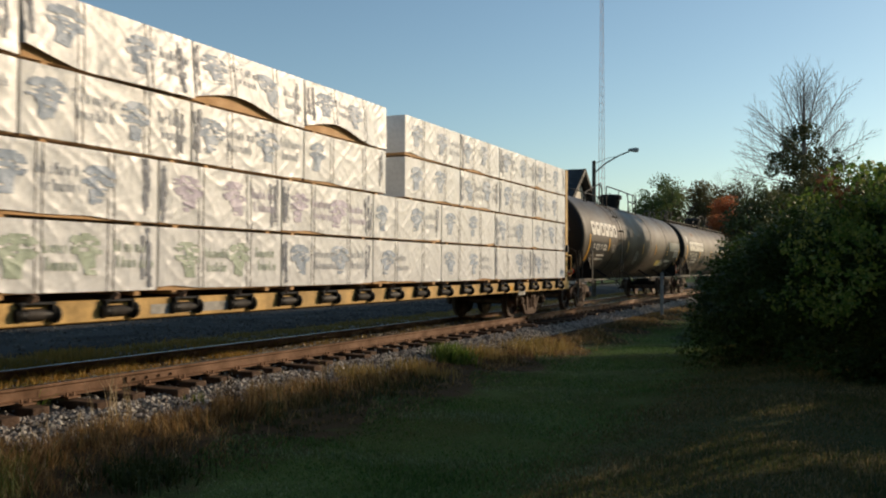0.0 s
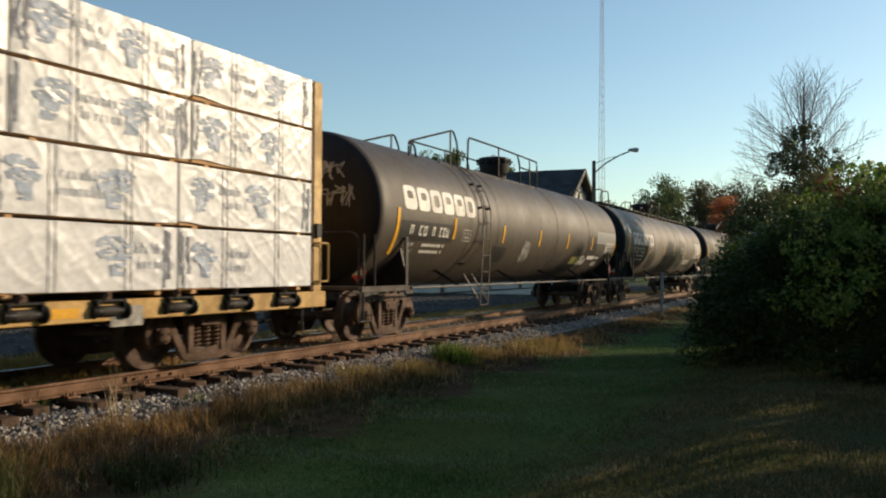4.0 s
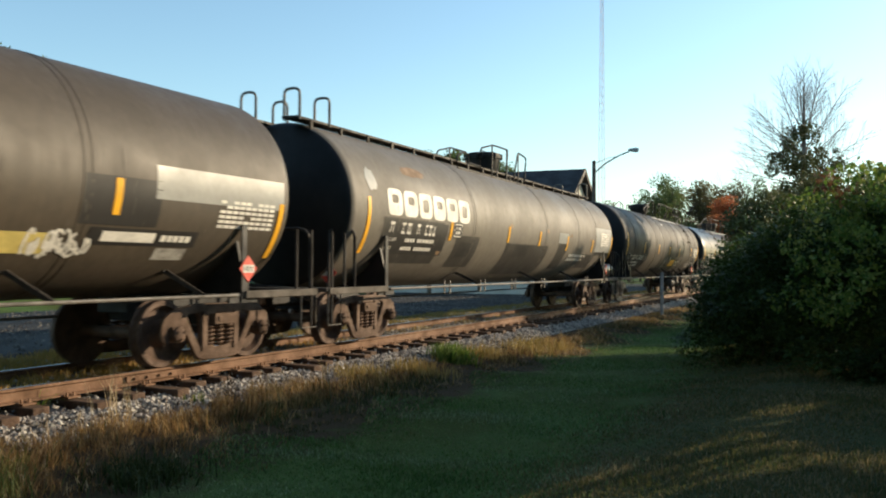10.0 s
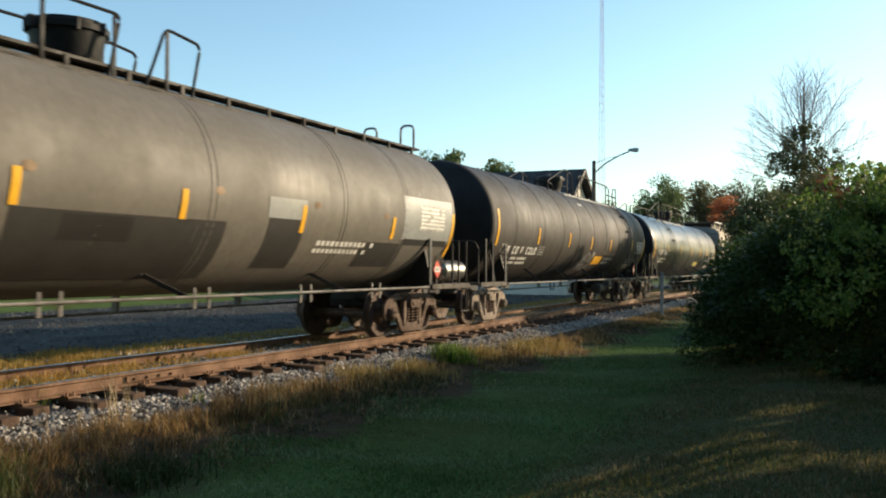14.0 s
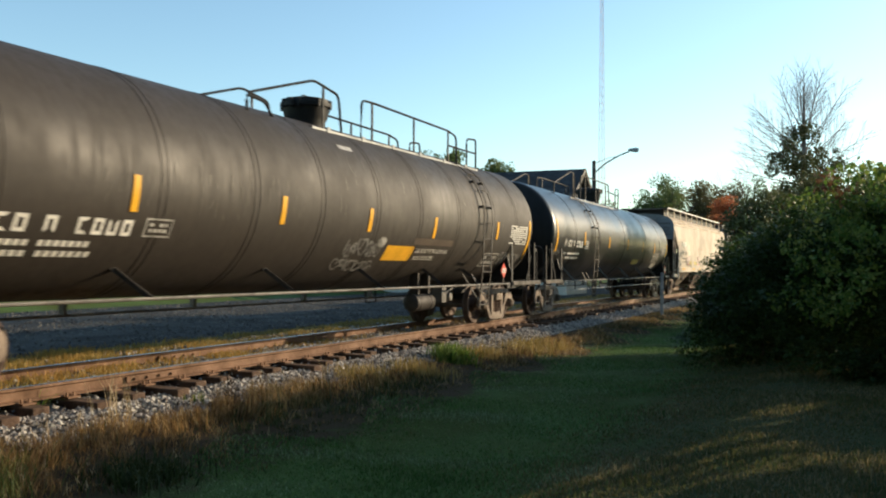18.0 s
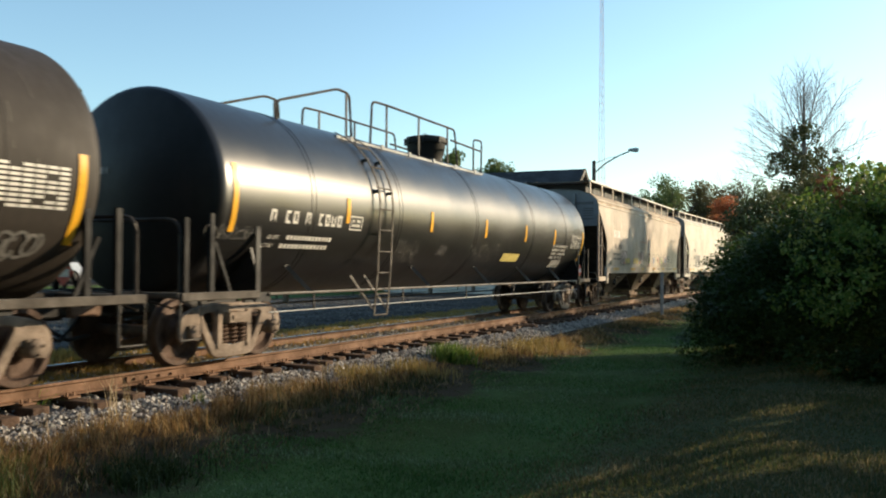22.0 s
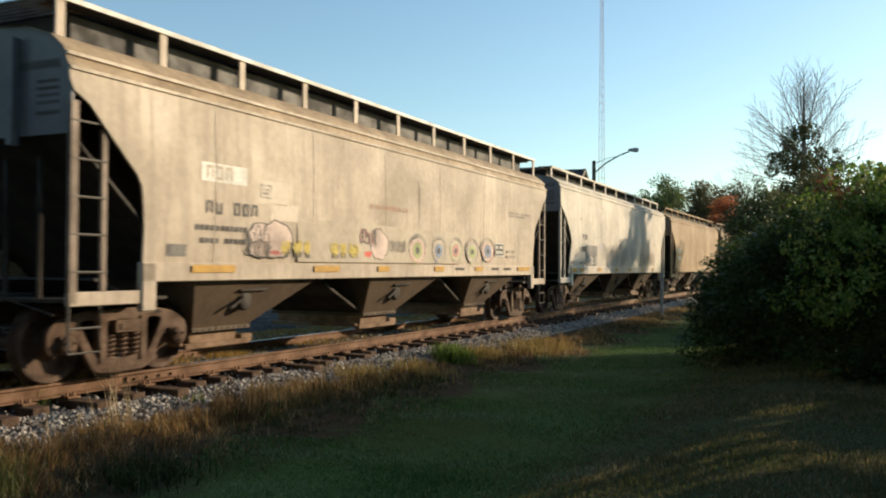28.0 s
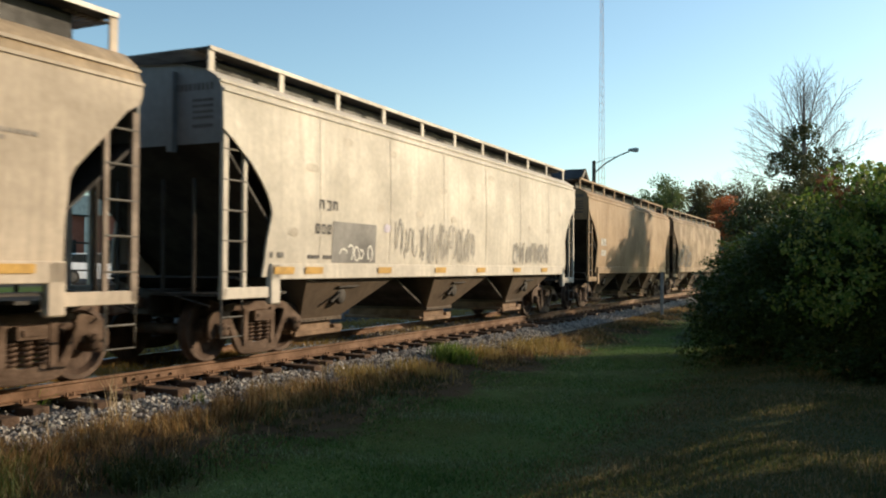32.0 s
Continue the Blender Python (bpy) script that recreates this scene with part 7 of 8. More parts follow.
def limb(g, p, d, length, r, depth, rnd, tips, spread=0.6, up=0.15, kids=3, shrink=0.68):
    """A branch that forks; tips collects its ends."""
    pts = [Vector(p)]
    dv = Vector(d).normalized()
    n = 4
    for i in range(n):
        dv = (dv + Vector((rnd.uniform(-1, 1), rnd.uniform(-1, 1), rnd.uniform(-0.6, 1) * 0.9)) * 0.16 + Vector((0, 0, up * 0.2))).normalized()
        pts.append(pts[-1] + dv * length / n)
    g.tube(pts, r, 6 if r > 0.03 else 4, r * 0.55, caps=False)
    if depth == 0:
        tips.append(pts[-1])
        return
    tips.append(pts[-1]) if depth < 2 else None
    for i in range(kids):
        k = pts[rnd.choice((2, 3, 4))] if i else pts[-1]
        nd = (dv + Vector((rnd.uniform(-1, 1), rnd.uniform(-1, 1), rnd.uniform(-0.4, 0.9))) * spread * (1.25 if i else 0.5)).normalized()
        limb(g, k, nd, length * shrink * rnd.uniform(0.8, 1.15), r * (0.55 if i else 0.6), depth - 1, rnd, tips, spread, up, kids, shrink)


def tree(x, y, z0, h, crown_r, material, label, seed, leaf=0.22, per=120, clump=0.9, depth=2, trunk_r=0.22, bark=None, crown_low=0.35, category="tree"):
    rnd = random.Random(seed)
    ob = tagged(new("tree"), label, category, "trees")
    ob.location = (x, y, z0)
    g = Geo()
    tips = []
    g.tube([(0, 0, -0.2), (0.05, 0, h * 0.2), (0.1 * rnd.uniform(-1, 1), 0.1, h * crown_low), (0, 0.1, h * 0.62)], trunk_r * 1.25, 9, trunk_r * 0.6)
    for i in range(9):
        a = 2 * math.pi * i / 9 * 2.4 + rnd.uniform(-0.3, 0.3)
        zz = h * (crown_low + (0.62 - crown_low) * i / 8)
        d = (math.cos(a), math.sin(a), rnd.uniform(0.35, 1.1) + 0.9 * i / 9)
        limb(g, (0, 0.05, zz), d, crown_r * rnd.uniform(0.45, 0.7), trunk_r * 0.35, depth, rnd, tips, 0.6)
    part("trunk", g, bark or M_BARK, ob, "grey-brown trunk and limbs", smooth_deg=60)
    if material:
        rnd.shuffle(tips)
        c = [t for t in tips]
        sizes = [clump * rnd.uniform(0.5, 1.15) for _ in c]
        leaf_cloud("crown", c, sizes, [max(8, int(per * s * s / (clump * clump))) for s in sizes], material, ob, seed, leaf, 0.75)
    return ob


lawn()
weeds()
far_weeds()
track_weeds()


def sun_slits(p):
    """Slits cut out of the bushes along the low sun's rays, shaped to lay streaks of sun on the bank."""
    su, cu = math.sin(radians(SUN_AZ)), math.cos(radians(SUN_AZ))
    d = (p[:, 2] + 0.15) / math.tan(radians(SUN_EL))
    along = p[:, 0] * su + p[:, 1] * cu - d
    across = p[:, 1] * su - p[:, 0] * cu
    wob = across + 0.05 * np.sin(along * 3.1) + 0.03 * np.sin(along * 8.3 + across * 5)
    out = np.zeros(len(p), bool)
    for v, w, u0, u1 in ((4.72, 0.17, 5.55, 6.6), (5.08, 0.085, 3.3, 5.8), (5.36, 0.035, 4.2, 6.0), (5.6, 0.06, 3.9, 6.1), (6.1, 0.075, 4.3, 6.2), (6.5, 0.03, 5.6, 7.0), (6.9, 0.11, 6.7, 8.0), (4.4, 0.05, 5.8, 6.7)):
        out |= (np.abs(wob - v) < 2.2 * w * (0.75 + 0.5 * np.sin(along * 4.7 + v * 9))) & (along > u0) & (along < u1)
    return out & (np.sin(along * 12.0 + 3 * np.sin(across * 9)) > -0.93)


def leaf_sprays(name, lumps, per_area, material, parent, seed, label, gaps):
    """Drooping twigs that stand out from the lumps, set with two rows of leaves that mostly face up and outwards."""
    r = np.random.RandomState(seed)
    L = np.array(lumps)
    n = np.maximum(3, (per_area * L[:, 3] ** 2).astype(int))
    k = np.repeat(np.arange(len(L)), n)
    m = len(k)
    d = r.normal(0, 1, (m, 3))
    d[:, 2] = np.abs(d[:, 2]) * 0.9 - 0.25
    d /= np.linalg.norm(d, axis=1)[:, None]
    base = L[k, :3] + d * (L[k, 3] * r.uniform(0.7, 1.0, m))[:, None] * np.array([1, 1, 0.85])
    ln = r.uniform(0.16, 0.5, m)
    go = d + r.normal(0, 0.35, (m, 3))
    go[:, 2] *= 0.5
    go /= np.linalg.norm(go, axis=1)[:, None]
    side = np.cross(go, np.array([0, 0, 1.0]))
    side /= np.maximum(np.linalg.norm(side, axis=1), 0.05)[:, None]
    out = []
    for j in range(7):
        f = (j + 0.6) / 7
        c = base + go * (ln * f)[:, None]
        c[:, 2] -= 0.35 * ln * f * f
        for e in (-1, 1):
            size = r.uniform(0.06, 0.1, m) * (1.1 - 0.5 * f)
            a = side * e + go * 0.45 + r.normal(0, 0.22, (m, 3))
            a /= np.linalg.norm(a, axis=1)[:, None]
            up = np.cross(a, go * e)
            up = up + np.array([0, 0, 0.6]) + r.normal(0, 0.25, (m, 3))
            b = np.cross(a, up)
            b /= np.maximum(np.linalg.norm(b, axis=1), 0.05)[:, None]
            tip = c + a * size[:, None]
            mid = c + a * (size * 0.5)[:, None]
            w = b * (size * 0.27)[:, None]
            out.append(np.stack([c, mid + w, tip, mid - w], 1))
    v = np.concatenate(out)
    v = v[~gaps(v[:, 0])]
    ob = new(name, cloud_mesh(name, v.reshape(-1, 3), 4, len(v), material))
    ob.parent = parent
    ob["label"] = label
    return ob


def big_bush(name_label, lumps, seed, leaves, stems, sprays=0, autumn=()):
    """A tangle of vine and brush from soft lumps of leaves: rows of (x, y, z, radius)."""
    rnd = random.Random(seed)
    ob = tagged(new("bush"), name_label, "bush")
    leaf_cloud("crown", [l[:3] for l in lumps], [l[3] for l in lumps], [int(leaves * l[3] ** 2 / 0.36) for l in lumps], L_BUSH, ob, seed + 1, 0.082, 0.85, "small dark green leaves", sun_slits)
    if sprays:
        leaf_sprays("leaf_sprays", lumps, sprays, L_SPRAY, ob, seed + 5, "drooping sprays of green leaves", sun_slits)
    if sprays:                           # outer shoulder: a brighter leaf colour stands in for sunlight
        lit = []
        for _ in range(64):
            z = rnd.uniform(0.7, 2.75)
            lit.append((5.25 + 0.25 * max(z - 1.2, 0) + rnd.uniform(-0.1, 0.5), rnd.uniform(10.9, 13.4), z, rnd.uniform(0.12, 0.28)))
        leaf_cloud("sunlit_outer", [l[:3] for l in lit], [l[3] for l in lit], [int(700 * l[3] ** 2) + 12 for l in lit], L_SUNLIT, ob, seed + 11, 0.08, 0.8, "outer yellow-green leaves coloured as if sunlit", sun_slits)
    # bush tops get brighter leaves in place of sunlight
    high = [l for l in lumps if l[2] > 1.3 and l[1] < 13.5 and rnd.random() < 0.5]
    sun_tops = [(l[0] - rnd.uniform(-0.1, 0.35), l[1] + rnd.uniform(-0.4, 0.4), l[2] + l[3] * rnd.uniform(0.5, 1.0), rnd.uniform(0.12, 0.32)) for l in high]
    if sun_tops:
        leaf_cloud("sunlit_leaves", [l[:3] for l in sun_tops], [l[3] for l in sun_tops], [int(900 * l[3] ** 2) + 10 for l in sun_tops], L_SUNLIT, ob, seed + 3, 0.085, 0.8, "yellow-green leaves coloured as if sunlit", sun_slits)
    if autumn:
        leaf_cloud("autumn_leaves", [l[:3] for l in autumn], [l[3] for l in autumn], [34] * len(autumn), L_RUSSET, ob, seed + 7, 0.075, 1.2, "russet autumn leaves on the top shoots", sun_slits)
    for i in range(stems):
        g = Geo()
        l = rnd.choice(lumps)
        limb(g, (l[0] + 0.9, l[1], -0.5), (rnd.uniform(-0.4, 0.4), rnd.uniform(-0.4, 0.4), 1), 1.2, 0.025, 1, rnd, [], 0.8)
        part("stem", g, M_BARK, ob, "", smooth_deg=60)


def bush_lumps():
    rnd = random.Random(31)
    out = []
    # a long mound: its nose by the lawn's far end, its face running towards the camera's right
    for i in range(420):
        y = rnd.uniform(10.9, 20.5)
        face = float(np.interp(y, [10.9, 12, 14, 16, 18, 20.5], [5.75, 5.6, 5.33, 5.05, 5.15, 5.95]))
        x = face + 0.45 + abs(rnd.gauss(0, 2.4))
        top = float(np.interp(y, [10.9, 12.5, 14, 16, 18, 20.5], [2.4, 2.45, 2.3, 1.95, 1.6, 1.2])) + 0.16 * min(x - face, 3.0)
        if rnd.random() < 0.2:           # bulges and hollows in the face
            x += rnd.uniform(0.3, 0.9)
        z = rnd.uniform(-0.25, 1.0) if rnd.random() < 0.4 else top - abs(rnd.gauss(0, 0.55)) - 0.2
        x += 0.42 * max(z - 0.1, 0) - 0.42
        r = rnd.uniform(0.3, 0.72)
        out.append((x, y, max(z, -0.2), r))
        if rnd.random() < 0.6:          # loose sprays that break the outline
            out.append((x - rnd.uniform(0.1, 0.75 if y < 15.5 else 0.35), y + rnd.uniform(-0.5, 0.5), max(z + rnd.uniform(-0.3, 0.6), 0), rnd.uniform(0.08, 0.24)))
    return out


def back_lumps():
    rnd = random.Random(38)
    return [(rnd.uniform(9.2, 12.6), rnd.uniform(24.0, 30.0), rnd.uniform(-0.2, 1.7), rnd.uniform(0.35, 0.65)) for _ in range(120)]


def side_lumps():
    rnd = random.Random(35)
    out = []
    for _ in range(300):
        p = (6.2 + abs(rnd.gauss(0, 1.3)), rnd.uniform(0.0, 9.6), rnd.uniform(-0.2, 3.0), rnd.uniform(0.45, 0.75))
        if p[0] - p[3] > 0.56 * p[1]:
            out.append(p)
    for _ in range(40):                  # taller lumps out of view, added only to shade the lawn
        out.append((rnd.uniform(7.9, 9.6), rnd.uniform(10.8, 13.6), rnd.uniform(1.6, 2.9), rnd.uniform(0.4, 0.65)))
    return out


big_bush("large dense dark green bush overgrown with vines", bush_lumps(), 32, 300, 14, 130, [(5.7 + 0.23 * (i % 5) + 0.05 * math.sin(i * 7.0), 12.6 + 0.25 * (i % 4), 2.45 + 0.05 * i % 0.35, 0.13 + 0.02 * (i % 3)) for i in range(12)])
big_bush("unseen dense bush that shades the lawn", side_lumps(), 36, 420, 6)
# unseen brush behind the bush, added to shade grass and weeds
big_bush("hidden low brush added to shade the grass", back_lumps(), 39, 650, 6)


# ---- behind the track ----
def bare_tree():
    rnd = random.Random(77)
    ob = tagged(new("tree"), "half-bare tree with ivy round its lower crown", "tree", "trees")
    ob.matrix_basis = Matrix.Translation((16.6, 40, -0.4))
    g = Geo()
    g.tube([(0, 0, -0.2), (0.05, 0, 2.5), (-0.05, 0.1, 5), (0.0, 0, 7.4), (0.02, 0, 9.0), (0.0, 0, 10.2)], 0.22, 9, 0.02)
    def shoot(p, dv, ln, r, depth):
        """A straight slender shoot, bending up a little, with side twigs to both hands."""
        pts, n = [Vector(p)], 5
        dv = Vector(dv).normalized()
        for _ in range(n):
            dv = (dv + Vector((rnd.uniform(-1, 1), rnd.uniform(-1, 1), rnd.uniform(-0.5, 1))) * 0.07 + Vector((0, 0, 0.035))).normalized()
            pts.append(pts[-1] + dv * ln / n)
        g.tube(pts, r, 6 if r > 0.02 else 4, r * 0.35, caps=False)
        if not depth:
            return
        m = max(3, int(ln / (0.26 if depth > 1 else 0.15)))
        for k in range(m):
            f = 0.22 + 0.72 * (k + rnd.uniform(0, 0.6)) / m
            q = pts[0].lerp(pts[-1], f)
            q = pts[min(int(f * n), n - 1)].lerp(pts[min(int(f * n) + 1, n)], f * n % 1)
            fan = dv.cross(Vector((0, 1, 0.25 * rnd.uniform(-1, 1)))).normalized() * (1 if k % 2 else -1)
            nd = dv * 0.85 + fan * rnd.uniform(0.4, 0.75) + Vector((0, rnd.uniform(-0.35, 0.35), 0.12))
            shoot(q, nd, ln * rnd.uniform(0.3, 0.46) * (1.15 - 0.6 * f), max(r * (0.5 - 0.2 * f), 0.0045), depth - 1)
    for i in range(23):
        a = radians(-84 + 164 * i / 22 + rnd.uniform(-4, 4))
        z0 = 8.3 - 2.5 * abs(a) / 1.4 + rnd.uniform(-0.4, 0.4)
        reach = float(np.interp(math.degrees(a), [-85, -60, -30, 0, 30, 55, 80], [3.5, 3.6, 3.4, 3.1, 3.3, 3.5, 3.3])) * rnd.uniform(0.86, 1.05)
        shoot((0.02, 0, z0), (math.sin(a), rnd.uniform(-0.45, 0.45), math.cos(a)), reach, 0.03, 2)
    shoot((0, 0, 3.6), (-1, -0.2, 0.12), 3.7, 0.04, 1)
    shoot((0, 0, 4.4), (-1, 0.2, 0.05), 3.0, 0.03, 1)
    part("trunk", g, M_TWIG, ob, "bare grey trunk and twigs", smooth_deg=60)
    c, sz = [], []
    for i in range(140):
        zz = rnd.uniform(2.4, 8.3)
        wide = float(np.interp(zz, [2.4, 4.2, 5.2, 6.4, 7.3, 8.3], [1.9, 2.1, 1.5, 1.9, 1.75, 0.9]))
        a, rr = rnd.uniform(0, 6.3), wide * math.sqrt(rnd.random())
        c.append((rr * math.cos(a) - (0.15 if zz > 6 else -0.2), rr * math.sin(a) * 0.8, zz))
        sz.append(rnd.uniform(0.18, 0.46))
    leaf_cloud("crown", c, sz, [int(110 * q / 0.35) for q in sz], L_IVY, ob, 78, 0.12, 0.85, "dull olive ivy leaves")


bare_tree()
tree(-26.0, 50, -0.4, 16.6, 3.7, L_TREE, "tall green leafy tree behind the road", 3, 0.28, 110, 1.0)
tree(-26.2, 55, -0.4, 14.0, 3.0, L_TREE, "tall green leafy tree behind the road", 4, 0.28, 110, 1.0)
tree(-0.2, 92, -0.4, 16.8, 3.4, L_TREE, "green tree behind the station roof", 5, 0.3, 90, 0.9)
tree(5.5, 92, -0.4, 16.4, 2.8, L_TREE, "green tree behind the station roof", 6, 0.3, 90, 0.9)
for i, (x, y, h, r, m, lab) in enumerate((
        (19.5, 78, 8.6, 3.6, L_TREE, "green tree in the far tree line"), (23.0, 84, 8.4, 3.6, L_OLIVE, "olive tree in the far tree line"),
        (26.5, 86, 9.2, 3.8, L_OLIVE, "thin olive tree in the far tree line"), (29.5, 84, 8.6, 3.8, L_TREE, "green tree in the far tree line"),
        (33.5, 82, 9.0, 4.0, L_OLIVE, "olive tree in the far tree line"), (27.2, 80, 10.6, 3.4, None, "pale bare tree in the far tree line"), (38.5, 80, 9.5, 4.2, L_TREE, "green tree in the far tree line"),
        (44.0, 80, 10.5, 4.4, L_OLIVE, "olive tree in the far tree line"), (15.5, 95, 8.0, 3.6, L_OLIVE, "olive tree in the far tree line"))):
    tree(x, y, -0.4, h, r, m, lab, 20 + i, 0.22, 120, 0.95, 2 if m else 4, 0.22 if m else 0.12, crown_low=0.18)
tree(20.6, 64, -0.4, 6.6, 2.0, L_RED, "small maple with red autumn leaves", 40, 0.22, 120, 0.7, crown_low=0.25)
tree(23.5, 48, -0.4, 6.8, 2.6, L_OLIVE, "low olive tree behind the bush", 41, 0.2, 100, 0.7, crown_low=0.2)
# mostly hidden by the bush; added for its shadow on grass and train
tree(13.4, 31.2, -0.4, 4.3, 1.9, L_IVY, "low tangled brush tree", 43, 0.16, 130, 0.6, crown_low=0.1)
tree(13.2, 36, -0.4, 4.6, 2.0, L_IVY, "low tangled brush tree", 42, 0.16, 110, 0.6, crown_low=0.15)


def station():
    ob = tagged(new("station_building"), "old station building with dark shingled gable roof", "building")
    ob.matrix_basis = pose(9.12, 56, -0.34, 0, 0, -23.6)
    M_ROOF = mat("dark asphalt shingles", (0.045, 0.045, 0.048), 0.85, 0, 0.7, 1.5, 20, 0.4)
    M_WALL = mat("cream painted boards", (0.6, 0.56, 0.48), 0.7, 0, 0.85, 1, 16, 0.1)
    x1, x0, yc, hw, zr, ze = 0.0, -18.0, 0.0, 3.2, 8.1, 5.9
    g = Geo()
    g.box(x0 + 0.5, x1 - 0.5, yc - hw + 0.7, yc + hw - 0.7, 0, ze + 0.3)
    w = part("wall", g, M_WALL, ob, "cream boarded wall")
    g = Geo()
    for x in (x0 + 0.5, x1 - 0.62):
        g.plate([(x, yc - hw + 0.7, ze + 0.3), (x, yc + hw - 0.7, ze + 0.3), (x, yc, zr - 0.35)], (0.12, 0, 0))
    part("gable", g, M_WALL, ob, "pale gable end")
    for q in (-1, 1):
        g = Geo()
        g.plate([(x0, yc, zr), (x1, yc, zr), (x1, yc + q * (hw + 0.2), ze - 0.1), (x0, yc + q * (hw + 0.2), ze - 0.1)], (0, 0, -0.16))
        part("roof", g, M_ROOF, ob, "dark shingled roof slope")
        g = Geo()
        g.bar((x1 + 0.03, yc, zr - 0.1), (x1 + 0.03, yc + q * (hw + 0.2), ze - 0.2), 0.06, 0.28)
        part("barge_board", g, M_DARK, ob)
    for x in (-15, -11, -7, -3):
        g = Geo()
        g.box(x - 0.6, x + 0.6, yc - hw + 0.64, yc - hw + 0.72, 1.2, 3.0)
        part("window", g, M_BLACK, w)


station()


def street_lamp():
    ob = tagged(new("street_lamp"), "wooden pole with a curved cobra-head street lamp", "street lamp")
    ob.location = (7.42, 42.8, -0.2)
    g = Geo()
    g.tube([(0, 0, 0), (0, 0, 4), (0, 0, 6.85)], 0.12, 10, 0.09)
    part("pole", g, M_BARK, ob, "grey wooden pole")
    g = Geo()
    g.tube([(0.08, 0, 6.3), (0.6, 0, 6.75), (1.2, 0, 7.1), (1.75, 0, 7.33)], 0.035, 7)
    g.tube([(0.1, 0, 6.75), (0.7, 0, 7.0), (1.1, 0, 7.06)], 0.012, 5)
    part("arm", g, M_PIPE, ob)
    g = Geo()
    g.lathe([(-0.2, 0.001), (-0.2, 0.05), (-0.05, 0.09), (0.15, 0.12), (0.28, 0.1), (0.32, 0.001)], "x", 12, (1.9, 0, 7.4))
    part("lamp_head", g, M_GALV, ob, "grey lamp head")


street_lamp()


def radio_tower():
    ob = tagged(new("radio_tower"), "tall slender three-legged lattice radio tower", "tower")
    ob.location = (32.1, 176, -0.4)
    # red and white paint, paled to put the distant haze into it
    M_T = mat("haze-paled red and white tower steel", (0.74, 0.56, 0.54), 0.6, 0, 0.85, 0.05, 3, 0)
    H, w0, w1 = 78.0, 0.88, 0.14
    ang = [math.radians(a) for a in (75, 195, 315)]

    def leg(k, z):
        w = w0 + (w1 - w0) * z / H
        return Vector((w * math.cos(ang[k]), w * math.sin(ang[k]), z))
    for k in range(3):
        g = Geo()
        g.tube([leg(k, 0), leg(k, H)], 0.045, 5)
        part("leg", g, M_T, ob)
    zs = np.concatenate([np.arange(0, 30, 2.0), np.arange(30, H, 1.7)])
    g = Geo()
    for i, z in enumerate(zs[:-1]):
        for k in range(3):
            a, b = leg(k, z), leg((k + 1) % 3, z)
            g.tube([a, b], 0.022, 4)
            g.tube([a, leg((k + 1) % 3, zs[i + 1])], 0.013, 4)
    part("lattice", g, M_T, ob, "thin lattice braces")


radio_tower()


def marker_post():
    g = Geo()
    g.box(-0.06, 0.06, -0.05, 0.05, 0, 1.75)
    me = g.mesh("marker_post", mat("grey weathered post", (0.36, 0.35, 0.34), 0.8, 0, 0.6, 3, 25, 0.3), 30, 0.015)
    ob = tagged(new("marker_post", me), "grey square wooden marker post in the grass", "post")
    ob.location = (8.7, 34.6, float(ground_z(8.7, 34.6)[0]) - 0.05)


marker_post()


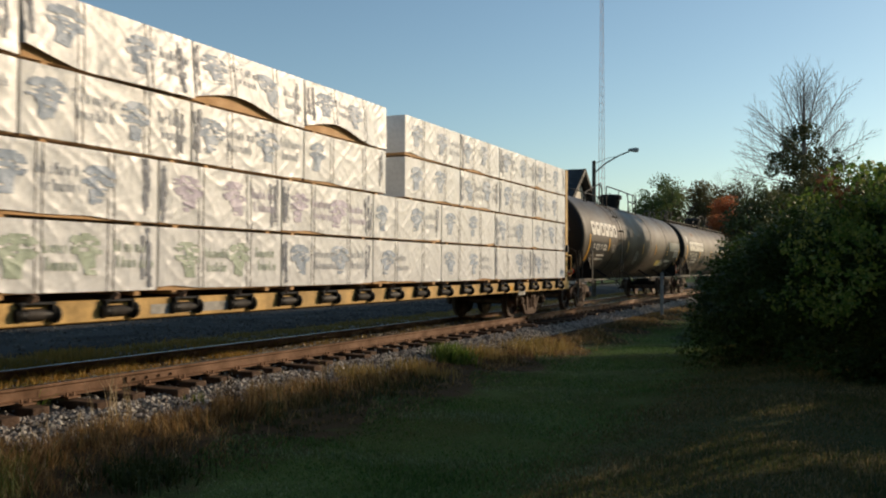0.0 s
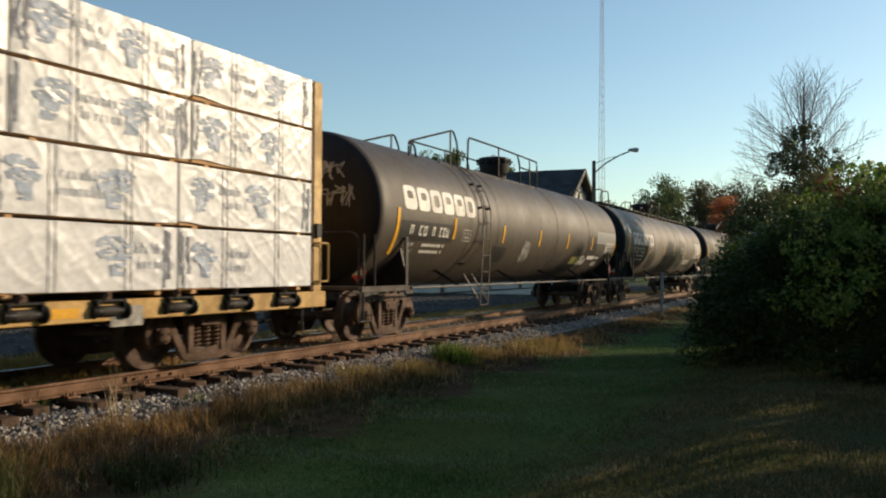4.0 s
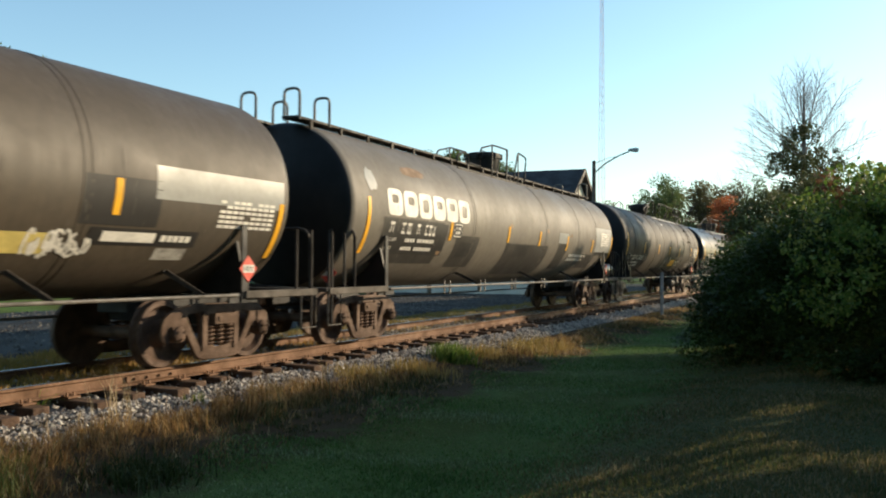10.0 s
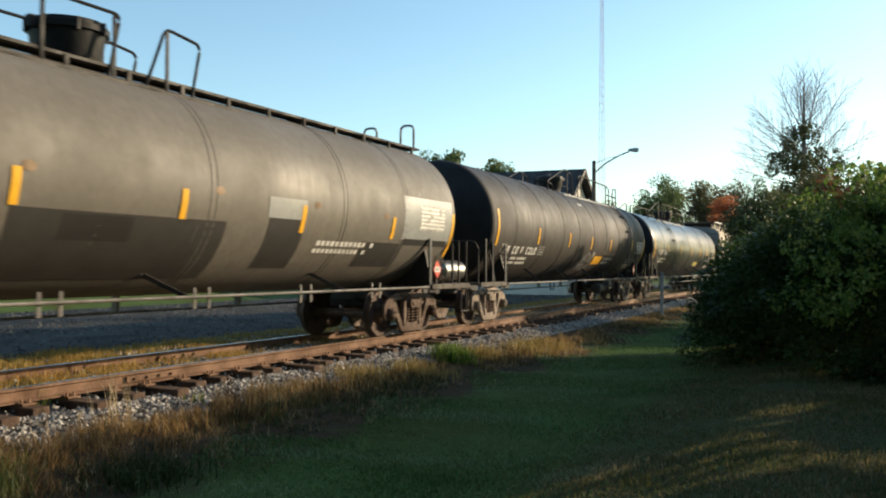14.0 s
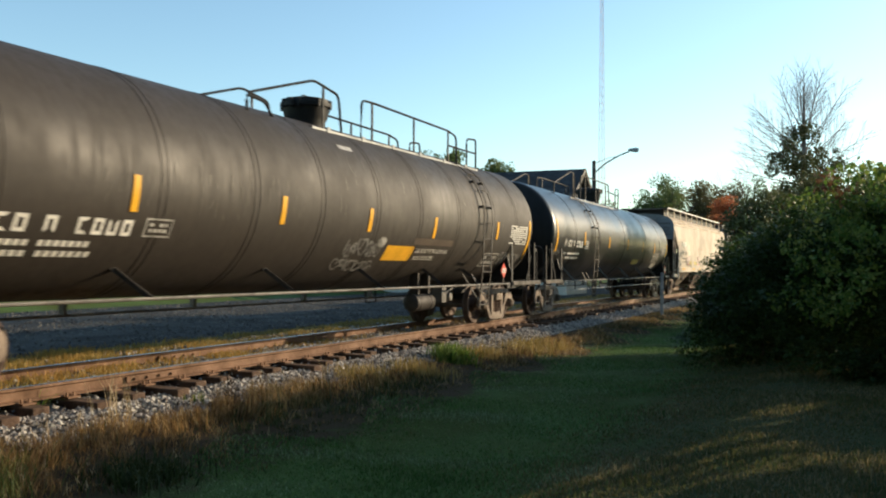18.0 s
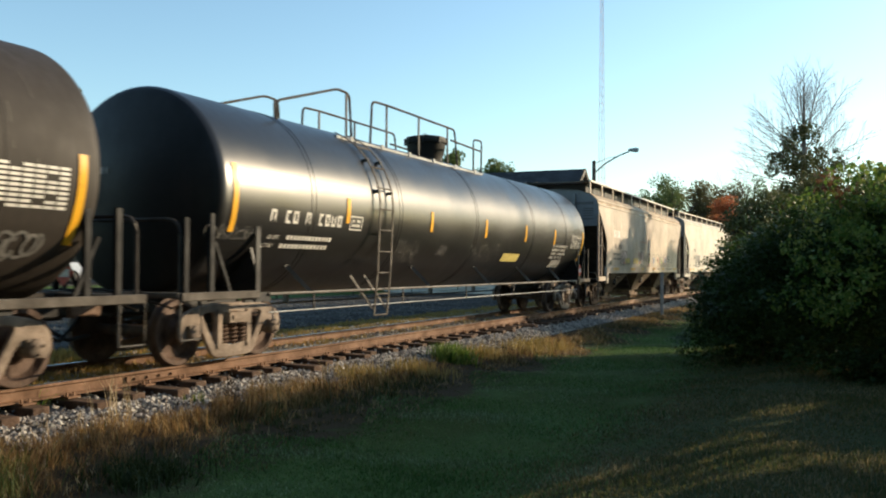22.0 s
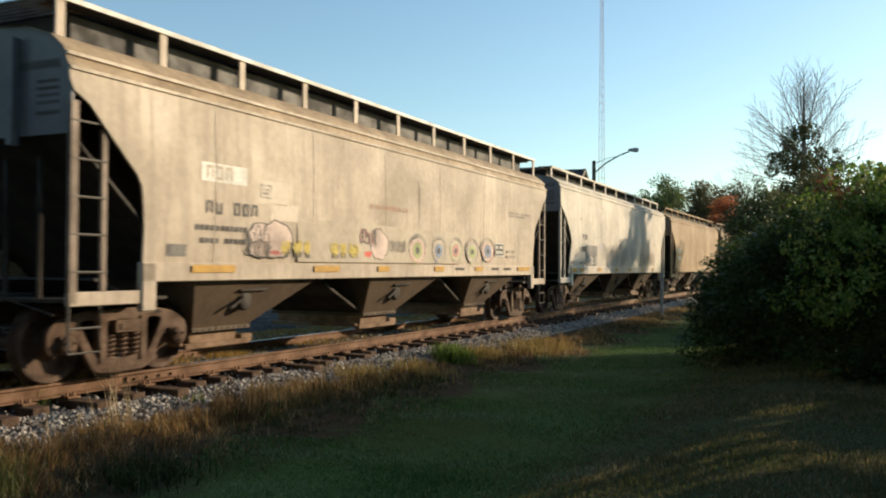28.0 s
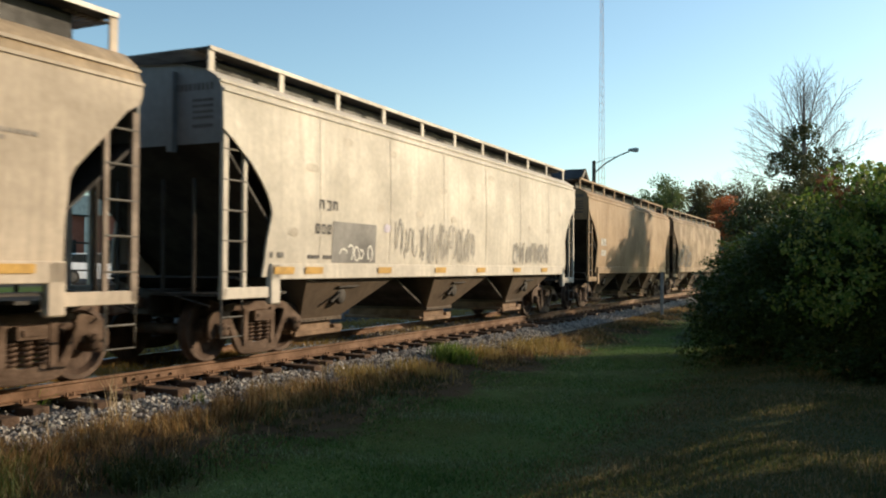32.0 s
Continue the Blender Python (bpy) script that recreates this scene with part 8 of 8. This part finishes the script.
def parked_car(x, y, rz, paint, label):
    ob = tagged(new("parked_car"), label, "car", "parked cars")
    ob.matrix_basis = pose(x, y, 0.5, 0, 0, rz)
    M_GLASS = mat("dark car glass", (0.02, 0.025, 0.03), 0.08, 0, 0.9, 1, 5, 0)
    sec = [(-2.3, 0.35, 0.75), (-2.25, 0.3, 0.98), (-1.7, 0.25, 1.05), (-0.2, 0.25, 0.98), (1.0, 0.25, 0.96), (2.0, 0.28, 0.82), (2.3, 0.35, 0.65)]
    g = Geo()
    for (a, z0, z1), (b, z2, z3) in zip(sec, sec[1:]):
        v = []
        for xx, lo, hi in ((a, z0, z1), (b, z2, z3)):
            v += [(xx, -0.88, lo), (xx, -0.92, (lo + hi) / 2), (xx, -0.8, hi), (xx, 0.8, hi), (xx, 0.92, (lo + hi) / 2), (xx, 0.88, lo)]
        g.add(v, [(i, (i + 1) % 6, 6 + (i + 1) % 6, 6 + i) for i in range(6)])
    g.add([(-2.3, -0.88, 0.35), (-2.3, -0.92, 0.55), (-2.3, -0.8, 0.75), (-2.3, 0.8, 0.75), (-2.3, 0.92, 0.55), (-2.3, 0.88, 0.35)], [(0, 1, 2, 3, 4, 5)])
    body = part("body", g, paint, ob, smooth_deg=50)
    g = Geo()
    top = [(-1.75, 1.02), (-1.15, 1.4), (0.1, 1.44), (1.0, 0.98)]
    g.plate([(a, -0.74, z) for a, z in top], (0, 1.48, 0))
    part("windows", g, M_GLASS, ob, "dark glazed cabin")
    g = Geo()
    g.box(-1.2, 0.15, -0.7, 0.7, 1.4, 1.47)
    part("roof", g, paint, ob, bevel=0.03)
    for wx in (-1.4, 1.4):
        for wy in (-0.84, 0.84):
            g = Geo()
            g.lathe([(-0.1, 0.001), (-0.1, 0.28), (-0.08, 0.33), (0.08, 0.33), (0.1, 0.28), (0.1, 0.001)], "y", 18, (wx, wy, 0.33))
            w = part("wheel", g, M_BLACK, ob)
            g = Geo()
            s = 1 if wy > 0 else -1
            g.lathe([(s * 0.105, 0.001), (s * 0.105, 0.2), (s * 0.09, 0.22)], "y", 12, (wx, wy, 0.33))
            part("hubcap", g, M_PIPE, w)
    for wy in (-0.62, 0.62):
        g = Geo()
        g.box(-2.33, -2.2, wy - 0.2, wy + 0.2, 0.78, 0.92)
        part("tail_light", g, M_RED, ob)


M_CARWHITE = mat("white car paint", (0.75, 0.76, 0.78), 0.25, 0, 0.95, 1, 5, 0)
M_CARGREY = mat("dark grey car paint", (0.05, 0.052, 0.056), 0.25, 0.3, 0.9, 1, 5, 0)
M_CARBLUE = mat("dark blue car paint", (0.03, 0.07, 0.2), 0.25, 0.2, 0.9, 1, 5, 0)
parked_car(-17.0, 42.6, 42, M_CARWHITE, "white parked saloon car beyond the lot")
parked_car(-20.9, 43.6, 25, M_CARGREY, "dark grey parked car beyond the lot")
parked_car(-24.6, 44.6, 35, M_CARWHITE, "white parked saloon car beyond the lot")
parked_car(-13.2, 47.0, 40, M_CARBLUE, "dark blue parked car beyond the lot")


def shop():
    ob = tagged(new("shop_building"), "low red brick and white shop building", "building")
    ob.matrix_basis = pose(-31, 66, 0.35, 0, 0, 12)
    M_BRICK = mat("red brick wall", (0.35, 0.12, 0.08), 0.85, 0, 0.7, 1, 12, 0.3)
    g = Geo()
    g.box(-12, 7, 0, 12, 0, 4.9)
    w = part("wall", g, M_BRICK, ob, "red brick wall")
    g = Geo()
    g.box(-12.3, 7.3, -0.3, 12.3, 4.9, 6.4)
    part("parapet", g, M_WHITE, ob, "white painted parapet")
    for x in range(-10, 7, 4):
        g = Geo()
        g.box(x - 1.0, x + 1.0, -0.05, 0.03, 0.8, 3.0)
        part("window", g, M_BLACK, w)
        g = Geo()
        g.box(x + 1.6, x + 2.2, -0.25, 0.02, 0, 4.9)
        part("pilaster", g, M_WHITE, w, "white painted pilaster")


shop()


# unseen added woods behind the camera close the place and darken what faces them
for i in range(12):
    a = radians(-100 - 160 * i / 11)
    d = 19 + 4 * ((i * 7) % 3)
    tree(d * math.sin(a), d * math.cos(a), -0.3, 14 + (i * 5) % 4, 6.0, L_TREE, "unseen leafy tree added behind the camera", 60 + i, 0.6, 80, 2.0, crown_low=0.1)


# ---- sleepers, fastenings, ballast stones ----
def sleepers():
    g = Geo()
    g.box(-0.115, 0.115, -1.3, 1.3, -0.17, 0)
    me = g.mesh("sleeper", M_TIE, 30, 0.012)
    p = Geo()
    p.box(-0.09, 0.09, -0.17, 0.17, 0, 0.018)
    for a in (-0.05, 0.05):
        for b in (-0.1, 0.1):
            p.box(a - 0.012, a + 0.012, b - 0.012, b + 0.012, 0.018, 0.06)
    pm = p.mesh("tie_plate", M_RAIL, 30)
    r = random.Random(4)
    for k in range(-13, 109):
        s = 8.45 + 0.61 * k + r.uniform(-0.03, 0.03)
        a = float(np.interp(s, LS, LA)) + r.uniform(-0.03, 0.03)
        ob = part("sleeper", me, None, track)
        q = on_track(s, r.choice((-0.14, -0.04, 0.04, 0.1, 0.19)) + r.uniform(-0.03, 0.03), -0.188 + r.uniform(-0.014, 0.0))
        ob.matrix_basis = Matrix.Translation(q) @ Matrix.Rotation(math.pi / 2 - a, 4, "Z")
        for off in (-0.753, 0.753):
            t = part("tie_plate", pm, None, track)
            t.matrix_basis = Matrix.Translation(on_track(s, off, -0.186)) @ Matrix.Rotation(math.pi / 2 - a, 4, "Z")


def joint_bars():
    for s, off in ((8.6, 0.753), (10.75, 0.753 - 1.506), (24.0, 0.753), (33.0, 0.753)):
        g = Geo()
        for q in (-1, 1):
            a, b = on_track(s - 0.45, off + q * 0.03, -0.09), on_track(s + 0.45, off + q * 0.03, -0.09)
            g.bar(a, b, 0.026, 0.075)
            for k in range(4):
                c = on_track(s - 0.33 + 0.22 * k, off + q * 0.055, -0.09)
                g.box(c.x - 0.016, c.x + 0.016, c.y - 0.016, c.y + 0.016, -0.105, -0.075)
        part("joint_bar", g, M_RAIL, track, "bolted rail joint bar")


def stones():
    r = np.random.RandomState(21)
    n = 74000
    s = 3 + 62 * r.power(1.1, n)
    o = np.where(r.uniform(0, 1, n) < 0.72, 1.22 + (0.8 + 0.6 * smooth(11, 20, s)) * r.power(0.85, n), r.uniform(-1.9, 1.1, n))
    a = np.interp(s, LS, LA)
    x = np.interp(s, LS, LX) + o * np.cos(a)
    y = np.interp(s, LS, LY) - o * np.sin(a)
    z = np.interp(o, [-3.0, -2.4, -1.5, -0.95, -0.83, -0.82, -0.68, -0.2, 0.4, 0.7, 0.95, 1.4, 1.75, 2.7], [-0.12, -0.085, -0.09, -0.11, -0.15, -0.3, -0.15, -0.165, -0.195, -0.24, -0.265, -0.3, -0.37, -0.68])
    k = in_view(x, y, 0.05)
    x, y, z = x[k], y[k], z[k]
    n = len(x)
    sz = 0.012 + 0.028 * r.power(0.7, n)
    base = np.array([(1, 0, 0), (-1, 0, 0), (0, 1, 0), (0, -1, 0), (0, 0, 1), (0, 0, -1)], float)
    faces = np.array([(0, 2, 4), (2, 1, 4), (1, 3, 4), (3, 0, 4), (2, 0, 5), (1, 2, 5), (3, 1, 5), (0, 3, 5)])
    v = base[None] * (1 + r.uniform(-0.4, 0.4, (n, 6, 1))) + r.uniform(-0.3, 0.3, (n, 6, 3))
    th = r.uniform(0, 6.28, n)
    c, sn = np.cos(th)[:, None], np.sin(th)[:, None]
    v = np.stack([v[..., 0] * c - v[..., 1] * sn, v[..., 0] * sn + v[..., 1] * c, v[..., 2] * 0.8], -1) * sz[:, None, None]
    v += np.stack([x, y, z + sz * 0.35 + 0.01], -1)[:, None]
    f = (faces[None] + (np.arange(n) * 6)[:, None, None]).reshape(-1, 3)
    me = bpy.data.meshes.new("ballast_stones")
    me.from_pydata(v.reshape(-1, 3).tolist(), [], f.tolist())
    me.materials.append(M_STONE)
    tagged(new("ballast_stones", me), "loose broken grey and pinkish ballast stones", "gravel", kind="stuff")


def lot_stones():
    r = np.random.RandomState(23)
    n = 26000
    s = 4 + 50 * r.power(0.8, n)
    o = -3.9 - 14.0 * r.power(0.7, n)
    a = np.interp(s, LS, LA)
    x = np.interp(s, LS, LX) + o * np.cos(a)
    y = np.interp(s, LS, LY) - o * np.sin(a)
    k = in_view(x, y, 0.05) & (r.uniform(0, 1, n) < 0.55 + 0.45 * np.sin(x * 1.1 + 2 * np.sin(y * 0.5)) * np.sin(y * 0.8))
    x, y = x[k], y[k]
    n = len(x)
    sz = r.uniform(0.02, 0.06, n)
    base = np.array([(1, 0, 0), (-0.5, 0.87, 0), (-0.5, -0.87, 0), (0, 0, 0.8)], float)
    v = base[None] * (1 + r.uniform(-0.4, 0.4, (n, 4, 1))) + r.uniform(-0.25, 0.25, (n, 4, 3)) * np.array([1, 1, 0.3])
    v = v * sz[:, None, None] + np.stack([x, y, np.full(n, -0.325)], -1)[:, None]
    f = (np.array([(0, 1, 3), (1, 2, 3), (2, 0, 3)])[None] + (np.arange(n) * 4)[:, None, None]).reshape(-1, 3)
    me = bpy.data.meshes.new("lot_gravel")
    me.from_pydata(v.reshape(-1, 3).tolist(), [], f.tolist())
    me.materials.append(mat("dull lot gravel", (0.14, 0.13, 0.115), 0.9, 0, 0.6, 3, 30, 0.3, island=0.5))
    tagged(new("lot_gravel", me), "loose grey gravel on the lot", "gravel", kind="stuff")


sleepers()
joint_bars()
lot_stones()
stones()


# ---- what moves ----
def car_pose(mid, half, t):
    s = mid - travelled(t)
    f, b = on_track(s - half), on_track(s + half)
    d = (b - f).normalized()
    m = Matrix.Rotation(math.atan2(d.y, d.x), 4, "Z")
    m.translation = (f + b) / 2
    return m


def motions():
    times = [i * 0.5 for i in range(65)]
    spin = [i / 6 for i in range(193)]
    for ob, mid, half in CARS:
        walk(ob, [(t, car_pose(mid, half, t)) for t in times])
    for ob, car, at in RIDERS:
        walk(ob, [(t, car_pose(car.mid, car.half, t) @ Matrix.Translation(at)) for t in times])
    turns = [(t, Matrix.Rotation(-travelled(t) / WHEEL_R, 4, "Y")) for t in spin]
    for ob, at in WHEELS:
        walk(ob, [(t, Matrix.Translation(at) @ m) for t, m in turns])


motions()
